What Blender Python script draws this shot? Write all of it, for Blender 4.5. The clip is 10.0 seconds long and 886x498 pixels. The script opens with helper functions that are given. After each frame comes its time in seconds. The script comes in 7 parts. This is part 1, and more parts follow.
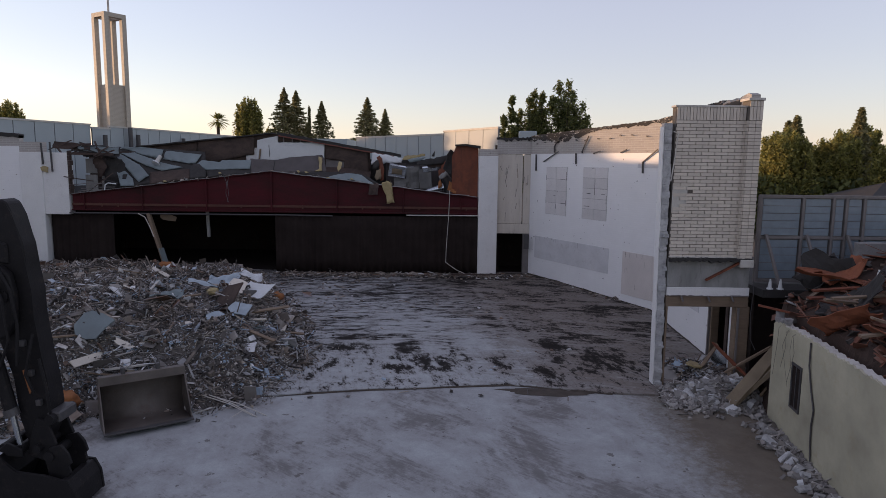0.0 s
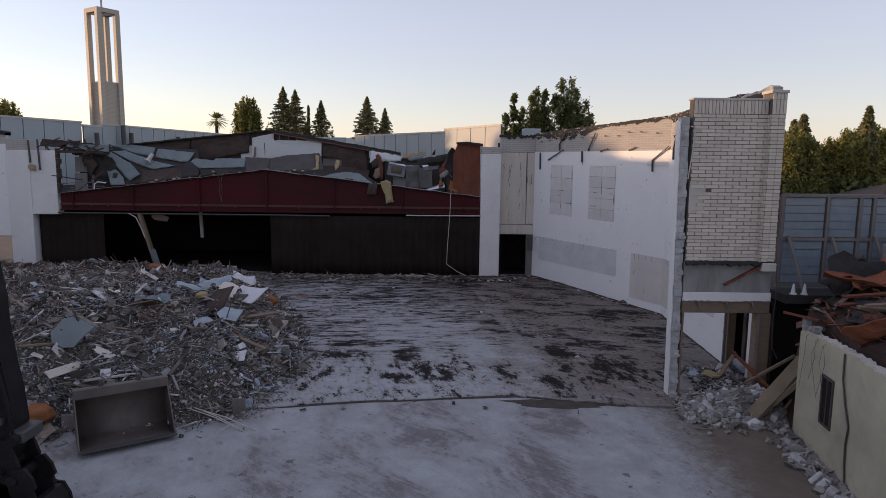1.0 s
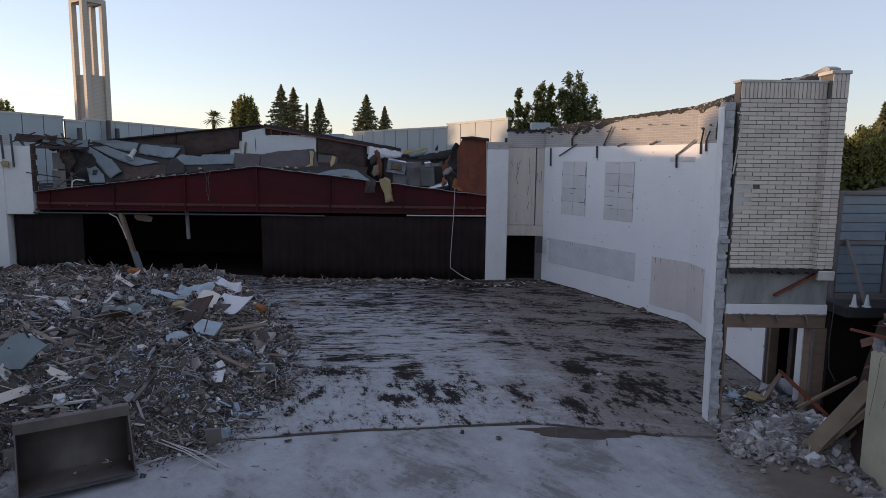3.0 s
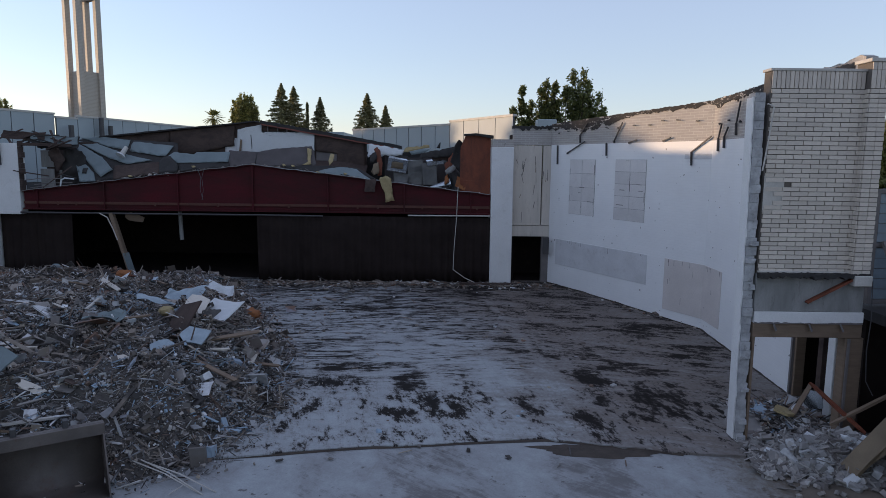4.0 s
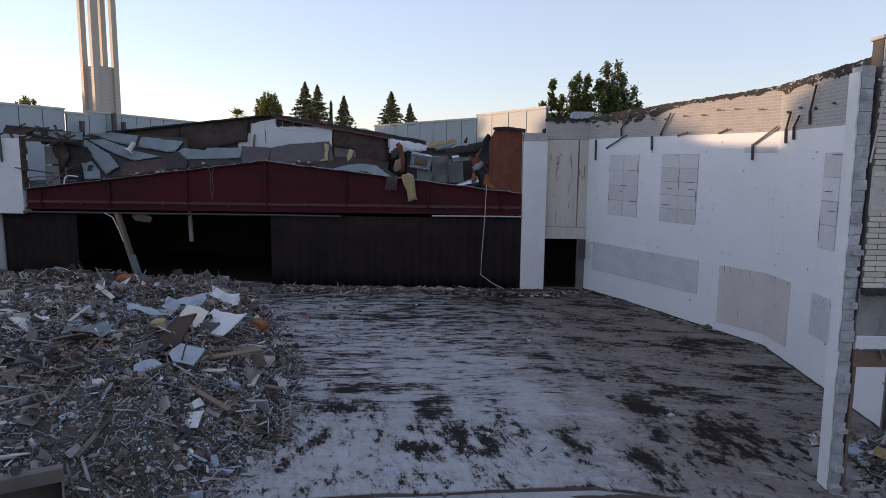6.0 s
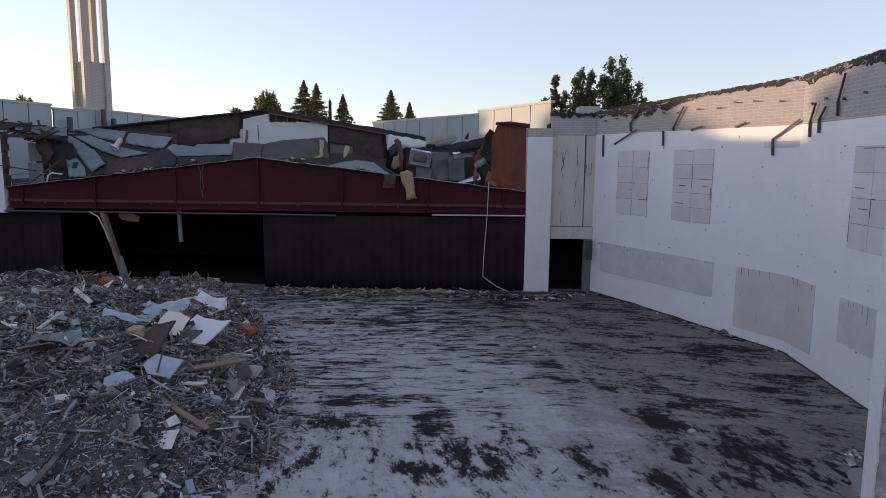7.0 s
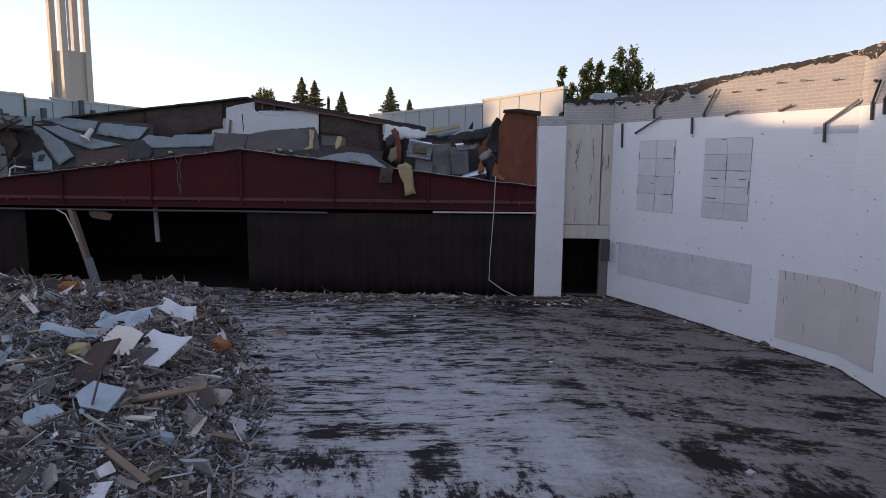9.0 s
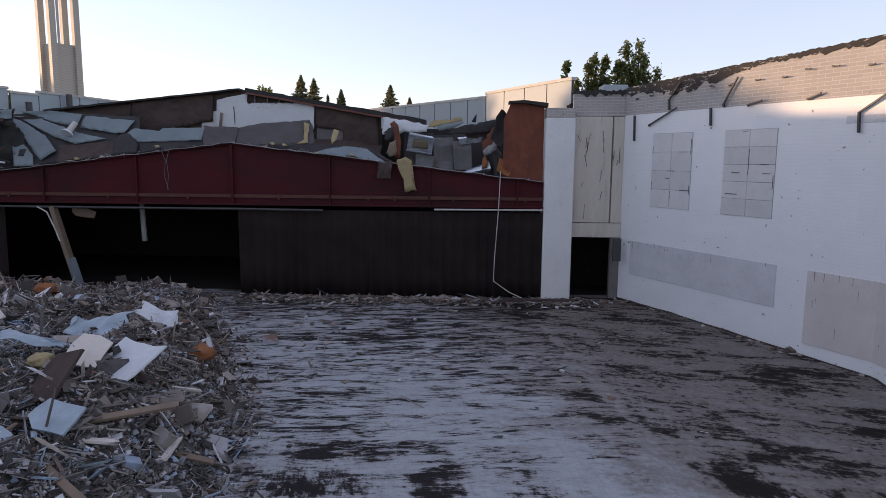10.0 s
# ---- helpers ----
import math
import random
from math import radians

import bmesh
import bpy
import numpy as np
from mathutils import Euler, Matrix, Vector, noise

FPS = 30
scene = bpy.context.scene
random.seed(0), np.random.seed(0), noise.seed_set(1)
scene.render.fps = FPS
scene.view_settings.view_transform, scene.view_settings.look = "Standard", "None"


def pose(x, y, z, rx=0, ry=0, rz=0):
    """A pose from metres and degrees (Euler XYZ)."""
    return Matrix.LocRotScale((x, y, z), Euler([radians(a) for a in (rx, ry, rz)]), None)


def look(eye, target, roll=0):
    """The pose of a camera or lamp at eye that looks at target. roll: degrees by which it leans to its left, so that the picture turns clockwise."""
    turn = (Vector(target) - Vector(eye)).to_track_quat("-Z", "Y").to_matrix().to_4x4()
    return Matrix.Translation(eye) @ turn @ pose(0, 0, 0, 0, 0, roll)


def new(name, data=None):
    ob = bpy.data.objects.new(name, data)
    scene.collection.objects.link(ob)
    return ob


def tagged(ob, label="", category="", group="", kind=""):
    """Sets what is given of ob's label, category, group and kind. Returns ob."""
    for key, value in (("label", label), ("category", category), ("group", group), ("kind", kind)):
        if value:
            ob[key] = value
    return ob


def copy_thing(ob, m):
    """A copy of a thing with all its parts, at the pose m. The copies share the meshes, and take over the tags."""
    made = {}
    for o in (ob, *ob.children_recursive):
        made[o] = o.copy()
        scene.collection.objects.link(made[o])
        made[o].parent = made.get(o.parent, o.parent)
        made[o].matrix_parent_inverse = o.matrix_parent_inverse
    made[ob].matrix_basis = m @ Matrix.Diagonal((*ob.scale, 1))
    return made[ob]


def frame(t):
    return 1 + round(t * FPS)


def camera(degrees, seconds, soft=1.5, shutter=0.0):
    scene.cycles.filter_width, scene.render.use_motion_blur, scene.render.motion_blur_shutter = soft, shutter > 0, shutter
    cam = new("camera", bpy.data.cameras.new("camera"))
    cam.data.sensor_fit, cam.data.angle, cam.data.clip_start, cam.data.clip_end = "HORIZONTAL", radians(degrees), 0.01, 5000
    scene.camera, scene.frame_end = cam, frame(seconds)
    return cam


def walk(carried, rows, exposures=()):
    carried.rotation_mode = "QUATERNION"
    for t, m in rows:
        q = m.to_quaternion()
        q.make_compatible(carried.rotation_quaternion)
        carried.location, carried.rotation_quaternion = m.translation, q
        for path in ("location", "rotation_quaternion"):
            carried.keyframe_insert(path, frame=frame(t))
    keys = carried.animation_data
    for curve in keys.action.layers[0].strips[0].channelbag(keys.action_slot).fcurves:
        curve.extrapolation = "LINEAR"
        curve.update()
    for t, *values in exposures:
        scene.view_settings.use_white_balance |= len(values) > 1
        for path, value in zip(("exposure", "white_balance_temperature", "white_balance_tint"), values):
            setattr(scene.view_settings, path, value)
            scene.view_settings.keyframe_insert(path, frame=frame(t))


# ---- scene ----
cam = camera(68.4, 10.0, soft=0.75)
METRES, EYE, TILT, LEAN, TURN = 12.67, 6.4, -0.7, 0.0, 0.0
ROWS = [
    (0.0, 0.0, 0.0, 0.0, 0.08, -6.93, -0.64),
    (0.5, -0.0021, 0.0476, -0.0033, 0.08, -6.92, -0.65),
    (1.0, -0.0041, 0.095, -0.0065, 0.08, -6.92, -0.66),
    (1.5, -0.0086, 0.1428, -0.0097, 0.08, -6.92, -0.65),
    (2.0, -0.012, 0.1903, -0.0127, 0.08, -6.94, -0.65),
    (2.5, -0.0148, 0.2379, -0.0157, 0.07, -6.94, -0.65),
    (4.0, -0.0244, 0.3827, -0.0248, 0.16, -6.96, -0.67),
    (4.5, -0.027, 0.4311, -0.0283, 0.87, -6.96, -0.66),
    (5.0, -0.0289, 0.4796, -0.0305, 1.61, -6.99, -0.64),
    (5.5, -0.032, 0.529, -0.0326, 2.26, -7.01, -0.65),
    (7.0, -0.0402, 0.6813, -0.046, 2.28, -7.02, -0.6),
    (7.5, -0.0424, 0.7325, -0.0521, 2.27, -7.03, -0.59),
    (8.0, -0.0439, 0.7843, -0.0577, 2.3, -7.03, -0.58),
    (8.5, -0.0489, 0.8362, -0.0625, 2.29, -7.04, -0.57),
    (9.0, -0.0538, 0.8878, -0.0683, 2.3, -7.05, -0.56),
    (9.5, -0.0587, 0.9404, -0.0758, 2.29, -7.06, -0.54),
    (10.0, -0.0628, 0.9941, -0.0817, 2.32, -7.1, -0.54),
]
walk(cam, [(t, pose(0, 0, EYE, TILT, LEAN, TURN) @ pose(METRES * x, METRES * y, METRES * z, 90 + pitch, roll, yaw)) for t, x, y, z, yaw, pitch, roll in ROWS],
     exposures=((0.0, 1.13, 6500, 22), (2.7, 1.13, 6200, 18), (3.8, 1.07, 5650, 13), (4.3, 1.17, 5720, 14), (5.0, 1.25, 5850, 16), (7.0, 1.30, 6000, 18), (10.0, 1.45, 6150, 20)))

# ---------------------------------------------------------------- light
world = bpy.data.worlds.new("world")
scene.world = world
world.use_nodes = True
wn = world.node_tree.nodes
wl = world.node_tree.links
sky = wn.new("ShaderNodeTexSky")
sky.sky_type = 'NISHITA'
sky.sun_disc = False
SUN_EL, SUN_AZ = 3.5, -72.0          # degrees up; degrees from straight ahead, minus is to the left
sky.sun_elevation = radians(SUN_EL + 2.0)
sky.sun_rotation = radians(SUN_AZ)
sky.air_density, sky.dust_density, sky.ozone_density = 1.0, 0.3, 1.6
wn["Background"].inputs[1].default_value = 0.15
soft = wn.new("ShaderNodeHueSaturation")
soft.inputs["Saturation"].default_value = 0.84
wl.new(sky.outputs[0], soft.inputs["Color"])
haze = wn.new("ShaderNodeMix")          # thin even evening haze over the whole sky
haze.data_type = 'RGBA'
haze.inputs[0].default_value = 0.46
haze.inputs[7].default_value = (2.0, 1.95, 2.3, 1.0)
wl.new(soft.outputs[0], haze.inputs[6])
wl.new(haze.outputs[2], wn["Background"].inputs[0])

sun = new("sun", bpy.data.lights.new("sun", 'SUN'))
sun.data.energy, sun.data.angle, sun.data.color = 1.9, radians(0.6), (1.0, 0.64, 0.33)
sun_dir = Vector((math.sin(radians(SUN_AZ)) * math.cos(radians(SUN_EL)), math.cos(radians(SUN_AZ)) * math.cos(radians(SUN_EL)), math.sin(radians(SUN_EL))))
sun.matrix_world = look(sun_dir * 60, (0, 0, 0))


# ---------------------------------------------------------------- materials
def nodes_of(name):
    m = bpy.data.materials.new(name)
    m.use_nodes = True
    return m, m.node_tree.nodes, m.node_tree.links, m.node_tree.nodes["Principled BSDF"]


def mapped(n, l, scale, turn=0.0, coord="Object"):
    tc, mp = n.new("ShaderNodeTexCoord"), n.new("ShaderNodeMapping")
    mp.inputs["Scale"].default_value = scale
    mp.inputs["Rotation"].default_value = (0, 0, radians(turn))
    l.new(tc.outputs[coord], mp.inputs[0])
    return mp.outputs[0]


def noise_of(n, l, vec, scale, detail=6, rough=0.6, warp=0.0):
    t = n.new("ShaderNodeTexNoise")
    t.inputs["Scale"].default_value, t.inputs["Detail"].default_value, t.inputs["Roughness"].default_value = scale, detail, rough
    t.inputs["Distortion"].default_value = warp
    l.new(vec, t.inputs["Vector"])
    return t.outputs["Fac"]


def ramp(n, l, fac, stops):
    r = n.new("ShaderNodeValToRGB")
    while len(r.color_ramp.elements) < len(stops):
        r.color_ramp.elements.new(0.5)
    for e, (p, c) in zip(r.color_ramp.elements, stops):
        e.position = p
        e.color = (*c, 1) if len(c) == 3 else (c[0], c[0], c[0], 1)
    l.new(fac, r.inputs[0])
    return r.outputs[0]


def mix(n, l, fac, a, b, kind='MIX'):
    m = n.new("ShaderNodeMix")
    m.data_type, m.blend_type = 'RGBA', kind
    for sock, v in ((m.inputs[0], fac), (m.inputs[6], a), (m.inputs[7], b)):
        if isinstance(v, (int, float)):
            sock.default_value = v
        elif isinstance(v, tuple):
            sock.default_value = (*v, 1)
        else:
            l.new(v, sock)
    return m.outputs[2]


def bump(n, l, height, p, strength=0.3, dist=0.02):
    b = n.new("ShaderNodeBump")
    b.inputs["Strength"].default_value, b.inputs["Distance"].default_value = strength, dist
    l.new(height, b.inputs["Height"])
    l.new(b.outputs[0], p.inputs["Normal"])
    return b


def plain(name, col, rough=0.7, metal=0.0, vary=0.25, scale=2.0, fine=30.0, stain=(0.1, 0.08, 0.06), stained=0.25, random_by="", relief=0.25, stretch=(1, 1, 1), spread=(0.62, 1.2), gloss=0.5):
    """Colour with stains and grain at two scales; random_by tints each object or each island."""
    m, n, l, p = nodes_of(name)
    v = mapped(n, l, stretch)
    big, small = noise_of(n, l, v, scale), noise_of(n, l, v, fine, 4)
    c = mix(n, l, ramp(n, l, big, [(0.35, (0,)), (0.75, (1,))]), tuple(x * (1 + vary * 0.4) for x in col), tuple(x * (1 - vary) for x in col))
    c = mix(n, l, ramp(n, l, small, [(0.3, (0.0,)), (0.7, (0.35,))]), c, tuple(x * 0.7 for x in col))
    blot = noise_of(n, l, v, scale * 2.7, 8, 0.75)
    c = mix(n, l, ramp(n, l, blot, [(0.55, (0,)), (0.72, (stained,))]), c, stain)
    if random_by:
        if random_by == "object":
            rnd = n.new("ShaderNodeObjectInfo").outputs["Random"]
        else:
            rnd = n.new("ShaderNodeNewGeometry").outputs["Random Per Island"]
        c = mix(n, l, 1.0, c, ramp(n, l, rnd, [(0, (spread[0],)), (1, (spread[1],))]), 'MULTIPLY')
    l.new(c, p.inputs["Base Color"])
    p.inputs["Roughness"].default_value, p.inputs["Metallic"].default_value = rough, metal
    p.inputs["Specular IOR Level"].default_value = gloss
    bump(n, l, small, p, relief, 0.01)
    return m


def turned(n, l, scale, turn):
    """Coordinates turned by so many degrees about z, then scaled along the turned axes."""
    tc, mp = n.new("ShaderNodeTexCoord"), n.new("ShaderNodeMapping")
    mp.vector_type = 'TEXTURE'
    mp.inputs["Scale"].default_value = tuple(1.0 / q for q in scale)
    mp.inputs["Rotation"].default_value = (0, 0, radians(turn))
    l.new(tc.outputs["Object"], mp.inputs[0])
    return mp.outputs[0]


def calc(n, l, op, a, b, c=None):
    g = n.new("ShaderNodeMath")
    g.operation = op
    for sock, val in zip(g.inputs, (a, b, c)):
        if isinstance(val, (int, float)):
            sock.default_value = val
        elif val is not None:
            l.new(val, sock)
    return g.outputs[0]


def spot(n, l, x, y, rx, ry, turn, amount):
    """A soft oval on the ground: amount in its middle, nothing past its rim."""
    tc, mp, ln = n.new("ShaderNodeTexCoord"), n.new("ShaderNodeMapping"), n.new("ShaderNodeVectorMath")
    mp.vector_type = 'TEXTURE'
    mp.inputs["Location"].default_value = (x, y, 0)
    mp.inputs["Rotation"].default_value = (0, 0, radians(turn))
    mp.inputs["Scale"].default_value = (rx, ry, 100)
    ln.operation = 'LENGTH'
    l.new(tc.outputs["Object"], mp.inputs[0])
    l.new(mp.outputs[0], ln.inputs[0])
    g = n.new("ShaderNodeMapRange")
    g.interpolation_type = 'SMOOTHSTEP'
    for k, val in zip(("From Min", "From Max", "To Min", "To Max"), (0.25, 1.25, amount, 0.0)):
        g.inputs[k].default_value = val
    l.new(ln.outputs["Value"], g.inputs["Value"])
    return g.outputs[0]


# places where the glue is thick (plus) or scraped off (minus): x, y, half widths, turn, amount
GLUE = [(-1.24, 23.1, 0.55, 1.5, 5, 0.1), (4.05, 23.6, 0.5, 1.1, 10, 0.12), (3.4, 20.6, 0.6, 0.9, 25, 0.12), (7.8, 25.3, 0.8, 0.9, 0, 0.1), (6.0, 21.7, 2.2, 1.3, 0, 0.09), (1.9, 21.1, 0.5, 1.2, 15, 0.08),
        (0.14, 20.6, 0.35, 1.0, 8, 0.09), (-0.67, 21.3, 0.3, 1.2, 8, 0.09), (-1.66, 20.8, 0.7, 0.35, 0, 0.1), (-3.95, 20.4, 0.3, 1.3, -16, 0.11), (-3.5, 22.9, 1.3, 0.55, 4, 0.07), (-3.0, 24.2, 1.4, 0.5, 4, 0.07),
        (-4.6, 26.6, 2.1, 0.45, 5, 0.06), (6.8, 28.7, 2.3, 1.3, -8, 0.08), (-4.8, 31.5, 3.4, 0.8, 4, 0.05), (1.85, 31.6, 0.22, 1.3, 9, -0.09), (2.5, 27.0, 0.3, 2.2, 8, -0.07), (1.2, 23.5, 0.8, 3.0, 9, -0.06), (2.9, 23.4, 0.5, 1.6, 12, -0.10)]


def concrete_floor(name, streaked):
    m, n, l, p = nodes_of(name)
    v = mapped(n, l, (1, 1, 1))
    big = noise_of(n, l, v, 0.35, 5)
    mid = noise_of(n, l, v, 1.6, 8, 0.7)
    fine = noise_of(n, l, v, 25, 5)
    c = mix(n, l, ramp(n, l, mid, [(0.3, (0,)), (0.7, (1,))]), (0.405, 0.435, 0.445), (0.305, 0.32, 0.325))
    c = mix(n, l, ramp(n, l, fine, [(0.35, (0.0,)), (0.8, (0.4,))]), c, (0.22, 0.21, 0.21))
    sp = n.new("ShaderNodeSeparateXYZ")
    l.new(v, sp.inputs[0])

    def span(src, a, b, lo, hi_):
        g = n.new("ShaderNodeMapRange")
        for k, val in zip(("From Min", "From Max", "To Min", "To Max"), (a, b, lo, hi_)):
            g.inputs[k].default_value = val
        l.new(src, g.inputs["Value"])
        return g.outputs[0]

    X, Y = sp.outputs[0], sp.outputs[1]
    if streaked:
        # black glue left in scraped streaks: across the hall far off, lengthwise near the slab's edge
        comb = noise_of(n, l, turned(n, l, (1.5, 6.0, 1.0), 5), 1.0, 12, 0.78, 0.6)
        hair = noise_of(n, l, turned(n, l, (2.6, 60.0, 1.0), 4), 1.0, 3, 0.6)
        band = noise_of(n, l, turned(n, l, (0.6, 2.9, 1.0), 6), 1.0, 12, 0.75, 0.5)
        comb_r = noise_of(n, l, turned(n, l, (1.7, 6.0, 1.0), -13), 1.0, 11, 0.76, 0.4)
        band_r = noise_of(n, l, turned(n, l, (0.5, 1.4, 1.0), -16), 1.0, 12, 0.7, 0.3)
        comb_n = noise_of(n, l, turned(n, l, (7.5, 2.4, 1.0), 12), 1.0, 10, 0.75, 0.3)
        band_n = noise_of(n, l, turned(n, l, (1.7, 0.95, 1.0), 18), 1.0, 12, 0.74, 0.2)
        wide = noise_of(n, l, v, 0.22, 4)
        grit = noise_of(n, l, v, 7.0, 9, 0.75)
        blot = noise_of(n, l, turned(n, l, (5.5, 3.2, 1.0), 30), 1.0, 9, 0.75)
        near = ramp(n, l, calc(n, l, 'MULTIPLY_ADD', wide, 0.8, span(Y, 19.0, 28.0, 0.55, -0.45)), [(0.3, (0,)), (0.72, (1,))])
        # the right half, beyond a lengthwise scrape, keeps a brown film
        off = calc(n, l, 'MULTIPLY_ADD', Y, 0.15, X)
        side = ramp(n, l, calc(n, l, 'MULTIPLY_ADD', band_r, 0.55, span(off, 4.2, 9.0, -0.05, 0.5)), [(0.38, (0,)), (0.58, (1,))])
        far_in = calc(n, l, 'ADD', calc(n, l, 'MULTIPLY', band, 0.42), calc(n, l, 'MULTIPLY_ADD', comb, 0.58, calc(n, l, 'MULTIPLY', hair, 0.04)))
        right_in = calc(n, l, 'ADD', calc(n, l, 'MULTIPLY', band_r, 0.46), calc(n, l, 'MULTIPLY_ADD', comb_r, 0.36, calc(n, l, 'MULTIPLY', grit, 0.22)))
        near_in = calc(n, l, 'ADD', calc(n, l, 'MULTIPLY', band_n, 0.46), calc(n, l, 'MULTIPLY_ADD', comb_n, 0.32, calc(n, l, 'MULTIPLY_ADD', blot, 0.26, -0.008)))
        dark = mix(n, l, near, mix(n, l, side, far_in, right_in), near_in)
        thick = span(Y, 30.0, 36.5, 0.0, 0.035)
        for row in GLUE:
            thick = calc(n, l, 'ADD', thick, spot(n, l, *row[:5], row[5] * 0.6))
        dark = calc(n, l, 'ADD', dark, thick)
        dark = calc(n, l, 'MULTIPLY_ADD', wide, 0.12, calc(n, l, 'SUBTRACT', dark, 0.06))
        drag = noise_of(n, l, turned(n, l, (26.0, 0.9, 1.0), 10), 1.0, 5, 0.65)
        c = mix(n, l, ramp(n, l, drag, [(0.52, (0,)), (0.7, (0.25,))]), c, (0.2, 0.2, 0.2))
        film_in = calc(n, l, 'MULTIPLY_ADD', grit, 0.34, calc(n, l, 'MULTIPLY_ADD', band_r, 0.62, calc(n, l, 'MULTIPLY_ADD', thick, 1.0, -0.06)))
        film_in = calc(n, l, 'ADD', film_in, calc(n, l, 'ADD', span(off, 2.6, 8.0, -0.15, 0.17), span(Y, 25.0, 36.0, 0.0, 0.10)))
        film = ramp(n, l, film_in, [(0.36, (0,)), (0.47, (0.5,)), (0.62, (0.86,))])
        c = mix(n, l, film, c, mix(n, l, grit, (0.195, 0.158, 0.132), (0.076, 0.058, 0.047)))
        wipe = ramp(n, l, calc(n, l, 'ADD', dark, calc(n, l, 'MULTIPLY', hair, 0.1)), [(0.535, (0,)), (0.60, (0.6,))])
        c = mix(n, l, wipe, c, (0.17, 0.15, 0.14))
        pale = noise_of(n, l, turned(n, l, (0.9, 3.0, 1.0), -20), 0.8, 11, 0.78, 0.5)
        c = mix(n, l, ramp(n, l, pale, [(0.585, (0,)), (0.63, (0.6,))]), c, (0.36, 0.345, 0.335))
        black = ramp(n, l, dark, [(0.533, (0,)), (0.547, (0.65,)), (0.568, (0.96,))])
        c = mix(n, l, black, c, (0.012, 0.0102, 0.0095))
        rough = ramp(n, l, dark, [(0.5, (0.62,)), (0.6, (0.8,))])
    else:
        soak = noise_of(n, l, turned(n, l, (0.5, 0.28, 1.0), 24), 1.0, 9, 0.68, 0.4)
        brush = noise_of(n, l, turned(n, l, (1.1, 13.0, 1.0), -38), 1.0, 6, 0.7)
        brush2 = noise_of(n, l, turned(n, l, (12.0, 0.9, 1.0), -16), 1.0, 6, 0.7)
        grit = noise_of(n, l, v, 5.0, 9, 0.78)
        c = mix(n, l, ramp(n, l, soak, [(0.40, (0,)), (0.62, (0.7,))]), c, (0.22, 0.21, 0.21))
        rubbed = calc(n, l, 'ADD', calc(n, l, 'MULTIPLY', soak, 0.62), calc(n, l, 'MULTIPLY_ADD', brush, 0.22, calc(n, l, 'MULTIPLY', grit, 0.24)))
        c = mix(n, l, ramp(n, l, rubbed, [(0.555, (0,)), (0.62, (0.6,))]), c, (0.11, 0.105, 0.10))
        streak = calc(n, l, 'MULTIPLY_ADD', brush2, 0.5, calc(n, l, 'MULTIPLY', mid, 0.5))
        c = mix(n, l, ramp(n, l, streak, [(0.56, (0,)), (0.66, (0.5,))]), c, (0.24, 0.23, 0.225))
        c = mix(n, l, ramp(n, l, noise_of(n, l, v, 3.1, 6, 0.62), [(0.655, (0,)), (0.68, (0.75,))]), c, (0.10, 0.09, 0.085))
        soil = ramp(n, l, calc(n, l, 'ADD', span(X, 4.2, 7.6, 0.0, 0.55), calc(n, l, 'MULTIPLY', grit, 0.55)), [(0.45, (0,)), (0.68, (0.85,))])
        c = mix(n, l, soil, c, mix(n, l, mid, (0.17, 0.135, 0.095), (0.085, 0.066, 0.048)))
        rough = ramp(n, l, mid, [(0.3, (0.5,)), (0.7, (0.75,))])
    l.new(c, p.inputs["Base Color"])
    l.new(rough, p.inputs["Roughness"])
    p.inputs["Specular IOR Level"].default_value = 0.08
    bump(n, l, mid, p, 0.3, 0.02)
    return m


def painted_block(name, col, grout, paint=True):
    """Concrete block wall in local x (along) and z (up)."""
    m, n, l, p = nodes_of(name)
    tc, sp, cb = n.new("ShaderNodeTexCoord"), n.new("ShaderNodeSeparateXYZ"), n.new("ShaderNodeCombineXYZ")
    l.new(tc.outputs["Object"], sp.inputs[0])
    l.new(sp.outputs[0], cb.inputs[0])
    l.new(sp.outputs[2], cb.inputs[1])
    br = n.new("ShaderNodeTexBrick")
    br.inputs["Scale"].default_value = 1.0
    br.inputs["Brick Width"].default_value, br.inputs["Row Height"].default_value = 0.406, 0.102
    br.inputs["Mortar Size"].default_value, br.inputs["Mortar Smooth"].default_value = 0.009, 0.3
    br.inputs["Color1"].default_value, br.inputs["Color2"].default_value = (*col, 1), (*[x * (0.98 if paint else 0.88) for x in col], 1)
    br.inputs["Mortar"].default_value = (*grout, 1)
    l.new(cb.outputs[0], br.inputs["Vector"])
    v = mapped(n, l, (1, 1, 1))
    big, fine = noise_of(n, l, v, 0.7, 6), noise_of(n, l, v, 40, 4)
    c = mix(n, l, ramp(n, l, big, [(0.35, (0,)), (0.75, (0.3,))]), br.outputs["Color"], tuple(x * 0.78 for x in col))
    drip = noise_of(n, l, mapped(n, l, (5.0, 5.0, 0.35)), 1.2, 6, 0.7)
    c = mix(n, l, ramp(n, l, drip, [(0.62, (0,)), (0.8, (0.2,))]), c, (0.4, 0.37, 0.34))
    chip = noise_of(n, l, v, 6.0, 3, 0.5)
    c = mix(n, l, ramp(n, l, chip, [(0.70, (0,)), (0.712, (0.8,))]), c, (0.2, 0.19, 0.18))
    l.new(c, p.inputs["Base Color"])
    p.inputs["Roughness"].default_value = 0.6 if paint else 0.9
    b1 = bump(n, l, br.outputs["Fac"], p, 0.25 if paint else 0.6, 0.006)
    b1.invert = True
    return m


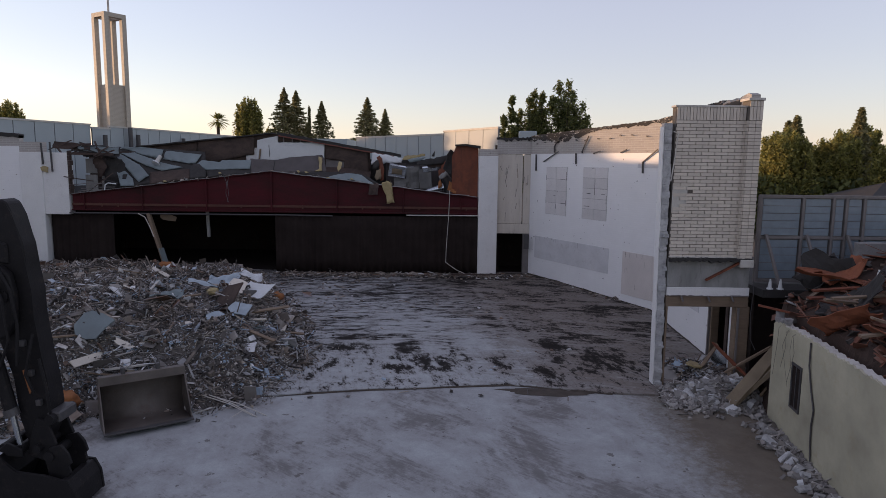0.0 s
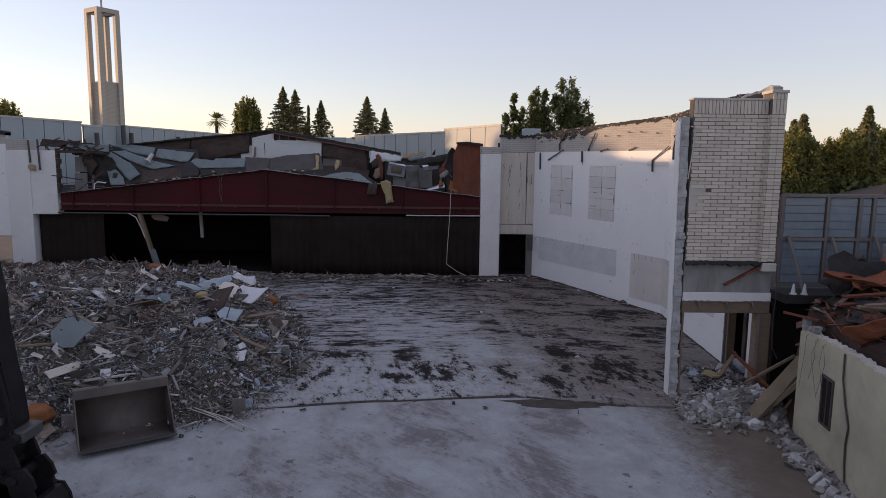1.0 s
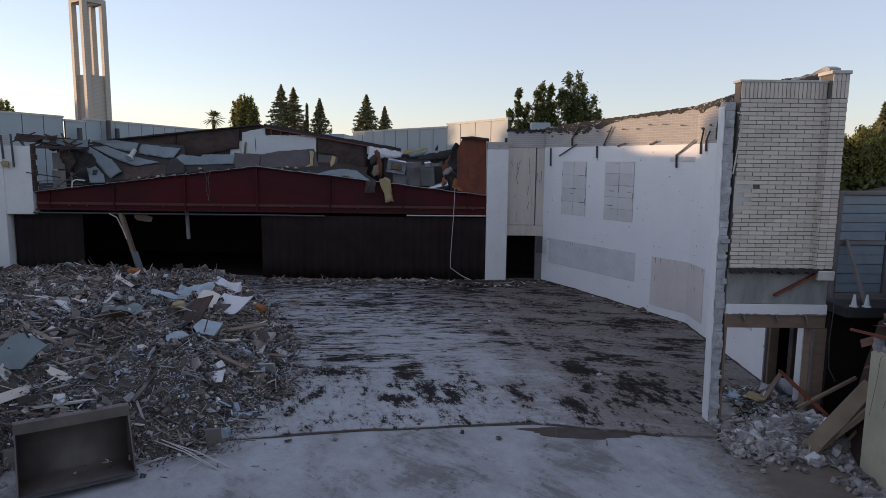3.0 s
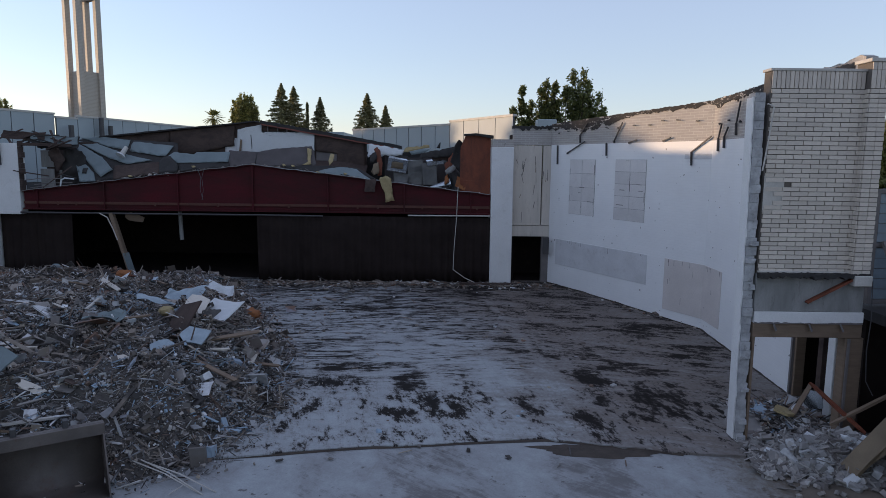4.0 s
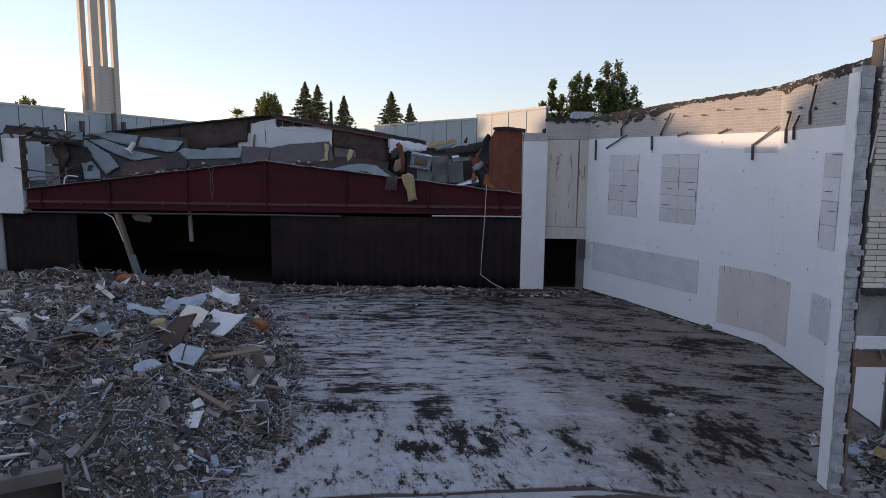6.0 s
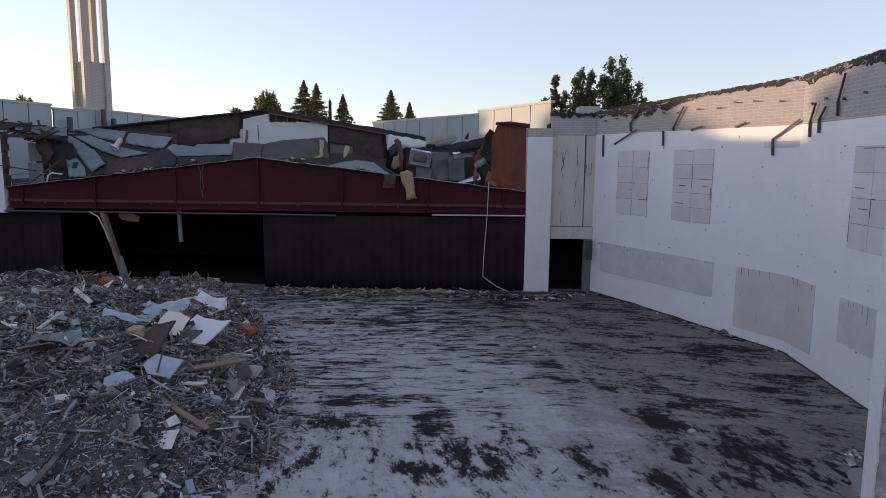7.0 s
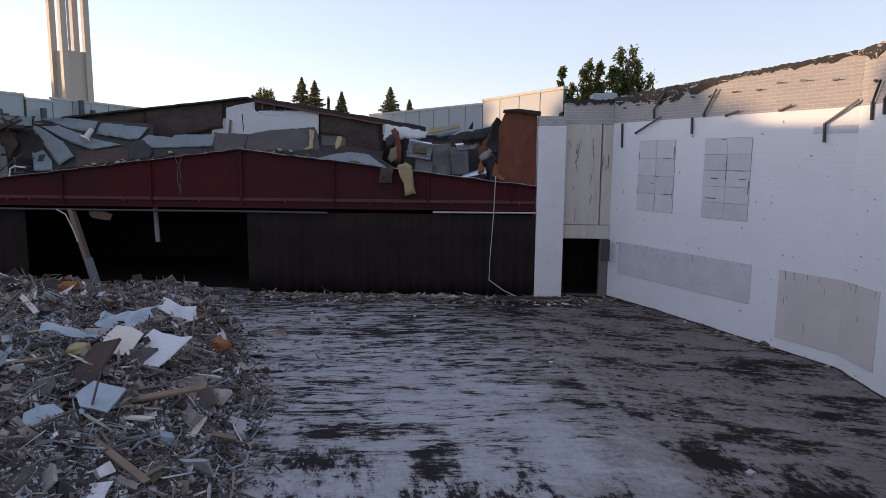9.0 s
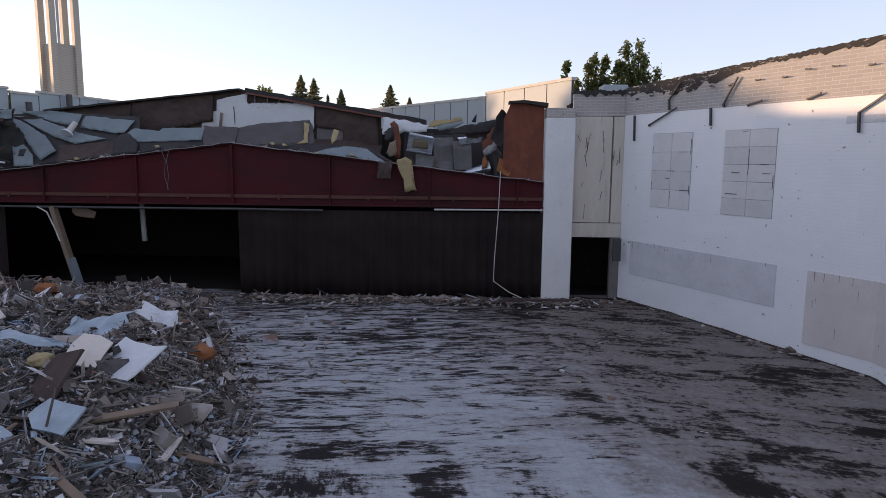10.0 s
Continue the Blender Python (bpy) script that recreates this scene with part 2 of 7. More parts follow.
def glass(name, col, rough=0.1):
    m, n, l, p = nodes_of(name)
    v = mapped(n, l, (1, 1, 1))
    d = noise_of(n, l, v, 3.0, 6)
    l.new(mix(n, l, d, col, tuple(x * 0.6 for x in col)), p.inputs["Base Color"])
    p.inputs["Roughness"].default_value = rough
    p.inputs["Transmission Weight"].default_value = 0.25
    return m


def leafy(name, dark, light):
    m, n, l, p = nodes_of(name)
    rnd = n.new("ShaderNodeNewGeometry").outputs["Random Per Island"]
    l.new(ramp(n, l, rnd, [(0, dark), (1, light)]), p.inputs["Base Color"])
    p.inputs["Roughness"].default_value = 0.65
    thin, both = n.new("ShaderNodeBsdfTranslucent"), n.new("ShaderNodeMixShader")
    l.new(p.inputs["Base Color"].links[0].from_socket, thin.inputs["Color"])
    both.inputs[0].default_value = 0.5
    l.new(p.outputs[0], both.inputs[1])
    l.new(thin.outputs[0], both.inputs[2])
    l.new(both.outputs[0], n["Material Output"].inputs["Surface"])
    return m


def patchy(name, under, over, stretch, scale, edges, rough, gloss=0.4):
    """One colour worn through another in ragged patches, with fine scratches."""
    m, n, l, p = nodes_of(name)
    v = mapped(n, l, stretch)
    worn = noise_of(n, l, v, scale, 12, 0.74, 0.4)
    c = mix(n, l, ramp(n, l, worn, [(edges[0], (0,)), (edges[1], (1,))]), under, over)
    fine = noise_of(n, l, mapped(n, l, (1, 1, 1)), 24, 5, 0.7)
    c = mix(n, l, ramp(n, l, fine, [(0.4, (0,)), (0.75, (0.45,))]), c, tuple(q * 0.5 for q in under))
    nick = noise_of(n, l, mapped(n, l, (1.0, 1.0, 2.5)), 3.0, 10, 0.8)
    c = mix(n, l, ramp(n, l, nick, [(0.66, (0,)), (0.69, (0.5,))]), c, (0.17, 0.13, 0.115))
    l.new(c, p.inputs["Base Color"])
    p.inputs["Roughness"].default_value = rough
    p.inputs["Specular IOR Level"].default_value = gloss
    bump(n, l, worn, p, 0.4, 0.02)
    return m


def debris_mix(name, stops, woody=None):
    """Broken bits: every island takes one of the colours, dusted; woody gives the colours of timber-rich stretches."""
    m, n, l, p = nodes_of(name)
    rnd = n.new("ShaderNodeNewGeometry").outputs["Random Per Island"]
    r = ramp(n, l, rnd, stops)
    r.node.color_ramp.interpolation = 'CONSTANT'
    v = mapped(n, l, (1, 1, 1))
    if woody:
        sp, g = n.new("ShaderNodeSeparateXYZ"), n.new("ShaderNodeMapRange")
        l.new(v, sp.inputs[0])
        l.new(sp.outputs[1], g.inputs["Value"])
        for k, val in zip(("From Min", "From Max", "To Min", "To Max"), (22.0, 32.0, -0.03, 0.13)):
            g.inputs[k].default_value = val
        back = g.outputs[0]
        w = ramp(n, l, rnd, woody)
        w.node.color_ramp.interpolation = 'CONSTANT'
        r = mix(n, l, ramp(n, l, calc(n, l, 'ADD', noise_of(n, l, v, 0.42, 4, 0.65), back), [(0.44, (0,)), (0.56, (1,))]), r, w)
    dust = noise_of(n, l, v, 9, 6)
    c = mix(n, l, ramp(n, l, dust, [(0.35, (0.0,)), (0.75, (0.3,))]), r, (0.13, 0.118, 0.108))
    drift = noise_of(n, l, v, 0.7, 5, 0.7)
    c = mix(n, l, ramp(n, l, drift, [(0.52, (0.0,)), (0.7, (0.35,))]), c, (0.24, 0.228, 0.218))
    l.new(c, p.inputs["Base Color"])
    p.inputs["Roughness"].default_value = 0.85
    bump(n, l, dust, p, 0.3, 0.01)
    return m


M_FAR = concrete_floor("scraped_concrete", True)
M_NEAR = concrete_floor("slab_concrete", False)
M_GROUND = plain("dry_earth", (0.16, 0.13, 0.1), 0.95, scale=0.4, fine=6)
M_WHITE = painted_block("white_painted_block", (0.80, 0.80, 0.80), (0.77, 0.77, 0.77))
M_BLOCK = painted_block("bare_block", (0.40, 0.375, 0.35), (0.52, 0.50, 0.47), False)
M_PLASTER = plain("white_plaster", (0.74, 0.74, 0.73), 0.6, vary=0.08, scale=0.8, stained=0.25, stain=(0.35, 0.32, 0.28), relief=0.1)
M_CREAM = plain("cream_board", (0.62, 0.57, 0.50), 0.65, vary=0.12, scale=0.8, stained=0.3, stain=(0.3, 0.25, 0.2))
M_CREAMWALL = plain("stained_cream_board", (0.60, 0.55, 0.48), 0.65, vary=0.12, scale=0.8, stained=0.6, stain=(0.17, 0.13, 0.10), stretch=(3.0, 3.0, 0.35))
M_PATCH_GREY = plain("grey_patch_paint", (0.62, 0.62, 0.63), 0.65, vary=0.15, scale=1.0, stained=0.55, stain=(0.35, 0.33, 0.32))
M_PATCH_PINK = plain("pinkish_patch_paint", (0.65, 0.60, 0.57), 0.65, vary=0.1, scale=1.0, stained=0.2, stain=(0.4, 0.36, 0.33))
M_INFILL = plain("infill_block", (0.68, 0.66, 0.65), 0.8, vary=0.08, scale=1.4, random_by="object", spread=(0.9, 1.05), stain=(0.25, 0.23, 0.22))
M_COLUMN = plain("column_concrete", (0.42, 0.425, 0.43), 0.9, vary=0.55, scale=3.2, fine=14, stained=0.8, stain=(0.12, 0.11, 0.1), relief=1.0)
M_STREAKED = plain("rain_streaked_paint", (0.26, 0.26, 0.25), 0.8, vary=0.4, scale=1.5, stained=0.6, stain=(0.07, 0.06, 0.055), stretch=(2, 2, 0.5))
M_CONC = plain("grey_concrete", (0.27, 0.265, 0.26), 0.9, vary=0.4, scale=1.2, fine=18, stained=0.5, stain=(0.12, 0.11, 0.1))
M_BRICK = plain("pale_yellow_brick", (0.60, 0.54, 0.465), 0.65, vary=0.06, scale=3, random_by="object", stained=0.1, stain=(0.3, 0.26, 0.18), spread=(0.85, 1.08))
M_MORTAR = plain("dark_mortar", (0.13, 0.115, 0.10), 0.95, scale=4)
M_GIRDER = patchy("oxide_red_steel", (0.085, 0.013, 0.018), (0.030, 0.016, 0.015), (0.25, 0.25, 0.8), 1.0, (0.36, 0.66), 0.65, 0.12)
M_NAILER = plain("rusty_nailing_strip", (0.10, 0.04, 0.028), 0.85, scale=2, stained=0.5, stain=(0.03, 0.015, 0.012))
M_CURTAIN = plain("black_stage_curtain", (0.03, 0.023, 0.021), 1.0, vary=0.3, scale=1.0, stained=0.3, stain=(0.025, 0.02, 0.017), gloss=0.05)
# near-black: the dark of unlit interiors is put into the colour
M_BLACK = plain("unlit_interior_black", (0.026, 0.02, 0.018), 0.95, scale=0.8, gloss=0.1)
M_TIMBER = plain("weathered_timber", (0.2, 0.145, 0.1), 0.8, scale=2, stretch=(1, 1, 6), stained=0.4)
M_RUSTPLY = patchy("orange_brown_board", (0.2, 0.06, 0.03), (0.085, 0.034, 0.022), (1.0, 1.0, 0.6), 1.1, (0.42, 0.68), 0.8)
M_BROWNPLY = patchy("brown_felt_board", (0.092, 0.067, 0.058), (0.046, 0.037, 0.034), (0.8, 0.8, 1.4), 1.3, (0.42, 0.64), 0.95, 0.2)
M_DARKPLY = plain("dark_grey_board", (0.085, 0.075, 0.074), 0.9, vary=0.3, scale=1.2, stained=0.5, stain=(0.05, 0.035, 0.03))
M_REDWOOD = plain("red_brown_fascia", (0.17, 0.06, 0.045), 0.8, scale=2, stained=0.5, stain=(0.05, 0.03, 0.025))
M_FELT = plain("grey_roofing_sheet", (0.175, 0.215, 0.225), 0.8, vary=0.3, scale=0.7, stained=0.35, stain=(0.2, 0.19, 0.19))
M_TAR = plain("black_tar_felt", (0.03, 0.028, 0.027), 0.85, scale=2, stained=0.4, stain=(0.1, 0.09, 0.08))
M_PEEL = patchy("peeling_felt", (0.035, 0.032, 0.03), (0.50, 0.47, 0.44), (0.9, 0.9, 2.2), 3.2, (0.555, 0.59), 0.85)
M_SILVER = plain("galvanised_sheet", (0.5, 0.54, 0.58), 0.24, 0.9, scale=2, stained=0.2)
M_DUCT = plain("dull_galvanised_sheet", (0.15, 0.152, 0.158), 0.42, 0.5, vary=0.3, scale=1.5, stained=0.4, stain=(0.09, 0.08, 0.075))
M_YELLOW = plain("yellow_insulation", (0.36, 0.29, 0.15), 0.95, scale=4, fine=50, relief=0.6)
M_METALWALL = plain("white_metal_panel", (0.34, 0.39, 0.41), 0.55, vary=0.08, scale=0.5, stained=0.2, stain=(0.35, 0.34, 0.33))
M_STEEL = plain("dark_steel", (0.075, 0.073, 0.075), 0.55, 0.3, scale=3, stained=0.5, stain=(0.1, 0.05, 0.03))
M_FRAME = plain("grey_frame_paint", (0.17, 0.155, 0.15), 0.7, scale=2, stained=0.3)
M_BUCKET = plain("worn_bucket_steel", (0.12, 0.102, 0.09), 0.6, 0.15, vary=0.5, scale=1.3, stained=0.8, stain=(0.09, 0.05, 0.032))
M_MACHINE = plain("black_machine_paint", (0.013, 0.012, 0.013), 0.6, gloss=0.2, scale=2, vary=0.5, stained=0.7, stain=(0.045, 0.035, 0.03), relief=0.5)
M_YWALL = plain("pale_green_stucco", (0.43, 0.405, 0.30), 0.9, vary=0.35, scale=0.7, fine=60, stained=0.45, stain=(0.33, 0.26, 0.14), relief=0.5)
M_TOWER = painted_block("tower_brick", (0.45, 0.40, 0.33), (0.3, 0.27, 0.23))
M_PALE = plain("pale_trim", (0.5, 0.48, 0.44), 0.6, scale=2)
M_GLASS = glass("wired_glass", (0.33, 0.40, 0.46), 0.22)
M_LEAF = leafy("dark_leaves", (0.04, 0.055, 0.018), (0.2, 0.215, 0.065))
# brighter yellow-green leaves: low sunlight is mixed into the colour
M_LEAF_Y = leafy("sun_tinted_leaves", (0.09, 0.10, 0.03), (0.42, 0.39, 0.11))
M_NEEDLE = leafy("conifer_needles", (0.12, 0.125, 0.06), (0.36, 0.33, 0.16))
M_BARK = plain("bark", (0.07, 0.05, 0.035), 0.95, scale=5)
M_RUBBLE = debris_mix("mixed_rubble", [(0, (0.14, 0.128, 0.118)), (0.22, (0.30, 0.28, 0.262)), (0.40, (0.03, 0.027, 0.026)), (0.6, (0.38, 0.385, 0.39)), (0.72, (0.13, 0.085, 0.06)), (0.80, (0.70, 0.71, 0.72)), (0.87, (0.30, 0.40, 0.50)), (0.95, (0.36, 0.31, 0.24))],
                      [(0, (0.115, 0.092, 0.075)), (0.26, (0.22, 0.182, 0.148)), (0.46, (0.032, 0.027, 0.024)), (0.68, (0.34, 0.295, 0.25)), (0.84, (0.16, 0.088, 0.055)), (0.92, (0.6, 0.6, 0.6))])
M_BROKEN = debris_mix("broken_masonry", [(0, (0.23, 0.22, 0.21)), (0.35, (0.32, 0.30, 0.28)), (0.6, (0.16, 0.145, 0.135)), (0.85, (0.42, 0.41, 0.39))])
M_ROOFRUB = debris_mix("collapsed_roofing", [(0, (0.16, 0.058, 0.032)), (0.4, (0.04, 0.036, 0.034)), (0.6, (0.16, 0.055, 0.03)), (0.88, (0.2, 0.14, 0.1)), (0.97, (0.4, 0.4, 0.4))])
M_SOIL = plain("damp_soil", (0.065, 0.052, 0.042), 0.95, vary=0.4, scale=3, fine=30, relief=0.8)
# dust coloured darker, which puts the shade of gaps between bits into it
M_RUBBLE_BASE = plain("dark_gap_dust", (0.10, 0.09, 0.082), 0.95, vary=0.5, scale=2.5, fine=22, stained=0.7, stain=(0.07, 0.05, 0.04), relief=0.9)
M_ROOFRUB_BASE = plain("roof_dust", (0.05, 0.03, 0.023), 0.95, vary=0.5, scale=2.5, fine=22, stained=0.6, stain=(0.03, 0.025, 0.02), relief=0.9)
M_SHEET = plain("white_board", (0.60, 0.62, 0.63), 0.6, vary=0.06, scale=2, stained=0.25, stain=(0.3, 0.25, 0.2))
M_PLASTIC = plain("pale_blue_plastic_sheet", (0.32, 0.39, 0.44), 0.4, vary=0.25, scale=3, stained=0.3, stain=(0.25, 0.22, 0.2))
M_BUFF = plain("buff_board", (0.19, 0.148, 0.098), 0.85, vary=0.4, scale=1.2, stained=0.5, stain=(0.12, 0.085, 0.05))
M_RUSTSHEET = plain("red_brown_roofing", (0.23, 0.073, 0.033), 0.8, vary=0.45, scale=1.6, stained=0.6, stain=(0.06, 0.03, 0.022))
M_RUSTFOAM = plain("orange_insulation", (0.28, 0.11, 0.04), 0.95, scale=4, relief=0.6)


# ---------------------------------------------------------------- builders
def mesh_from(bm, name, material):
    me = bpy.data.meshes.new(name)
    bmesh.ops.recalc_face_normals(bm, faces=bm.faces)
    bm.to_mesh(me)
    bm.free()
    if material:
        me.materials.append(material)
    return me


def part(name, bm, material, parent=None, label=""):
    ob = new(name, mesh_from(bm, name, material))
    if parent:
        ob.parent = parent
    if label:
        ob["label"] = label
    return ob


def empty(name, m=None):
    ob = new(name)
    if m is not None:
        ob.matrix_world = m
    return ob


def hexa(bm, c8):
    """Eight corners: four below, four above, both in the same turn."""
    v = [bm.verts.new(c) for c in c8]
    for f in ((0, 3, 2, 1), (4, 5, 6, 7), (0, 1, 5, 4), (1, 2, 6, 5), (2, 3, 7, 6), (3, 0, 4, 7)):
        bm.faces.new([v[i] for i in f])


def box(bm, x0, x1, y0, y1, z0, z1, m=None):
    c = [(x0, y0, z0), (x1, y0, z0), (x1, y1, z0), (x0, y1, z0), (x0, y0, z1), (x1, y0, z1), (x1, y1, z1), (x0, y1, z1)]
    hexa(bm, [m @ Vector(p) for p in c] if m else c)
    return bm


def boxes(*rows):
    bm = bmesh.new()
    for r in rows:
        box(bm, *r)
    return bm


def bevelled(bm, width=0.01, seg=1):
    bmesh.ops.bevel(bm, geom=list(bm.edges), offset=width, segments=seg, affect='EDGES', profile=0.5)
    return bm


def tube(bm, pts, r, sides=8):
    """A pipe through the points; r one radius or one for each point."""
    pts = [Vector(p) for p in pts]
    rs = r if isinstance(r, (list, tuple)) else [r] * len(pts)
    rings = []
    for i, p in enumerate(pts):
        d = (pts[min(i + 1, len(pts) - 1)] - pts[max(i - 1, 0)]).normalized()
        a = d.orthogonal().normalized() if i == 0 else (a - d * a.dot(d)).normalized()
        b = d.cross(a)
        rings.append([bm.verts.new(p + (a * math.cos(2 * math.pi * k / sides) + b * math.sin(2 * math.pi * k / sides)) * rs[i]) for k in range(sides)])
    for q, w in zip(rings, rings[1:]):
        for k in range(sides):
            bm.faces.new((q[k], q[(k + 1) % sides], w[(k + 1) % sides], w[k]))
    bm.faces.new(rings[0][::-1])
    bm.faces.new(rings[-1])
    return bm


def beam_between(bm, a, b, w, h, roll=0.0):
    """A squared stick from a to b."""
    a, b = Vector(a), Vector(b)
    d = (b - a).normalized()
    up = Vector((0, 0, 1)) if abs(d.z) < 0.95 else Vector((1, 0, 0))
    s = d.cross(up).normalized()
    u = s.cross(d)
    if roll:
        q = Matrix.Rotation(roll, 3, d)
        s, u = q @ s, q @ u
    s, u = s * (w / 2), u * (h / 2)
    hexa(bm, [a - s - u, a + s - u, a + s + u, a - s + u, b - s - u, b + s - u, b + s + u, b - s + u])


def along(a, b, z=0.0):
    """A wall's frame: x runs from a to b, y to the far side, z up."""
    d = Vector((b[0] - a[0], b[1] - a[1], 0)).normalized()
    m = Matrix((d, Vector((-d.y, d.x, 0)), Vector((0, 0, 1)))).transposed().to_4x4()
    m.translation = (a[0], a[1], z)
    return m


def strip(profile_low, profile_high, y0, y1):
    """A wall slab between two polylines of (x, z) with the same x values, from y0 to y1."""
    bm = bmesh.new()
    cols = []
    for (x, zl), (_, zh) in zip(profile_low, profile_high):
        cols.append([bm.verts.new((x, y, z)) for y in (y0, y1) for z in (zl, zh)])
    for p, q in zip(cols, cols[1:]):
        bm.faces.new((p[0], q[0], q[1], p[1]))
        bm.faces.new((p[2], p[3], q[3], q[2]))
        bm.faces.new((p[1], q[1], q[3], p[3]))
        bm.faces.new((p[0], p[2], q[2], q[0]))
    bm.faces.new((cols[0][0], cols[0][1], cols[0][3], cols[0][2]))
    bm.faces.new((cols[-1][0], cols[-1][2], cols[-1][3], cols[-1][1]))
    return bm


def ragged(x0, x1, step, f, amp, seed):
    rng = random.Random(seed)
    n = max(2, int((x1 - x0) / step))
    return [(x0 + (x1 - x0) * i / n, f(x0 + (x1 - x0) * i / n) + rng.uniform(-amp, amp)) for i in range(n + 1)]


def torn_sheet(w, h, nx, ny, sag, curl, seed, thick=0.02, tear=0.12):
    """A bent sheet w by h with torn edges, centred, lying in x and y."""
    rng = random.Random(seed)
    bm = bmesh.new()
    ph = [rng.uniform(0, 6.28) for _ in range(4)]
    grid = []
    for i in range(nx + 1):
        row = []
        for j in range(ny + 1):
            u, v = i / nx - 0.5, j / ny - 0.5
            edge = 1 if i in (0, nx) or j in (0, ny) else 0
            x = u * w + edge * noise.noise(Vector((v * h * 2.2, seed, 1))) * tear * 1.6 * min(w, 1)
            y = v * h + edge * noise.noise(Vector((u * w * 2.2, seed, 7))) * tear * 1.6 * min(h, 1)
            z = sag * (math.sin(u * 3.1 + ph[0]) + 0.5 * math.sin(v * 5 + u * 2 + ph[1])) + curl * (u * u * 4 - 0.3) + 0.25 * sag * math.sin(u * 11 + ph[2]) * math.sin(v * 9 + ph[3])
            row.append(bm.verts.new((x, y, z)))
        grid.append(row)
    for i in range(nx):
        for j in range(ny):
            bm.faces.new((grid[i][j], grid[i + 1][j], grid[i + 1][j + 1], grid[i][j + 1]))
    bm.normal_update()
    ex = bmesh.ops.extrude_face_region(bm, geom=list(bm.faces))
    for g in ex["geom"]:
        if isinstance(g, bmesh.types.BMVert):
            g.co -= g.normal * thick if g.normal.length else Vector((0, 0, thick))
    return bm


def floor_z(y):
    return min(0.0, 0.026 * (y - 35.0))


# ---------------------------------------------------------------- ground and floors
tagged(part("ground", boxes((-1500, 1500, -1500, 1500, -1.6, -1.3)), M_GROUND), "bare dry brown earth round the demolition site", "ground", kind="structure")

bm = bmesh.new()
EDGE = [(-30, 17.2), (-12, 17.4), (-5.2, 18.25), (-2.0, 18.85), (2.1, 19.35), (3.6, 19.05), (5.1, 18.7), (9.5, 18.4), (16, 18.4)]
hexes = []
for (xa, ya), (xb, yb) in zip(EDGE, EDGE[1:]):
    n = 6
    for k in range(n):
        x0, x1 = xa + (xb - xa) * k / n, xa + (xb - xa) * (k + 1) / n
        y0, y1 = ya + (yb - ya) * k / n, ya + (yb - ya) * (k + 1) / n
        hexes.append((x0, x1, y0, y1))
rng = random.Random(4)
xs = [(h[0], h[2]) for h in hexes] + [(hexes[-1][1], hexes[-1][3])]
rows = []
xs_edge = xs
for x, y in xs:
    y = y + rng.uniform(-0.04, 0.04)
    rows.append([bm.verts.new((x, y, floor_z(y) - 0.5)), bm.verts.new((x, y, floor_z(y) + 0.045)), bm.verts.new((x, 35, 0.0)), bm.verts.new((x, 37.9, 0.0)), bm.verts.new((x, 37.9, -0.5))])
for p, q in zip(rows, rows[1:]):
    for a in range(4):
        bm.faces.new((p[a], p[a + 1], q[a + 1], q[a]))
tagged(part("floor_hall", bm, M_FAR), "scraped concrete hall floor streaked with black glue", "floor", kind="structure")

bm = bmesh.new()
hexa(bm, [(-30, -14, -1.6), (16, -14, -1.6), (16, 20.5, -1.2), (-30, 20.5, -1.2), (-30, -14, floor_z(-14)), (16, -14, floor_z(-14)), (16, 20.5, floor_z(20.5) - 0.01), (-30, 20.5, floor_z(20.5) - 0.01)])
tagged(part("floor_front", bm, M_NEAR), "pale dusty concrete slab with dark stains", "floor", kind="structure")

# ---------------------------------------------------------------- side wall of the hall
A, B, C = (4.95, 37.45), (9.43, 28.91), (9.36, 22.44)
LAB, LBC = math.dist(A, B), math.dist(B, C)


def wall_run(name, a, b, length, z0, tops, label, seed, zsplit=6.89):
    m = along(a, b)
    th = empty(name, m)
    part("painted_wall", boxes((0, length, 0, 0.3, z0, zsplit)), M_WHITE, th)
    hi = ragged(0, length, 0.09, tops, 0.02, seed)
    part("block_band", strip([(x, zsplit) for x, _ in hi], hi, 0.012, 0.29), M_BLOCK, th, "bare grey concrete block courses")
    rng = random.Random(seed)
    lowr = [(x, z - 0.04 - (0.5 * max(0.0, 1 - abs(x - 2.6) / 3.2) if seed == 3 else 0.12) * (0.7 + 0.5 * noise.noise(Vector((x * 2.3, seed, 5)))) - 0.3 * max(0.0, noise.noise(Vector((x * 1.1, seed, 0)))) - 0.16 * abs(noise.noise(Vector((x * 5.0, seed, 3)))) - abs(rng.gauss(0, 0.015))) for x, z in hi]
    part("flashing", strip(lowr, [(x, z + 0.05) for x, z in hi], -0.015, 0.34), M_PEEL, th, "torn black roofing felt edge with pale peeling patches")
    n = 24
    dz = [(length * k / n, floor_z(a[1] + (b[1] - a[1]) * k / n)) for k in range(n + 1)]
    part("dirt_edge", strip([(x, z - 0.05) for x, z in dz], [(x, z + 0.035 + 0.05 * abs(noise.noise(Vector((x * 2, seed, 0))))) for x, z in dz], -0.06, -0.003), M_SOIL, th, "dark dirt along the wall's foot")
    tagged(th, label, "wall", kind="structure")
    return th


wall_ab = wall_run("wall_side", A, B, LAB, -0.6, lambda u: 7.85 + 0.045 * u, "white painted block wall with a torn bare top", 3)
wall_bc = wall_run("wall_side_near", B, C, LBC, -0.7, lambda u: 8.30 + 0.03 * u, "white painted block wall, bent inwards, bare at the top", 5)


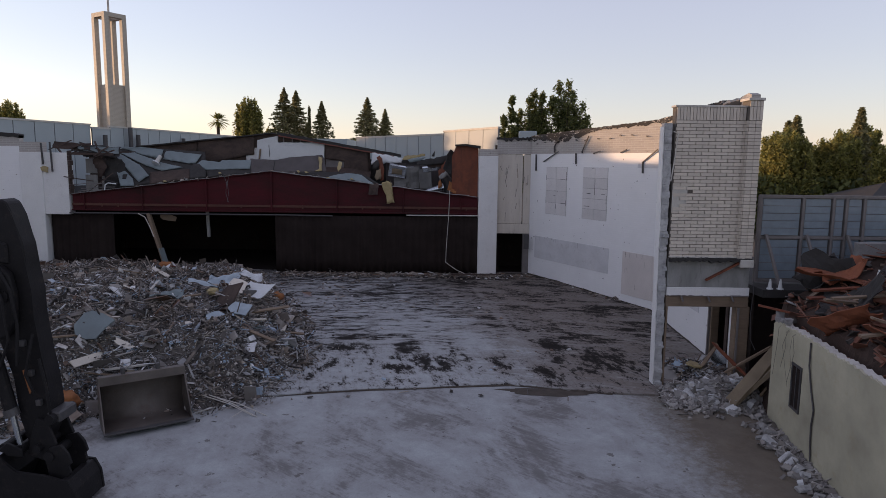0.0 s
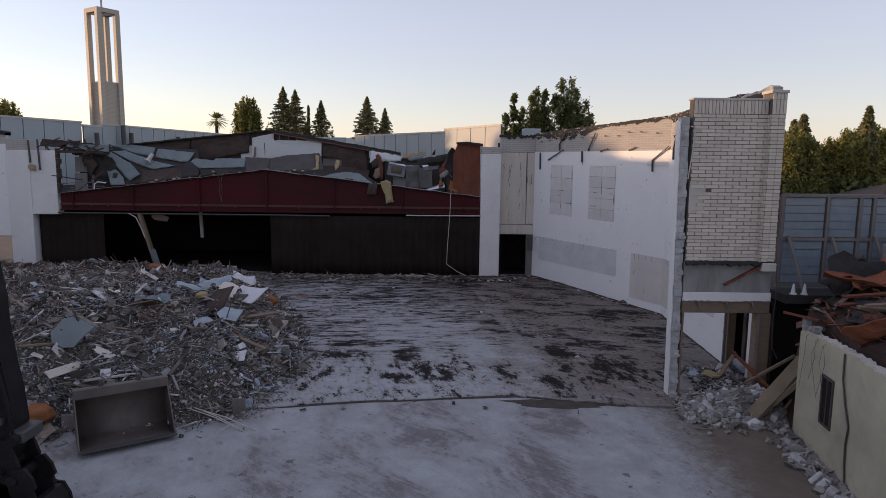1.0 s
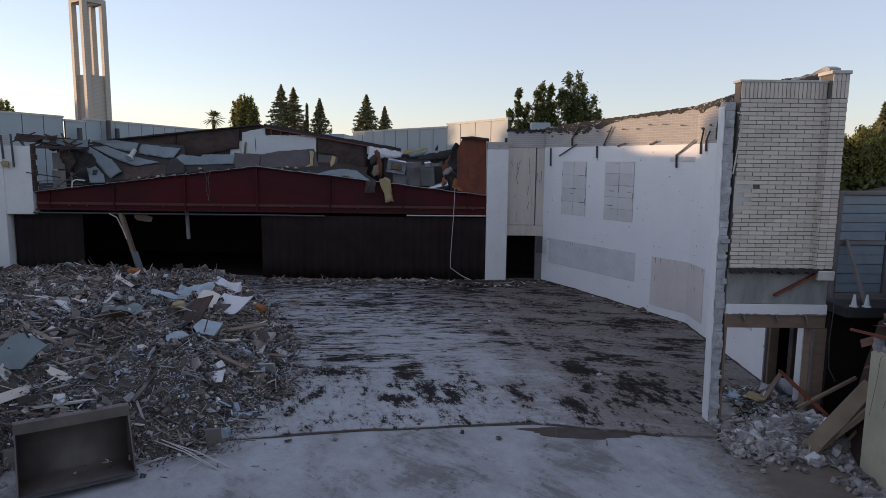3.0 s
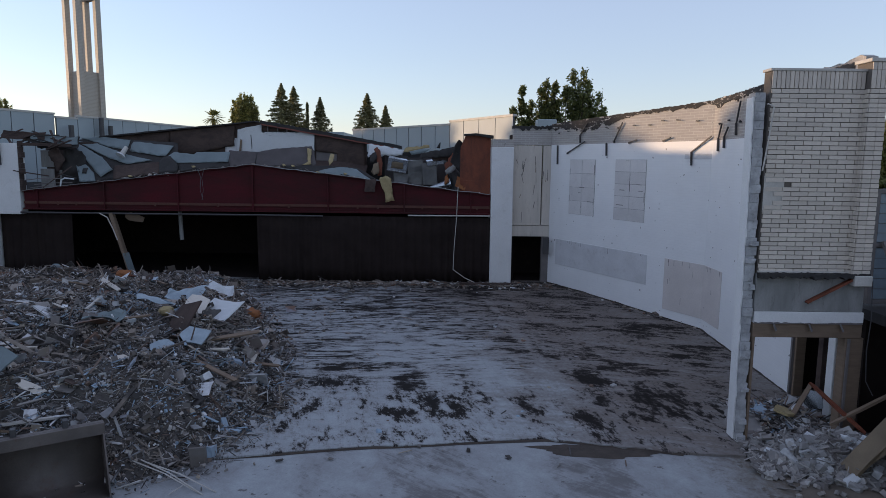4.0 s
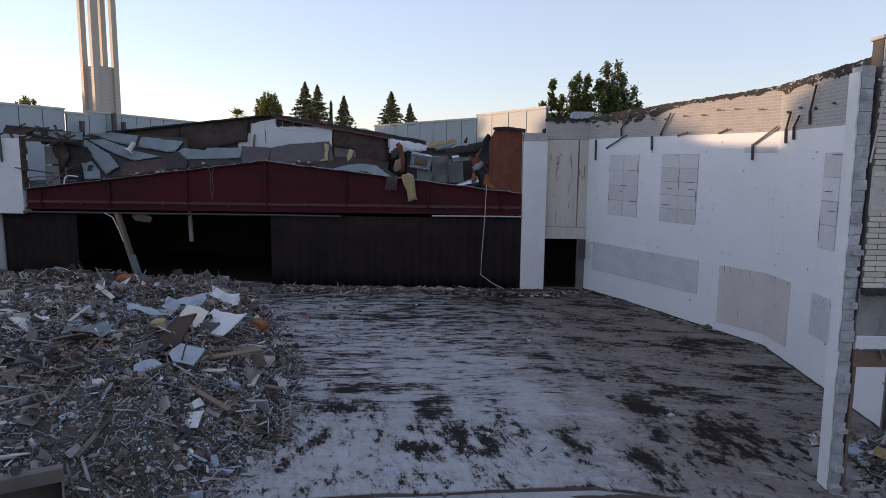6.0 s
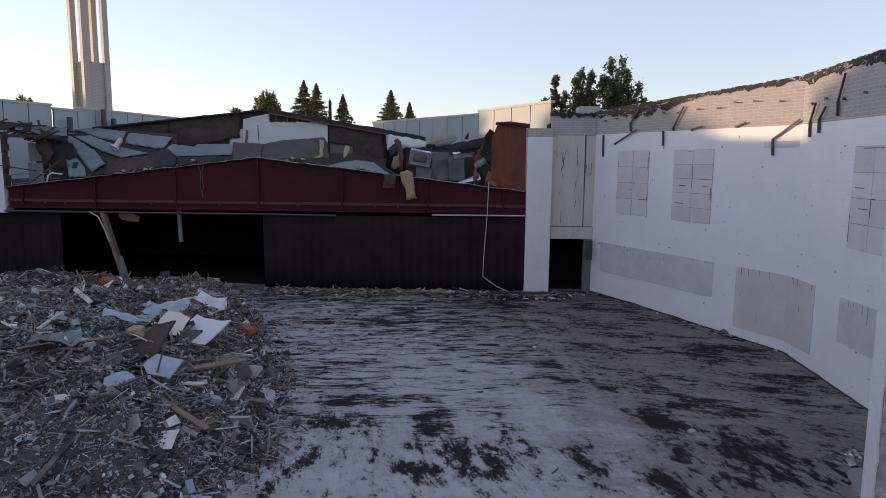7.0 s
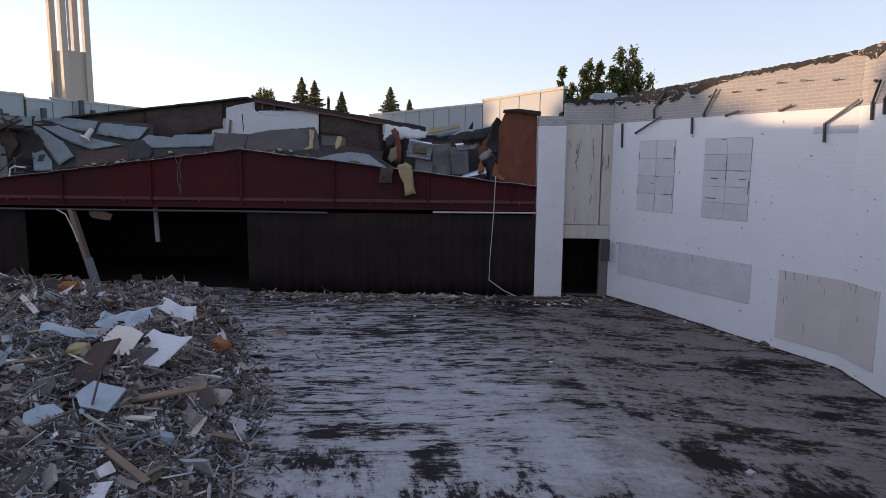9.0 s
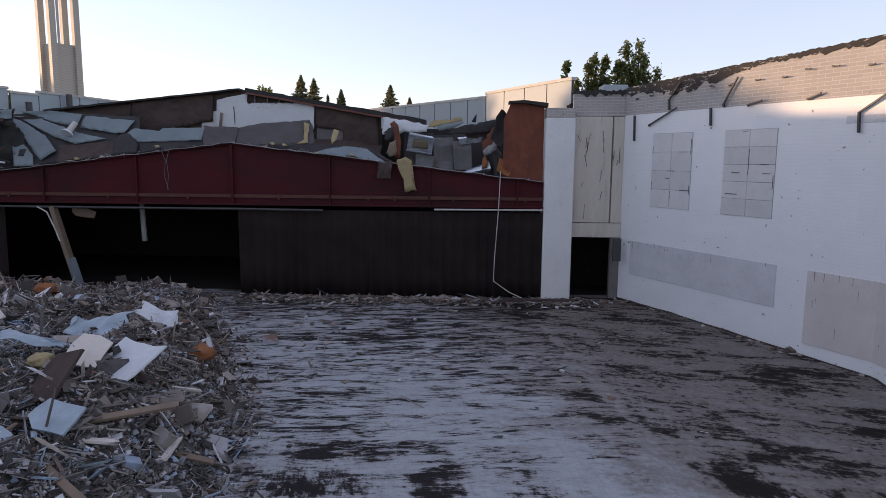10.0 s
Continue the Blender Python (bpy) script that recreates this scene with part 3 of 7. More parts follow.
def infilled_window(parent, u0, u1, z0, z1, cols, rows_, seed):
    """An old window closed with blocks that lie a little proud of the paint."""
    rng = random.Random(seed)
    w = empty("infilled_window")
    w.parent = parent
    part("backing", boxes((u0, u1, -0.008, 0.02, z0, z1)), M_CONC, w)
    for k in range(9):
        x, z = rng.uniform(u0 + 0.1, u1 - 0.4), z0 + (z1 - z0) * rng.choice((0.25, 0.5, 0.5, 0.75, 0.98, 0.4, 0.6))
        if rng.random() < 0.6:
            part("crack", boxes((x, x + rng.uniform(0.12, 0.45), -0.027, -0.012, z - 0.012, z + rng.uniform(0.004, 0.016))), M_STEEL, w)
        else:
            x = rng.choice((u0 + 0.02, (u0 + u1) / 2, u1 - 0.05))
            z = rng.uniform(z0 + 0.1, z1 - 0.6)
            part("crack", boxes((x, x + 0.02, -0.027, -0.012, z, z + rng.uniform(0.15, 0.5))), M_STEEL, w)
    cw, ch = (u1 - u0) / cols, (z1 - z0) / rows_
    for i in range(cols):
        for j in range(rows_):
            g = [rng.uniform(0.003, 0.010) for _ in range(4)]
            bm = boxes((u0 + i * cw + g[0], u0 + (i + 1) * cw - g[1], -0.016 - rng.uniform(0, 0.008), 0.0, z0 + j * ch + g[2], z0 + (j + 1) * ch - g[3]))
            part("block", bm, M_INFILL, w)
    return w


infilled_window(wall_ab, 1.52, 3.32, 3.62, 6.18, 2, 4, 1)
infilled_window(wall_ab, 4.62, 6.45, 3.6, 6.19, 2, 5, 2)
infilled_window(wall_bc, 2.97, 4.7, 3.56, 6.18, 2, 4, 3)


def patch(parent, u0, u1, z0, z1, material, label):
    part("patch", bevelled(boxes((u0, u1, -0.02, 0.01, z0, z1)), 0.006), material, parent, label)


patch(wall_ab, 0.6, 6.74, 1.05, 2.3, M_PATCH_GREY, "long grey repainted patch")
patch(wall_ab, 7.7, LAB - 0.002, 0.25, 2.3, M_PATCH_PINK, "pinkish repainted patch")
patch(wall_bc, 0.005, 1.6, 0.25, 2.3, M_PATCH_PINK, "pinkish repainted patch")
patch(wall_bc, 2.9, 5.6, 1.03, 2.25, M_PATCH_GREY, "grey repainted patch")


for wall, u0, u1, z0, z1, count, seed in ((wall_ab, 0.7, 6.6, 1.3, 2.29, 12, 5), (wall_ab, 7.75, 9.5, 0.5, 2.28, 9, 6), (wall_bc, 0.1, 1.5, 0.6, 2.28, 9, 7), (wall_bc, 3.0, 5.4, 1.2, 2.2, 6, 8)):
    rng = random.Random(seed)
    for k in range(count):
        u, z = rng.uniform(u0, u1), rng.choice((z1, rng.uniform(z0, z1)))
        h = rng.uniform(0.04, 0.3)
        part("drip", boxes((u, u + rng.uniform(0.005, 0.016), -0.0255, -0.0205, max(z0, z - h), z)), M_FRAME, wall)


def bracket(parent, u, z1, z0, brace, seed):
    """A cut-off steel joist seat that hangs from the top of the paint, with a bent brace."""
    bm = bmesh.new()
    beam_between(bm, (u, -0.05, z1), (u + 0.03, -0.05, z0), 0.07, 0.05)
    if brace:
        beam_between(bm, (u, -0.05, z1 - 0.02), (u + brace[0], -0.08, z1 + brace[1]), 0.05, 0.04)
    part("bracket", bm, M_STEEL, parent, "rusty cut-off steel bracket")


for u, z1, z0, br in ((0.55, 6.86, 5.95, None), (4.02, 6.9, 6.35, None), (8.74, 6.5, 5.98, (0.9, 0.55)), (2.2, 7.3, 6.95, (0.5, 0.5)), (4.5, 7.0, 6.9, (0.5, 0.75)), (1.3, 6.5, 6.45, (1.3, 0.5)), (5.4, 6.92, 6.86, (0.5, 0.08)), (7.3, 6.95, 6.9, (0.4, 0.1))):
    bracket(wall_ab, u, z1, z0, br, 1)
for u, z1, z0, br in ((0.6, 6.95, 6.5, (0.3, 0.5)), (1.1, 7.0, 6.6, (0.35, 0.3)), (2.0, 7.4, 7.0, (0.3, 0.7)), (4.4, 7.1, 6.9, (0.4, 0.4))):
    bracket(wall_bc, u, z1, z0, br, 1)

for wall, length, seed in ((wall_ab, LAB, 4), (wall_bc, LBC, 6)):
    rng = random.Random(seed)
    u = 0.6
    while u < length:
        z = 7.42 + 0.03 * u + rng.gauss(0, 0.05)
        bm = bmesh.new()
        beam_between(bm, (u, -0.06, z), (u + rng.uniform(0.1, 0.22), -0.09, z + rng.gauss(0, 0.03)), 0.035, 0.03)
        beam_between(bm, (u, 0.02, z), (u, -0.07, z), 0.05, 0.05)
        part("anchor", bm, M_STEEL, wall, "rusty bent wall anchor")
        u += rng.uniform(0.65, 1.0)
    for k in range(14):
        u, z = rng.uniform(0.3, length - 0.3), rng.uniform(0.4, 6.6)
        part("chip", bevelled(boxes((u, u + rng.uniform(0.03, 0.09), -0.006, 0.004, z, z + rng.uniform(0.02, 0.07))), 0.002), M_CONC, wall)
for u, w in ((8.4, 0.75), (9.15, 0.5)):
    part("bolt_plate", bevelled(boxes((u, u + w, -0.012, 0.004, 6.22, 6.42)), 0.004), M_PATCH_GREY, wall_ab, "grey scar of a bracket plate")

# upper wall from the bend's end to the brick stub, over the doorway
D = (9.33, 20.3)
wall_cd = empty("wall_over_doorway", along(C, D))
LCD = math.dist(C, D)
part("painted_wall", boxes((0, LCD, 0, 0.3, 1.95, 6.89)), M_WHITE, wall_cd)
hi = ragged(0, LCD, 0.2, lambda u: 8.45 + 0.06 * u, 0.06, 11)
part("block_band", strip([(x, 6.89) for x, _ in hi], hi, 0.012, 0.29), M_BLOCK, wall_cd)
part("near_jamb", bevelled(boxes((1.72, 2.02, -0.004, 0.3, -0.8, 1.948)), 0.012), M_PLASTER, wall_cd, "white plastered jamb")
part("door_frame", bevelled(boxes((0.02, 0.1, -0.03, 0.24, -0.7, 1.948)), 0.008), M_FRAME, wall_cd, "grey door frame")
part("door_frame", bevelled(boxes((0.102, 0.2, 0.04, 0.3, -0.7, 1.948)), 0.008), M_TIMBER, wall_cd, "brown inner door frame")
tagged(wall_cd, "white painted block wall above an open doorway", "wall", kind="structure")
# box coloured near-black so the doorway opens onto unlit dark
tagged(part("back_room", boxes((12.2, 12.4, 18.9, 24.4, -1, 3), (9.7, 12.2, 22.75, 22.95, -1, 2.4), (9.7, 12.2, 19.9, 20.1, -1, 2.4), (9.7, 12.2, 20.1, 22.75, 2.2, 2.4)), M_BLACK), "near-black box that gives the dark behind the doorway", "wall", kind="structure")

# ---------------------------------------------------------------- stub of the brick front
stub = empty("brick_wall_stub")
SX, SO = 0.952, 0.307          # the stub is laid out a little wider and then drawn in
stub.matrix_world = Matrix.Translation((SO, 0, 0)) @ Matrix.Diagonal((SX, 1, 1, 1))


def col_x(z):
    """Hall-side face of the broken column, which leans a little."""
    return (6.53 - 0.011 * (z + 0.4) - SO) / SX


def cracked_block(x0, x1, y0, y1, z0, z1, amount, seed):
    """A block with its faces broken rough."""
    bm = boxes((x0, x1, y0, y1, z0, z1))
    bmesh.ops.subdivide_edges(bm, edges=list(bm.edges), cuts=2, use_grid_fill=True)
    for v in bm.verts:
        q = v.co * 7.0 + Vector((seed, 0, 0))
        v.co += Vector((noise.noise(q), noise.noise(q + Vector((9, 0, 0))), 0.4 * noise.noise(q + Vector((0, 9, 0))))) * amount
    return bm


rng = random.Random(17)
z, k = -0.8, 0
while z < 7.55:
    h = min(0.2, 7.62 - z)
    lean = col_x(z)
    out = rng.uniform(-0.02, 0.02) + (0.09 if k in (12, 13, 17) else 0.0)
    part("block", cracked_block(lean + 0.035, lean + 0.25 + rng.uniform(-0.01, 0.03), 19.45 - out * 0.6, 19.79, z + 0.003, z + h - 0.002, 0.016, k), M_COLUMN, stub, "broken grey block end")
    if rng.random() < 0.18:
        part("mortar_crumb", cracked_block(lean + 0.02 + rng.uniform(0, 0.12), lean + 0.2 + rng.uniform(0, 0.08), 19.38 - rng.uniform(0, 0.05), 19.46, z + 0.03, z + rng.uniform(0.1, 0.17), 0.03, k + 90), M_COLUMN, stub)
    z += h
    k += 1
bm = bmesh.new()
zs = [-0.5 + 8.0 * i / 60 for i in range(61)]
rows = []
for z in zs:
    q = col_x(z)
    fr = 19.47 + 0.05 * noise.noise(Vector((z * 2.1, 4, 0))) + 0.03 * noise.noise(Vector((z * 8, 2, 0)))
    rows.append([bm.verts.new((q, fr, z)), bm.verts.new((q, 19.8, z)), bm.verts.new((q + 0.03, 19.8, z)), bm.verts.new((q + 0.03, fr, z))])
for a, b in zip(rows, rows[1:]):
    for i in range(4):
        bm.faces.new((a[i], a[(i + 1) % 4], b[(i + 1) % 4], b[i]))
bm.faces.new(rows[0])
bm.faces.new(rows[-1][::-1])
part("column_plaster", bm, M_PLASTER, stub, "white plaster left on the column's side")
part("edge_post", bevelled(boxes((6.83, 6.89, 19.44, 19.7, -0.7, 2.118)), 0.008), M_TIMBER, stub, "grey-brown timber edge post")
bm = bmesh.new()
tube(bm, [(6.72, 19.36, 7.35), (6.86, 19.33, 7.3), (6.8, 19.34, 6.6), (6.72, 19.36, 5.9)], 0.018, 6)
part("bent_wire", bm, M_PALE, stub, "pale bent conduit")
part("lead_ledge", bevelled(boxes((6.8, 9.0, 19.33, 19.42, 3.63, 3.665)), 0.006), M_PALE, stub, "pale ledge under the bricks")
for x in (7.25, 8.1, 8.85):
    bm = bmesh.new()
    beam_between(bm, (x, 19.34, 2.46), (x + 0.06, 19.3, 2.3), 0.12, 0.03)
    part("clip", bm, M_FRAME, stub)
part("core", boxes((6.802, 8.96, 19.43, 19.75, 3.6, 7.66), (8.96, 9.36, 19.25, 19.75, 3.6, 7.66)), M_MORTAR, stub)
part("cap", bevelled(boxes((6.76, 8.98, 19.38, 19.78, 8.06, 8.12)), 0.01), M_PALE, stub, "pale stone coping")
part("core_top", boxes((6.802, 8.96, 19.43, 19.75, 7.66, 8.06), (8.96, 9.36, 19.25, 19.75, 7.66, 8.25)), M_MORTAR, stub)
part("pier_cap", bevelled(boxes((8.9, 9.4, 19.19, 19.8, 8.25, 8.33)), 0.01), M_PALE, stub, "pale stone pier cap")
hi = ragged(8.3, 9.0, 0.06, lambda x: 8.1 + 0.3 * max(0.0, x - 8.2), 0.025, 57)
part("torn_parapet", strip([(x, 7.9) for x, _ in hi], hi, 19.9, 20.15), M_MORTAR, stub, "torn brown mortar behind the pier")
part("mortar_patch", bevelled(boxes((6.81, 7.28, 19.412, 19.43, 4.98, 5.8)), 0.004), M_PALE, stub, "pale mortar where bricks broke away")
part("concrete_band", bevelled(boxes((6.802, 9.4, 19.42, 19.74, 2.72, 3.595)), 0.012), M_STREAKED, stub, "grey grimy exposed block band")
part("lintel_strip", bevelled(boxes((6.802, 9.42, 19.38, 19.76, 2.45, 2.718)), 0.01), M_PLASTER, stub, "chipped white painted strip")
part("timber_header", bevelled(boxes((6.802, 9.42, 19.4, 19.72, 2.12, 2.448)), 0.01), M_TIMBER, stub, "brown timber header")
part("timber_post", bevelled(boxes((9.06, 9.5, 19.42, 19.72, -0.7, 2.118)), 0.015), M_TIMBER, stub, "brown timber post")
part("post_strip", bevelled(boxes((9.1, 9.17, 19.39, 19.418, -0.6, 2.1)), 0.005), M_FRAME, stub)
bm = bmesh.new()
tube(bm, [(9.42, 19.2, 3.5), (9.44, 19.15, 2.6), (9.38, 19.12, 1.9), (9.42, 19.1, 1.2), (9.55, 19.0, 0.9)], 0.012, 5)
part("loose_wire", bm, M_STEEL, stub)
part("pier_foot", bevelled(boxes((8.98, 9.4, 19.16, 19.42, 3.36, 3.6)), 0.02), M_PALE, stub, "pale stone block under the pier")
bm = bmesh.new()
beam_between(bm, (8.0, 19.36, 2.95), (9.0, 19.3, 3.5), 0.12, 0.05)
part("broken_lath", bm, M_RUSTPLY, stub, "red-brown broken lath")
hem = ragged(6.81, 9.36, 0.07, lambda x: 3.6, 0.05, 51)
part("felt_hem", strip([(x, z - 0.07) for x, z in hem], [(x, 3.63 + 0.4 * (z - 3.6)) for x, z in hem], 19.2, 19.419), M_TAR, stub, "black torn felt under the bricks")
rim = ragged(6.81, 9.4, 0.09, lambda x: 2.475, 0.015, 52)
part("felt_hem", strip([(x, 2.446) for x, z in rim], rim, 19.36, 19.379), M_FRAME, stub, "dark chipped edge below the painted strip")
tagged(stub, "broken end of a pale yellow brick front wall", "brick wall")

# ---------------------------------------------------------------- stage front
pil = part("pilaster", bevelled(boxes((1.97, 3.05, 36.95, 38.2, -0.1, 6.75)), 0.02), M_PLASTER)
tagged(pil, "white plastered pilaster beside the stage opening", "pilaster", kind="structure")
tagged(part("pilaster_top", boxes((1.99, 3.03, 36.97, 38.2, 6.75, 7.12)), M_BLOCK), "bare block top of a pilaster", "pilaster", kind="structure")

rec = empty("wall_recess")
part("cream_panel", bevelled(boxes((3.08, 4.5, 37.45, 37.7, 2.9, 6.85)), 0.01), M_CREAMWALL, rec, "stained cream wall board")
part("side_board", bevelled(boxes((4.56, 4.96, 37.47, 37.7, 2.9, 6.85)), 0.01), M_CREAMWALL, rec)
part("header_board", bevelled(boxes((3.08, 4.96, 37.4, 37.7, 2.34, 2.87)), 0.01), M_CREAMWALL, rec)
part("jamb", boxes((4.6, 4.96, 37.45, 37.7, -0.1, 2.34)), M_FRAME, rec, "dark grey door jamb")
# added near-black box stands in for the shade inside this doorway
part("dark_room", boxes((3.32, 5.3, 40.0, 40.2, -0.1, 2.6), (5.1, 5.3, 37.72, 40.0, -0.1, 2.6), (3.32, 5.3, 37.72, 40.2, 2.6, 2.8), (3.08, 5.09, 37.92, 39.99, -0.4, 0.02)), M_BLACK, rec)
part("block_top", boxes((3.05, 5.0, 37.5, 37.75, 6.87, 7.75)), M_BLOCK, rec, "bare grey block courses")
hi = ragged(3.0, 5.3, 0.08, lambda x: 7.8, 0.05, 61)
part("flashing", strip([(x, z - 0.1 - 0.35 * abs(noise.noise(Vector((x * 3, 1, 4))))) for x, z in hi], hi, 37.45, 37.9), M_TAR, rec, "torn black roofing felt edge")
rng = random.Random(29)
for k in range(15):
    u, z, h = rng.choice((3.35, 3.6, 3.9, 4.15, 4.62, 4.8)) + rng.gauss(0, 0.07), rng.uniform(3.0, 6.4), rng.uniform(0.15, 0.6)
    bm = bmesh.new()
    beam_between(bm, (u, 37.446, z), (u + rng.gauss(0, 0.06), 37.446, z + h), rng.uniform(0.006, 0.018), 0.02)
    part("scrape", bm, rng.choice((M_FRAME, M_TIMBER, M_STEEL)), rec)
tagged(rec, "cream boarded recess wall over a dark doorway", "wall", kind="structure")

# girder with a gabled top
AX, AZ, RX, RZ, LX, LZ = -9.77, 5.71, 1.95, 4.36, -21.1, 4.3


def girder_top(x):
    return AZ + (x - AX) / (RX - AX) * (RZ - AZ) if x > AX else AZ + (x - AX) / (LX - AX) * (LZ - AZ)


gird = empty("gable_girder")
xs = [LX, -17.5, -13.5, AX, -6.0, -2.2, RX]
part("web", strip([(x, 3.5) for x in xs], [(x, girder_top(x)) for x in xs], 37.1, 37.16), M_GIRDER, gird)
part("top_flange", strip([(x, girder_top(x)) for x in xs], [(x, girder_top(x) + 0.05) for x in xs], 36.98, 37.3), M_GIRDER, gird)
part("bottom_flange", boxes((LX, RX, 36.94, 37.32, 3.44, 3.5)), M_GIRDER, gird)
for x in (-20.4, -17.1, -13.45, AX, -6.05, -2.3, 1.0):
    w = 0.05 if x == AX else 0.03
    part("stiffener", boxes((x - w, x + w, 36.98, 37.098, 3.5, girder_top(x) - 0.01)), M_GIRDER, gird)
part("nailer", boxes((LX, RX, 37.03, 37.098, 3.72, 3.84)), M_NAILER, gird, "rusty timber nailing strip")
for x in (-19.4, -18.5, -14.6, -8.0, -4.6, -3.6, -1.4, 0.3, 1.3, -11.5):
    part("tab", boxes((x - 0.04, x + 0.04, 37.0, 37.03, 3.66, 3.84)), M_NAILER, gird)
tagged(gird, "dark red painted steel girder with a shallow gable", "girder")
edge = ragged(LX, RX, 0.35, lambda x: girder_top(x) + 0.075, 0.025, 21)
tagged(part("roof_edge_strip", strip([(x, z - 0.022) for x, z in edge], edge, 36.9, 37.34), M_CONC), "pale torn felt strip along a girder's top", "roofing")

bm = bmesh.new()
tube(bm, [(-21.2, 36.9, 3.3), (-15, 36.9, 3.29), (-9.5, 36.9, 3.3), (-6.3, 36.9, 3.28)], 0.045)
tagged(part("curtain_track", bm, M_STEEL), "grey steel curtain track under the girder", "pipe")
bm = bmesh.new()
tube(bm, [(-2.1, 36.9, 3.36), (1.95, 36.9, 3.38)], 0.035)
tagged(part("curtain_track", bm, M_PALE), "pale steel curtain track under the girder", "pipe")


def curtain(x0, x1, z0, z1, y, seed):
    rng = random.Random(seed)
    bm = bmesh.new()
    n = int((x1 - x0) / 0.055)
    cols = []
    ph = 0
    for i in range(n + 1):
        ph += rng.uniform(0.5, 1.1)
        x = x0 + (x1 - x0) * i / n
        col = []
        for k in range(5):
            t = k / 4
            col.append(bm.verts.new((x + 0.04 * math.sin(ph * 0.3) * (1 - t), y + 0.05 * math.sin(ph) * (1.3 - 0.6 * t), z0 + (z1 - z0) * t + (rng.uniform(0, 0.06) if k == 0 else 0))))
        cols.append(col)
    for p, q in zip(cols, cols[1:]):
        for k in range(4):
            f = bm.faces.new((p[k], q[k], q[k + 1], p[k + 1]))
            f.smooth = True
    ex = bmesh.ops.extrude_face_region(bm, geom=list(bm.faces))
    for g in ex["geom"]:
        if isinstance(g, bmesh.types.BMVert):
            g.co.y += 0.02
    return bm


tagged(part("stage_curtain", curtain(-9.6, 1.95, 0.0, 3.28, 37.05, 1), M_CURTAIN), "black pleated stage curtain hanging to the floor", "curtain")
tagged(part("stage_curtain", curtain(-22.5, -18.9, 0.0, 3.25, 37.3, 2), M_CURTAIN), "black pleated stage curtain drawn to the side", "curtain")

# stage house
# walls and floor coloured near-black for the unlit depth of the stage
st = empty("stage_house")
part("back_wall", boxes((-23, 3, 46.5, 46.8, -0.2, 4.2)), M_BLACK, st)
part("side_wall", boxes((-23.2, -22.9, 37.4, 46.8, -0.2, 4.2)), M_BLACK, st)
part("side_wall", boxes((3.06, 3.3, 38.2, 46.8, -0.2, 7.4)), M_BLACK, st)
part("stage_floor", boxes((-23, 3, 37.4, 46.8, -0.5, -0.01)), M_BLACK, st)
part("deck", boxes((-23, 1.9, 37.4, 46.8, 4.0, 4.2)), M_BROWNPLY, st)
tagged(st, "empty stage space behind the curtain, its dark put into near-black colour", "stage", kind="structure")

# left corner of the stage front
lw = empty("wall_stage_side")
part("panel_white", bevelled(boxes((-22.6, -21.2, 36.95, 37.5, 3.2, 6.67)), 0.015), M_PLASTER, lw)
part("pilaster_white", bevelled(boxes((-23.85, -22.6, 36.9, 37.5, -0.1, 6.67)), 0.015), M_PLASTER, lw)
part("block_top", boxes((-23.85, -22.62, 36.97, 37.5, 6.672, 7.25)), M_BLOCK, lw)
part("wall_white", boxes((-32, -23.852, 36.98, 37.4, 2.0, 7.0), (-32, -25.6, 36.98, 37.4, -0.1, 2.0)), M_WHITE, lw)
hi = ragged(-32, -23.852, 0.3, lambda x: 7.65, 0.06, 33)
part("block_band", strip([(x, 7.002) for x, _ in hi], hi, 37.0, 37.4), M_BLOCK, lw)
part("flashing", strip([(x, z - 0.15) for x, z in hi], [(x, z + 0.06) for x, z in hi], 36.95, 37.5), M_TAR, lw)
tagged(lw, "white plastered wall at the stage's side, torn above", "wall", kind="structure")

# ---------------------------------------------------------------- torn roof over the stage
def gable_back(x):
    """Top edge of the boarded wall behind the torn roof."""
    if x < -9.96:
        return 8.0 - (-9.96 - x) * 0.1095
    return 8.0 - (x + 9.96) * 0.166


def roof_y(x, z):
    """Leaning face on which the loose roofing lies, from the girder back to the gable."""
    return min(39.4, max(37.34, 37.37 + 0.9 * (z - girder_top(x))))


def torn_board(corners, place, thick=0.03, seed=1, wave=0.02, fray=0.018):
    """A sheet or board by its corners (x, z); place(x, z) gives its y. Edges fray, the face buckles."""
    bm = bmesh.new()
    bm.faces.new([bm.verts.new((x, 0, z)) for x, z in corners])
    bmesh.ops.triangulate(bm, faces=list(bm.faces))
    for cuts in (2, 1, 1):
        bmesh.ops.subdivide_edges(bm, edges=[e for e in bm.edges if e.calc_length() > 0.22], cuts=cuts, use_grid_fill=True)
    bmesh.ops.triangulate(bm, faces=[f for f in bm.faces if len(f.verts) > 4])
    rim = set(v for e in bm.edges if len(e.link_faces) == 1 for v in e.verts)
    for v in bm.verts:
        x, z = v.co.x, v.co.z
        n = noise.noise_vector(Vector((x * 2.3 + seed * 7.1, z * 2.3, seed)))
        if v in rim:
            f = noise.noise_vector(Vector((x * 6.0, z * 6.0, seed * 3.3)))
            v.co.x += fray * f.x * 2
            v.co.z += fray * f.y * 2
        v.co.y = place(x, z) + wave * (n.x + n.y)
    for f in bm.faces:
        f.smooth = True
    ext = bmesh.ops.extrude_face_region(bm, geom=list(bm.faces))
    for g in ext["geom"]:
        if isinstance(g, bmesh.types.BMVert):
            g.co.y += thick
    bmesh.ops.recalc_face_normals(bm, faces=list(bm.faces))
    return bm


def flat_at(y):
    return lambda x, z: y


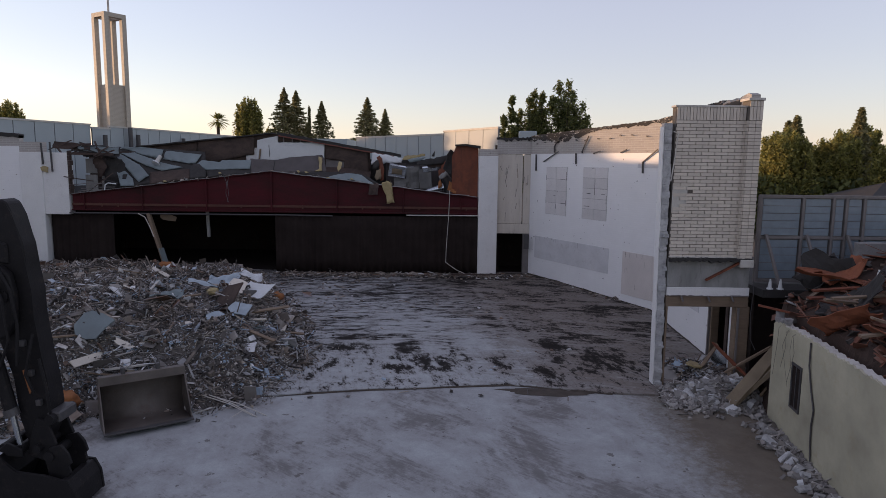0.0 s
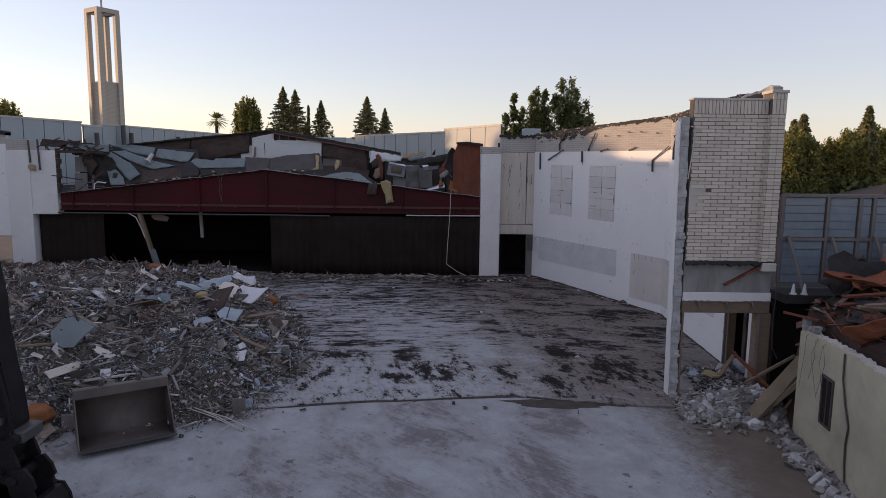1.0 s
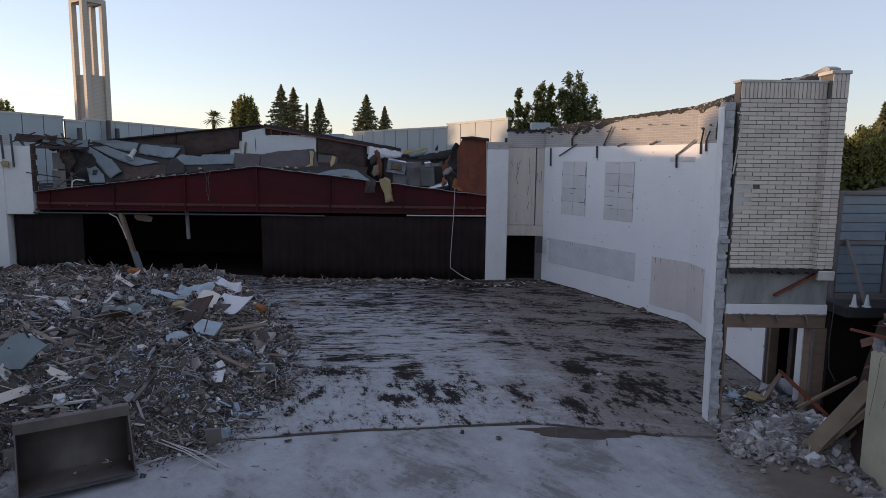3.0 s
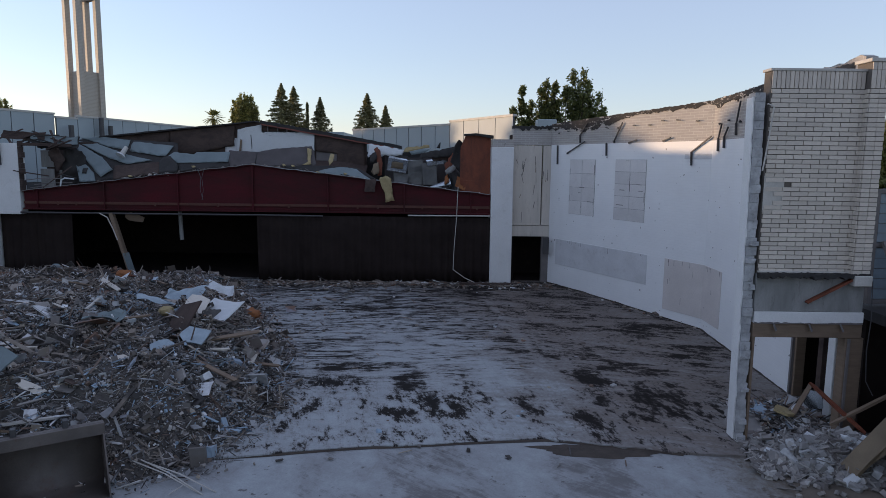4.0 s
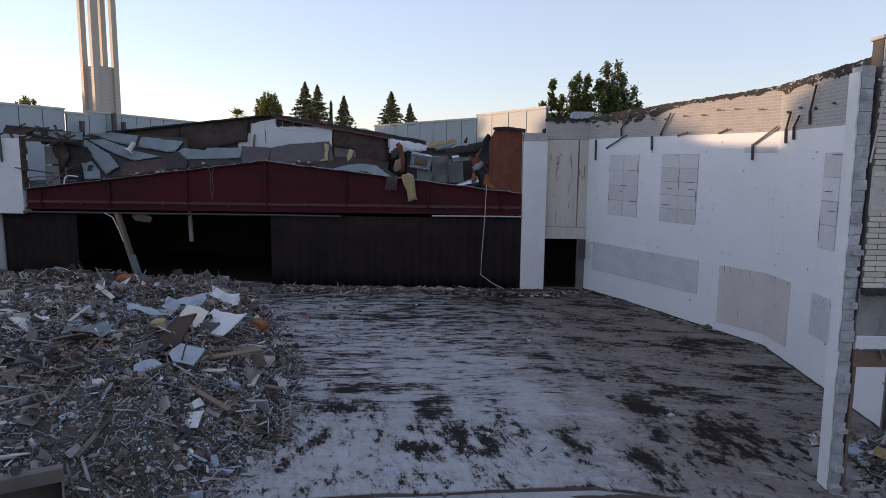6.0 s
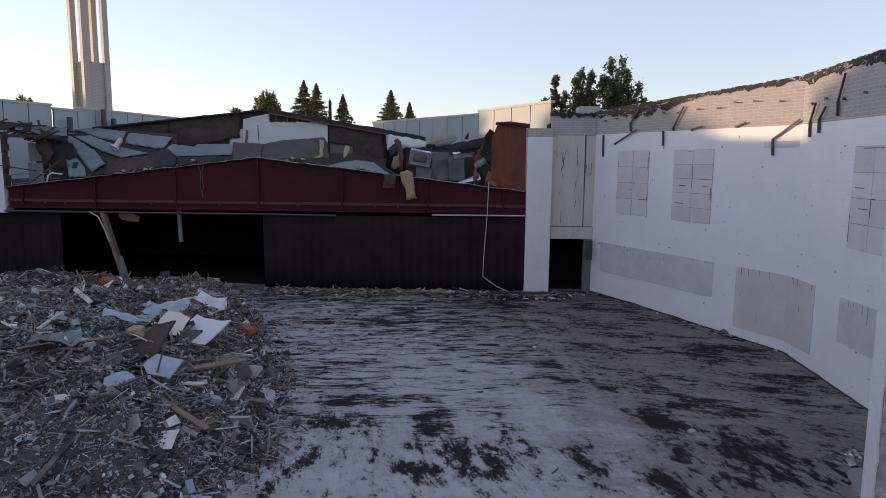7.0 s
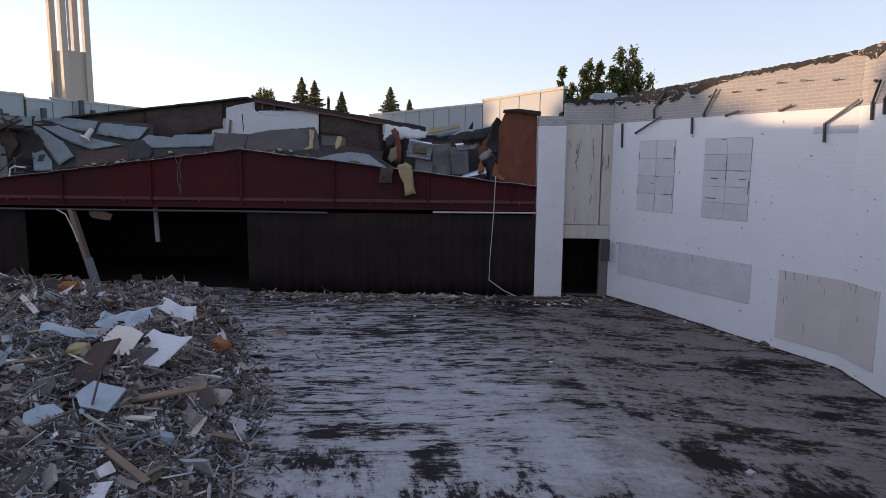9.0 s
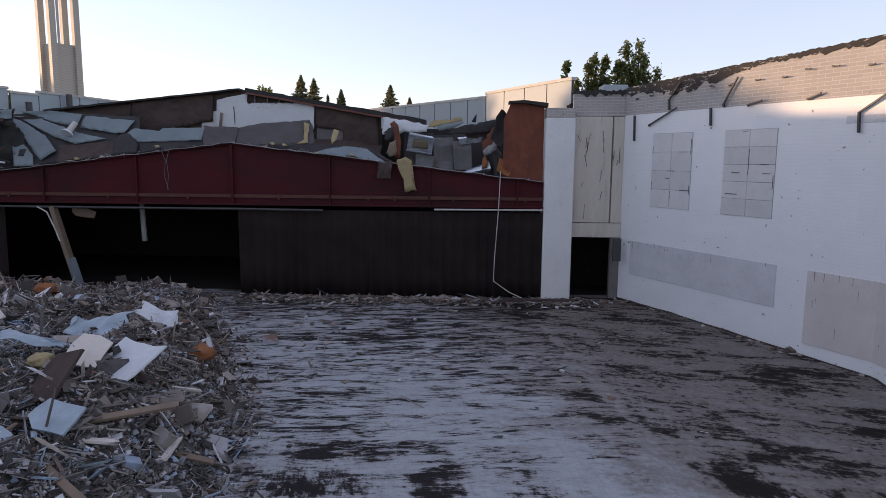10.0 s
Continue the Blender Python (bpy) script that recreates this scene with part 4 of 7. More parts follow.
gb = empty("torn_gable_wall")
hi = ragged(-18.4, -4.45, 0.4, gable_back, 0.012, 8)
part("backing_board", strip([(x, 4.1) for x, _ in hi], [(x, z - 0.03) for x, z in hi], 39.62, 39.75), M_BROWNPLY, gb)
part("ridge_felt", strip([(x, z - 0.03) for x, z in hi if x < -9.9], [(x, z + 0.04) for x, z in hi if x < -9.9], 39.3, 40.2), M_TAR, gb)
lo = ragged(-9.96, -2.6, 0.25, lambda x: gable_back(x) + 0.04, 0.02, 9)
part("eaves_felt", strip([(x, z - 0.17) for x, z in lo], lo, 39.35, 40.0), M_TAR, gb)
lo = ragged(-9.9, -3.0, 0.3, lambda x: gable_back(x) - 0.13, 0.012, 10)
part("red_fascia", strip([(x, z - 0.07) for x, z in lo], lo, 39.3, 39.349), M_REDWOOD, gb, "red-brown timber fascia")
part("board", torn_board([(-18.2, 6.9), (-14.8, 7.42), (-14.8, 5.9), (-18.0, 5.4)], flat_at(39.56), 0.04, 1, 0.008), M_BROWNPLY, gb)
part("board", torn_board([(-14.77, 7.43), (-11.36, 7.8), (-11.4, 6.72), (-12.9, 6.42), (-14.75, 5.9)], flat_at(39.5), 0.05, 2, 0.012), M_BROWNPLY, gb)
part("board", torn_board([(-7.15, 7.35), (-4.6, 6.98), (-4.45, 5.3), (-6.0, 5.4), (-6.02, 6.36), (-7.12, 6.5)], flat_at(39.5), 0.05, 3, 0.012), M_BROWNPLY, gb)
part("pale_board", torn_board([(-11.9, 7.1), (-11.2, 7.1), (-11.2, 6.3), (-11.9, 6.3)], flat_at(39.58), 0.03, 4, 0.004), M_PATCH_GREY, gb, "grey board behind a gap")
part("white_lining", torn_board([(-11.19, 7.56), (-9.93, 7.82), (-9.93, 7.45), (-9.52, 7.24), (-8.47, 7.22), (-7.41, 7.46), (-7.16, 7.38), (-7.2, 6.4), (-11.26, 6.3)], flat_at(39.46), 0.04, 5, 0.006, 0.012), M_SHEET, gb, "torn white wall lining")
# black plate gives the shade of a recess between the studs
part("stud_bay", boxes((-9.95, -7.3, 39.6, 39.619, 7.1, 7.5)), M_TAR, gb, "black plate for the shade of the stud bay above the lining")
for x in (-9.62, -9.1, -8.62, -8.15, -7.7):
    part("stud", boxes((x - 0.025, x + 0.025, 39.5, 39.598, 7.1, gable_back(x) - 0.18)), M_FRAME, gb)
part("slot_lining", boxes((-7.1, -6.0, 39.57, 39.6, 5.6, 6.5)), M_FRAME, gb, "grey lining in a slot")
part("split_lath", torn_board([(-11.02, 7.06), (-10.93, 7.03), (-11.02, 6.45), (-11.12, 6.4)], flat_at(39.38), 0.05, 6, 0.0, 0.01), M_TIMBER, gb, "split timber lath")
part("slit", torn_board([(-10.5, 7.3), (-10.47, 7.28), (-10.44, 6.6), (-10.47, 6.55)], flat_at(39.445), 0.012, 7, 0.0, 0.008), M_TAR, gb, "dark tear in the lining")
tagged(gb, "brown boarded gable wall with torn white lining", "wall")

red = part("rust_board", strip([(0.45, 4.4), (0.7, 4.4), (1.3, 4.4), (1.93, 4.4)], [(0.45, 6.7), (0.7, 7.3), (1.3, 7.33), (1.93, 7.2)], 37.2, 37.28), M_RUSTPLY)
part("board_cap", strip([(0.62, 7.28), (1.2, 7.3), (2.05, 7.15)], [(0.62, 7.36), (1.2, 7.4), (2.05, 7.3)], 37.0, 37.7), M_TAR, red, "black felt cap")
part("lower_board", boxes((0.62, 1.93, 37.15, 37.198, 4.42, 5.1)), M_RUSTPLY, red, "lapped lower board")
tagged(red, "orange-brown upright board above the girder", "board")

# white metal parapets behind
def parapet(pts, z0, z1, name_label):
    th = empty("metal_parapet")
    for a, b in zip(pts, pts[1:]):
        m = along(a, b)
        length = math.dist(a, b)
        n = max(1, int(length / 1.4))
        for k in range(n):
            ob = part("panel", boxes((length * k / n + 0.03, length * (k + 1) / n - 0.03, 0, 0.12, z0, z1)), M_METALWALL, th)
            ob.matrix_world = m
        ob = part("coping", boxes((-0.02, length + 0.02, -0.04, 0.2, z1 + 0.002, z1 + 0.12)), M_PALE, th)
        ob.matrix_world = m
        ob = part("backing", boxes((0, length, 0.03, 0.1, 4.0, z1 - 0.01)), M_STEEL, th)
        ob.matrix_world = m
    tagged(th, name_label, "parapet")
    return th


parapet([(-27.5, 36.0), (-24.6, 46.0)], 4.5, 8.62, "pale blue-white metal parapet with a stepped coping")
parapet([(-24.5, 46.0), (-24.0, 47.5)], 4.5, 8.42, "pale blue-white metal parapet, low step")
parapet([(-24.0, 47.5), (-20.5, 66.0)], 4.5, 8.58, "long pale blue-white metal parapet with dark vents")
parapet([(-7.2, 54.0), (-0.05, 45.2)], 4.5, 8.2, "white metal parapet catching low sun")
parapet([(-0.05, 45.2), (3.2, 39.2)], 4.5, 8.38, "white metal parapet with dark joints")

# bell tower
tw = empty("bell_tower", pose(-27.55, 55.3, 0, 0, 0, -33) @ Matrix.Diagonal((0.94, 0.94, 0.985, 1)))
part("shaft", boxes((-0.76, 0.76, -0.76, 0.76, -1.3, 12.55)), M_TOWER, tw)
for sx, sy in ((-1, -1), (1, -1), (1, 1), (-1, 1)):
    ob = part("corner_post", boxes((sx * 0.79 - 0.2, sx * 0.79 + 0.2, sy * 0.79 - 0.2, sy * 0.79 + 0.2, -1.3, 17.95)), M_TOWER, tw)
for r in ((-0.98, 0.98, -0.98, -0.64), (-0.98, 0.98, 0.64, 0.98), (-0.98, -0.64, -0.64, 0.64), (0.64, 0.98, -0.64, 0.64)):
    part("top_beam", boxes((*r, 17.952, 18.3)), M_TOWER, tw)
bm = bmesh.new()
tube(bm, [(0, 0, 12.55), (0, 0, 22.5)], 0.09)
part("rod", bm, M_PALE, tw, "pale metal mast")
part("mast_brace", boxes((-0.64, 0.64, -0.05, 0.05, 18.0, 18.1)), M_PALE, tw)
tagged(tw, "tall pale brick bell tower with open slots", "tower")

# ---------------------------------------------------------------- right side: low wall, glazed screen
YA, YB = (8.92, 17.1), (7.45, 4.5)
yw = empty("low_wall", along(YA, YB))
LY = math.dist(YA, YB)
hi = ragged(0, LY, 0.09, lambda u: 2.32 + 0.05 * noise.noise(Vector((u * 1.7, 3, 0))) - (0.22 * max(0.0, 0.5 - u)), 0.035, 17)
part("stucco_wall", strip([(x, -1.0) for x, _ in hi], hi, 0.0, 0.22), M_YWALL, yw)
tagged(yw, "pale greenish stucco wall with a small window, broken top", "wall")
# window, cracks and cap on the low wall
lwin = empty("small_window")
lwin.parent = yw
part("window_frame", boxes((1.36, 1.42, -0.03, 0.05, 0.4, 1.56), (1.86, 1.92, -0.03, 0.05, 0.4, 1.56), (1.42, 1.86, -0.03, 0.05, 1.5, 1.56), (1.42, 1.86, -0.03, 0.05, 0.4, 0.46)), M_STEEL, lwin)
part("pane", boxes((1.42, 1.86, -0.012, 0.03, 0.46, 1.5)), M_BLACK, lwin)
part("sash", boxes((1.62, 1.66, -0.026, -0.012, 0.46, 1.5)), M_STEEL, lwin)
part("plaster_edge", strip([(x, z - 0.02) for x, z in hi], [(x, z + 0.015) for x, z in hi], 0.05, 0.235), M_PALE, yw, "broken pale plaster edge")
bm = bmesh.new()
tube(bm, [(2.3, -0.03, 2.3), (2.34, -0.04, 1.75), (2.5, -0.03, 1.25), (2.72, -0.03, 0.8), (2.66, -0.03, 0.4), (2.7, -0.03, -0.05), (2.78, -0.04, -0.4)], 0.022, 6)
part("conduit", bm, M_STEEL, yw, "dark bent conduit")
rng = random.Random(77)
for k in range(5):
    u = rng.uniform(0.3, 1.6)
    bm = bmesh.new()
    tube(bm, [(u, 0.1, 2.34), (u + rng.uniform(-0.05, 0.1), -0.06, 2.2), (u + rng.uniform(-0.2, 0.2), -0.05, 1.8), (u + rng.uniform(-0.3, 0.3), -0.04, rng.uniform(0.7, 1.5))], 0.004, 4)
    part("wire", bm, M_STEEL, yw)

for k in range(7):
    u, z = rng.uniform(-0.05, 0.5), rng.uniform(2.15, 2.4)
    part("mortar_lump", cracked_block(u, u + rng.uniform(0.08, 0.2), 0.02, 0.2, z, z + rng.uniform(0.08, 0.18), 0.05, k), M_CONC, yw, "broken mortar lump")

# glazed screen behind the brick stub
gs = empty("glazed_screen")
X0, X1, YG = 9.68, 15.6, 20.0
for z in (2.86, 4.2, 5.46):
    part("rail", bevelled(boxes((X0, X1, YG - 0.05, YG + 0.05, z - 0.05, z + 0.05)), 0.008), M_FRAME, gs)
xs = [9.72, 11.02, 11.95, 12.35, 12.9, 13.75, 14.1, 15.5]
for x in xs:
    part("mullion", bevelled(boxes((x - 0.045, x + 0.045, YG - 0.06, YG + 0.06, 2.8, 5.5)), 0.008), M_FRAME, gs)
for a, b in zip(xs, xs[1:]):
    for z0, z1 in ((2.92, 4.14), (4.26, 5.4)):
        n = 5
        for k in range(n):
            part("pane", boxes((a + 0.08, b - 0.08, YG - 0.006, YG + 0.006, z0 + (z1 - z0) * k / n + 0.008, z0 + (z1 - z0) * (k + 1) / n - 0.008)), M_GLASS, gs)
for x in (9.9, 11.15, 12.4):
    bm = bmesh.new()
    beam_between(bm, (x, YG - 0.1, 4.3), (x + 0.25, YG - 0.75, 2.7), 0.09, 0.06)
    part("brace", bm, M_FRAME, gs)
# added dark sheet stops bright sky showing through the louvre gaps
part("backing", boxes((X0, X1, YG + 0.07, YG + 0.1, 2.8, 5.46)), M_FRAME, gs, "added dark sheet that shuts out bright sky behind the louvres")
tagged(gs, "steel-framed glazed screen with louvred panes on a roof edge", "glazed screen")
low = empty("low_building")
part("roof_ledge", boxes((9.5, 16, 19.0, 26, 2.5, 2.74)), M_TAR, low)
part("rear_wall", boxes((9.5, 16, 21.2, 21.4, -1.2, 2.5)), M_BROWNPLY, low)
part("grey_parapet", bevelled(boxes((12.3, 16.5, 19.15, 19.4, 2.75, 4.15)), 0.02), M_CONC, low, "grey rendered parapet")
tagged(low, "half-demolished low building with a dark open bay", "building", kind="structure")


def cone(bm, x, y, z, r, h):
    tube(bm, [(x, y, z), (x, y, z + 0.03), (x, y, z + 0.031), (x, y, z + h)], [r, r, r * 0.65, r * 0.25], 8)


for x, y in ((9.75, 19.12), (10.05, 19.1), (11.05, 19.15), (11.35, 19.12)):
    bm = bmesh.new()
    cone(bm, x, y, 2.742, 0.1, 0.3)
    tagged(part("vent_cone", bm, M_SHEET), "small white roof vent cone on a ledge", "vent", group="roof vent cones")


# ---------------------------------------------------------------- debris
def inside_dist(x, y, poly):
    """Distance to the outline, positive inside."""
    d, ins = 1e9, False
    for (x0, y0), (x1, y1) in zip(poly, poly[1:] + poly[:1]):
        dx, dy = x1 - x0, y1 - y0
        t = max(0, min(1, ((x - x0) * dx + (y - y0) * dy) / (dx * dx + dy * dy)))
        d = min(d, math.hypot(x - x0 - t * dx, y - y0 - t * dy))
        if (y0 > y) != (y1 > y) and x < x0 + (y - y0) / dy * dx:
            ins = not ins
    return d if ins else -d


def shards(name, spots, seed, sizes, tilt=0.5, size=1.0, combed=0.0):
    """Many small broken bits, one mesh: sticks, plates and lumps with uneven corners."""
    rng = np.random.default_rng(seed)
    n = len(spots)
    base = np.array([(-1, -1, -1), (1, -1, -1), (1, 1, -1), (-1, 1, -1), (-1, -1, 1), (1, -1, 1), (1, 1, 1), (-1, 1, 1)], float)
    quads = np.array([(0, 3, 2, 1), (4, 5, 6, 7), (0, 1, 5, 4), (1, 2, 6, 5), (2, 3, 7, 6), (3, 0, 4, 7)])
    kind = rng.random(n)
    big = rng.gamma(2.0, 0.5, n)
    dims = np.empty((n, 3))
    st, pl_, lu = sizes
    for i in range(n):
        s = 0.45 + big[i] * 0.55
        if kind[i] < st:
            dims[i] = (0.26 * s + 0.04, rng.uniform(0.01, 0.036), rng.uniform(0.007, 0.022))
        elif kind[i] < st + pl_:
            dims[i] = (0.13 * s, rng.uniform(0.05, 0.13) * s, rng.uniform(0.006, 0.02))
        else:
            dims[i] = (0.06 * s + 0.015, 0.05 * s + 0.015, 0.04 * s + 0.01)
    dims *= size
    jit = 1 + rng.uniform(-0.28, 0.28, (n, 8, 3))
    v = base[None] * dims[:, None] * jit
    rz = rng.uniform(0, 2 * np.pi, n)
    if combed:
        lie = np.array([3.0 * noise.noise(Vector((x * 0.55, y * 0.55, 7))) for x, y, _ in spots])
        rz = np.where(rng.random(n) < combed, lie + rng.normal(0, 0.4, n), rz)
    rx, ry = rng.normal(0, tilt, n), rng.normal(0, tilt, n)
    cx, sx, cy, sy, cz, sz = np.cos(rx), np.sin(rx), np.cos(ry), np.sin(ry), np.cos(rz), np.sin(rz)
    o, e = np.zeros(n), np.ones(n)
    RX = np.stack([np.stack([e, o, o], -1), np.stack([o, cx, -sx], -1), np.stack([o, sx, cx], -1)], 1)
    RY = np.stack([np.stack([cy, o, sy], -1), np.stack([o, e, o], -1), np.stack([-sy, o, cy], -1)], 1)
    RZ = np.stack([np.stack([cz, -sz, o], -1), np.stack([sz, cz, o], -1), np.stack([o, o, e], -1)], 1)
    v = np.einsum('nij,nkj->nki', RZ @ RX @ RY, v) + np.array(spots)[:, None]
    faces = (quads[None] + 8 * np.arange(n)[:, None, None]).reshape(-1, 4)
    me = bpy.data.meshes.new(name)
    me.from_pydata(v.reshape(-1, 3).tolist(), [], faces.tolist())
    return me


def mound_mesh(name, x0, x1, y0, y1, step, height, material, floor=floor_z):
    bm = bmesh.new()
    nx, ny = int((x1 - x0) / step), int((y1 - y0) / step)
    g = {}
    for i in range(nx + 1):
        for j in range(ny + 1):
            x, y = x0 + i * step, y0 + j * step
            g[i, j] = bm.verts.new((x, y, max(height(x, y), floor(y) - 0.25)))
    for i in range(nx):
        for j in range(ny):
            f = [g[i, j], g[i + 1, j], g[i + 1, j + 1], g[i, j + 1]]
            if any(v.co.z > floor(v.co.y) - 0.05 for v in f):
                bm.faces.new(f)
    for v in [v for v in bm.verts if not v.link_faces]:
        bm.verts.remove(v)
    return part(name, bm, material)


PILE = [(-4.4, 21.4), (-5.2, 18.5), (-6.5, 17.35), (-9.3, 17.1), (-9.9, 16.2), (-13, 14.6), (-20, 13.4), (-31, 13), (-31, 36.9), (-10.2, 36.4), (-9.4, 33.5), (-7.2, 29.5), (-5.7, 26), (-5.0, 23)]


def pile_z(x, y):
    d = inside_dist(x, y, PILE)
    if d < -0.6:
        return floor_z(y) - 0.3
    t = max(0.0, min(1.0, (d + 0.15) / 2.6))
    top = 1.58 if y < 26 else 1.58 - 0.75 * min(1, (y - 26) / 7)
    n = noise.noise(Vector((x * 0.45, y * 0.45, 1.7))) * 0.5 + (0.35 - abs(noise.noise(Vector((x * 1.1, y * 1.1, 5))))) * 0.5 + noise.noise(Vector((x * 2.6, y * 2.6, 9))) * 0.2 + noise.noise(Vector((x * 6, y * 6, 2))) * 0.09
    return floor_z(y) - 0.06 + (top * (t * t * (3 - 2 * t)) ** 0.75) * (1 + 0.55 * n) + n * 0.16 * t


rubble_base = mound_mesh("rubble_mound", -31, -3.6, 12.6, 37, 0.13, pile_z, M_RUBBLE_BASE)
tagged(rubble_base, "heap of grey-brown demolition dust and crumbs", "rubble", kind="stuff")


def strewn(count, seed, lift, back):
    """Spots on the heap, thick in some stretches and thin in others."""
    rng = random.Random(seed)
    out = []
    while len(out) < count:
        x, y = rng.uniform(-26, -3.7), rng.uniform(13, back)
        if x < -0.62 * y - 7.5 and rng.random() < 0.9:
            continue
        d = inside_dist(x, y, PILE)
        if d < 0 and rng.random() > math.exp(d * 4.5):
            continue
        if y > 27 and rng.random() < 0.35:
            continue
        if rng.random() > 0.75 + 0.8 * noise.noise(Vector((x * 0.6, y * 0.6, seed))):
            continue
        out.append((x, y, max(pile_z(x, y), floor_z(y)) + rng.uniform(*lift)))
    return out


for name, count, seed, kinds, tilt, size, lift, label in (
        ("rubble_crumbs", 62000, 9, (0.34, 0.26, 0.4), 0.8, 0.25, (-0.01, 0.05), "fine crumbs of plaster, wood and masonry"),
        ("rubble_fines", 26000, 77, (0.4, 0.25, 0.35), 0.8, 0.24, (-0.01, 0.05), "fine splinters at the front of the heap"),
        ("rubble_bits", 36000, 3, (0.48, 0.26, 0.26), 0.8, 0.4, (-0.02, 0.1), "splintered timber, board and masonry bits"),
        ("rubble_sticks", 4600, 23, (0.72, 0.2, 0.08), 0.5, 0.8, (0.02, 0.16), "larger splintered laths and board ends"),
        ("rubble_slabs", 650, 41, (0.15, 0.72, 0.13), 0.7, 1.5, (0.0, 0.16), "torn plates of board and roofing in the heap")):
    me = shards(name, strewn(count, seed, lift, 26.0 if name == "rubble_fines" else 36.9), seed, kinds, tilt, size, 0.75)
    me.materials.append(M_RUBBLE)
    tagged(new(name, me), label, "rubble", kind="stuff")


def on_pile(x, y, lift=0.1):
    return (x, y, max(pile_z(x, y), floor_z(y)) + lift)


def lay(ob, x, y, rx, ry, rz, lift=0.1):
    px, py, pz = on_pile(x, y, lift)
    ob.matrix_world = pose(px, py, pz, rx, ry, rz)
    return ob


def bm_board(w, h, t, seed, broken=0.12):
    rng = random.Random(seed)
    bm = bmesh.new()
    n = 9
    ring = []
    for k in range(n):
        a = 2 * math.pi * (k + rng.uniform(-0.25, 0.25)) / n
        c, s = math.cos(a), math.sin(a)
        q = max(abs(c), abs(s))
        ring.append((c / q * w / 2 * (1 - rng.uniform(0, broken)), s / q * h / 2 * (1 - rng.uniform(0, broken))))
    lo = [bm.verts.new((x, y, -t / 2)) for x, y in ring]
    hi_ = [bm.verts.new((x, y, t / 2)) for x, y in ring]
    bm.faces.new(lo[::-1])
    bm.faces.new(hi_)
    for k in range(n):
        bm.faces.new((lo[k], lo[(k + 1) % n], hi_[(k + 1) % n], hi_[k]))
    return bm


def big_piece(name, bm, material, x, y, rx, ry, rz, lift, label, cat, group=""):
    return tagged(lay(part(name, bm, material), x, y, rx, ry, rz, lift), label, cat, group)


big_piece("broken_board", torn_sheet(1.35, 0.9, 9, 6, 0.03, 0.05, 5, 0.03, 0.03), M_SHEET, -6.95, 23.75, 26, -4, -32, 0.34, "large white broken board leaning on the rubble heap", "board")
big_piece("broken_board", bm_board(0.65, 0.8, 0.03, 6), M_CREAM, -7.55, 23.6, 30, 12, 10, 0.3, "cream broken board leaning on the rubble heap", "board")
big_piece("broken_board", bm_board(1.05, 1.0, 0.05, 8, 0.2), M_BROWNPLY, -7.55, 22.6, 50, -14, -30, 0.3, "dark brown broken board standing in rubble", "board")
big_piece("broken_board", bm_board(0.8, 0.6, 0.04, 9, 0.3), M_PLASTIC, -6.85, 21.5, 34, 8, -8, 0.28, "pale blue broken panel on the rubble heap", "board")
big_piece("broken_board", bm_board(0.7, 0.6, 0.03, 10, 0.4), M_PLASTIC, -7.45, 21.0, 40, 5, 5, 0.2, "pale blue triangular panel scrap", "board")
big_piece("broken_board", bm_board(1.1, 1.0, 0.04, 12, 0.35), M_FELT, -10.2, 18.6, 48, 10, -12, 0.35, "grey broken board leaning on the heap's front", "board")
big_piece("plastic_sheet", torn_sheet(1.2, 0.7, 14, 9, 0.16, 0.1, 15, 0.012, 0.3), M_PLASTIC, -9.0, 26.3, 10, 8, 20, 0.25, "crumpled pale plastic sheet draped on the heap", "plastic sheet")
big_piece("plastic_sheet", torn_sheet(1.5, 0.5, 14, 6, 0.16, 0.1, 16, 0.012, 0.3), M_PLASTIC, -9.0, 24.6, 8, 14, 22, 0.25, "crumpled pale blue plastic sheet on the heap", "plastic sheet")
big_piece("plastic_sheet", torn_sheet(0.9, 0.6, 12, 8, 0.18, 0.15, 17, 0.012, 0.3), M_SHEET, -8.2, 27.6, 18, -5, -12, 0.3, "crumpled white plastic sheet at the heap's top", "plastic sheet")
big_piece("plastic_sheet", torn_sheet(1.0, 0.5, 12, 6, 0.18, 0.12, 18, 0.012, 0.3), M_FELT, -9.6, 22.4, 12, 6, -8, 0.2, "dark grey crumpled plastic sheet in rubble", "plastic sheet")


def foam_lump(name, r, material, x, y, lift, seed, label):
    bm = bmesh.new()
    bmesh.ops.create_icosphere(bm, subdivisions=3, radius=r)
    for v in bm.verts:
        n = noise.noise(v.co * (2.2 / r) + Vector((seed, 0, 0))) * 0.35 + noise.noise(v.co * (6 / r)) * 0.2
        v.co *= 1 + n
        v.co.z *= 0.6
    for f in bm.faces:
        f.smooth = True
    return big_piece(name, bm, material, x, y, 0, 0, seed * 40, lift, label, "insulation")


foam_lump("insulation_clump", 0.33, M_RUSTFOAM, -7.1, 27.3, 0.2, 1, "orange fibrous insulation clump on rubble")
foam_lump("insulation_clump", 0.4, M_RUSTFOAM, -10.1, 16.7, 0.12, 2, "orange-brown fibrous insulation clump beside the bucket")
foam_lump("insulation_clump", 0.22, M_YELLOW, -8.5, 23.7, 0.2, 3, "yellow insulation clump on rubble")
foam_lump("insulation_clump", 0.3, M_RUSTFOAM, -13.6, 31.5, 0.2, 4, "orange insulation clump near the stage opening")


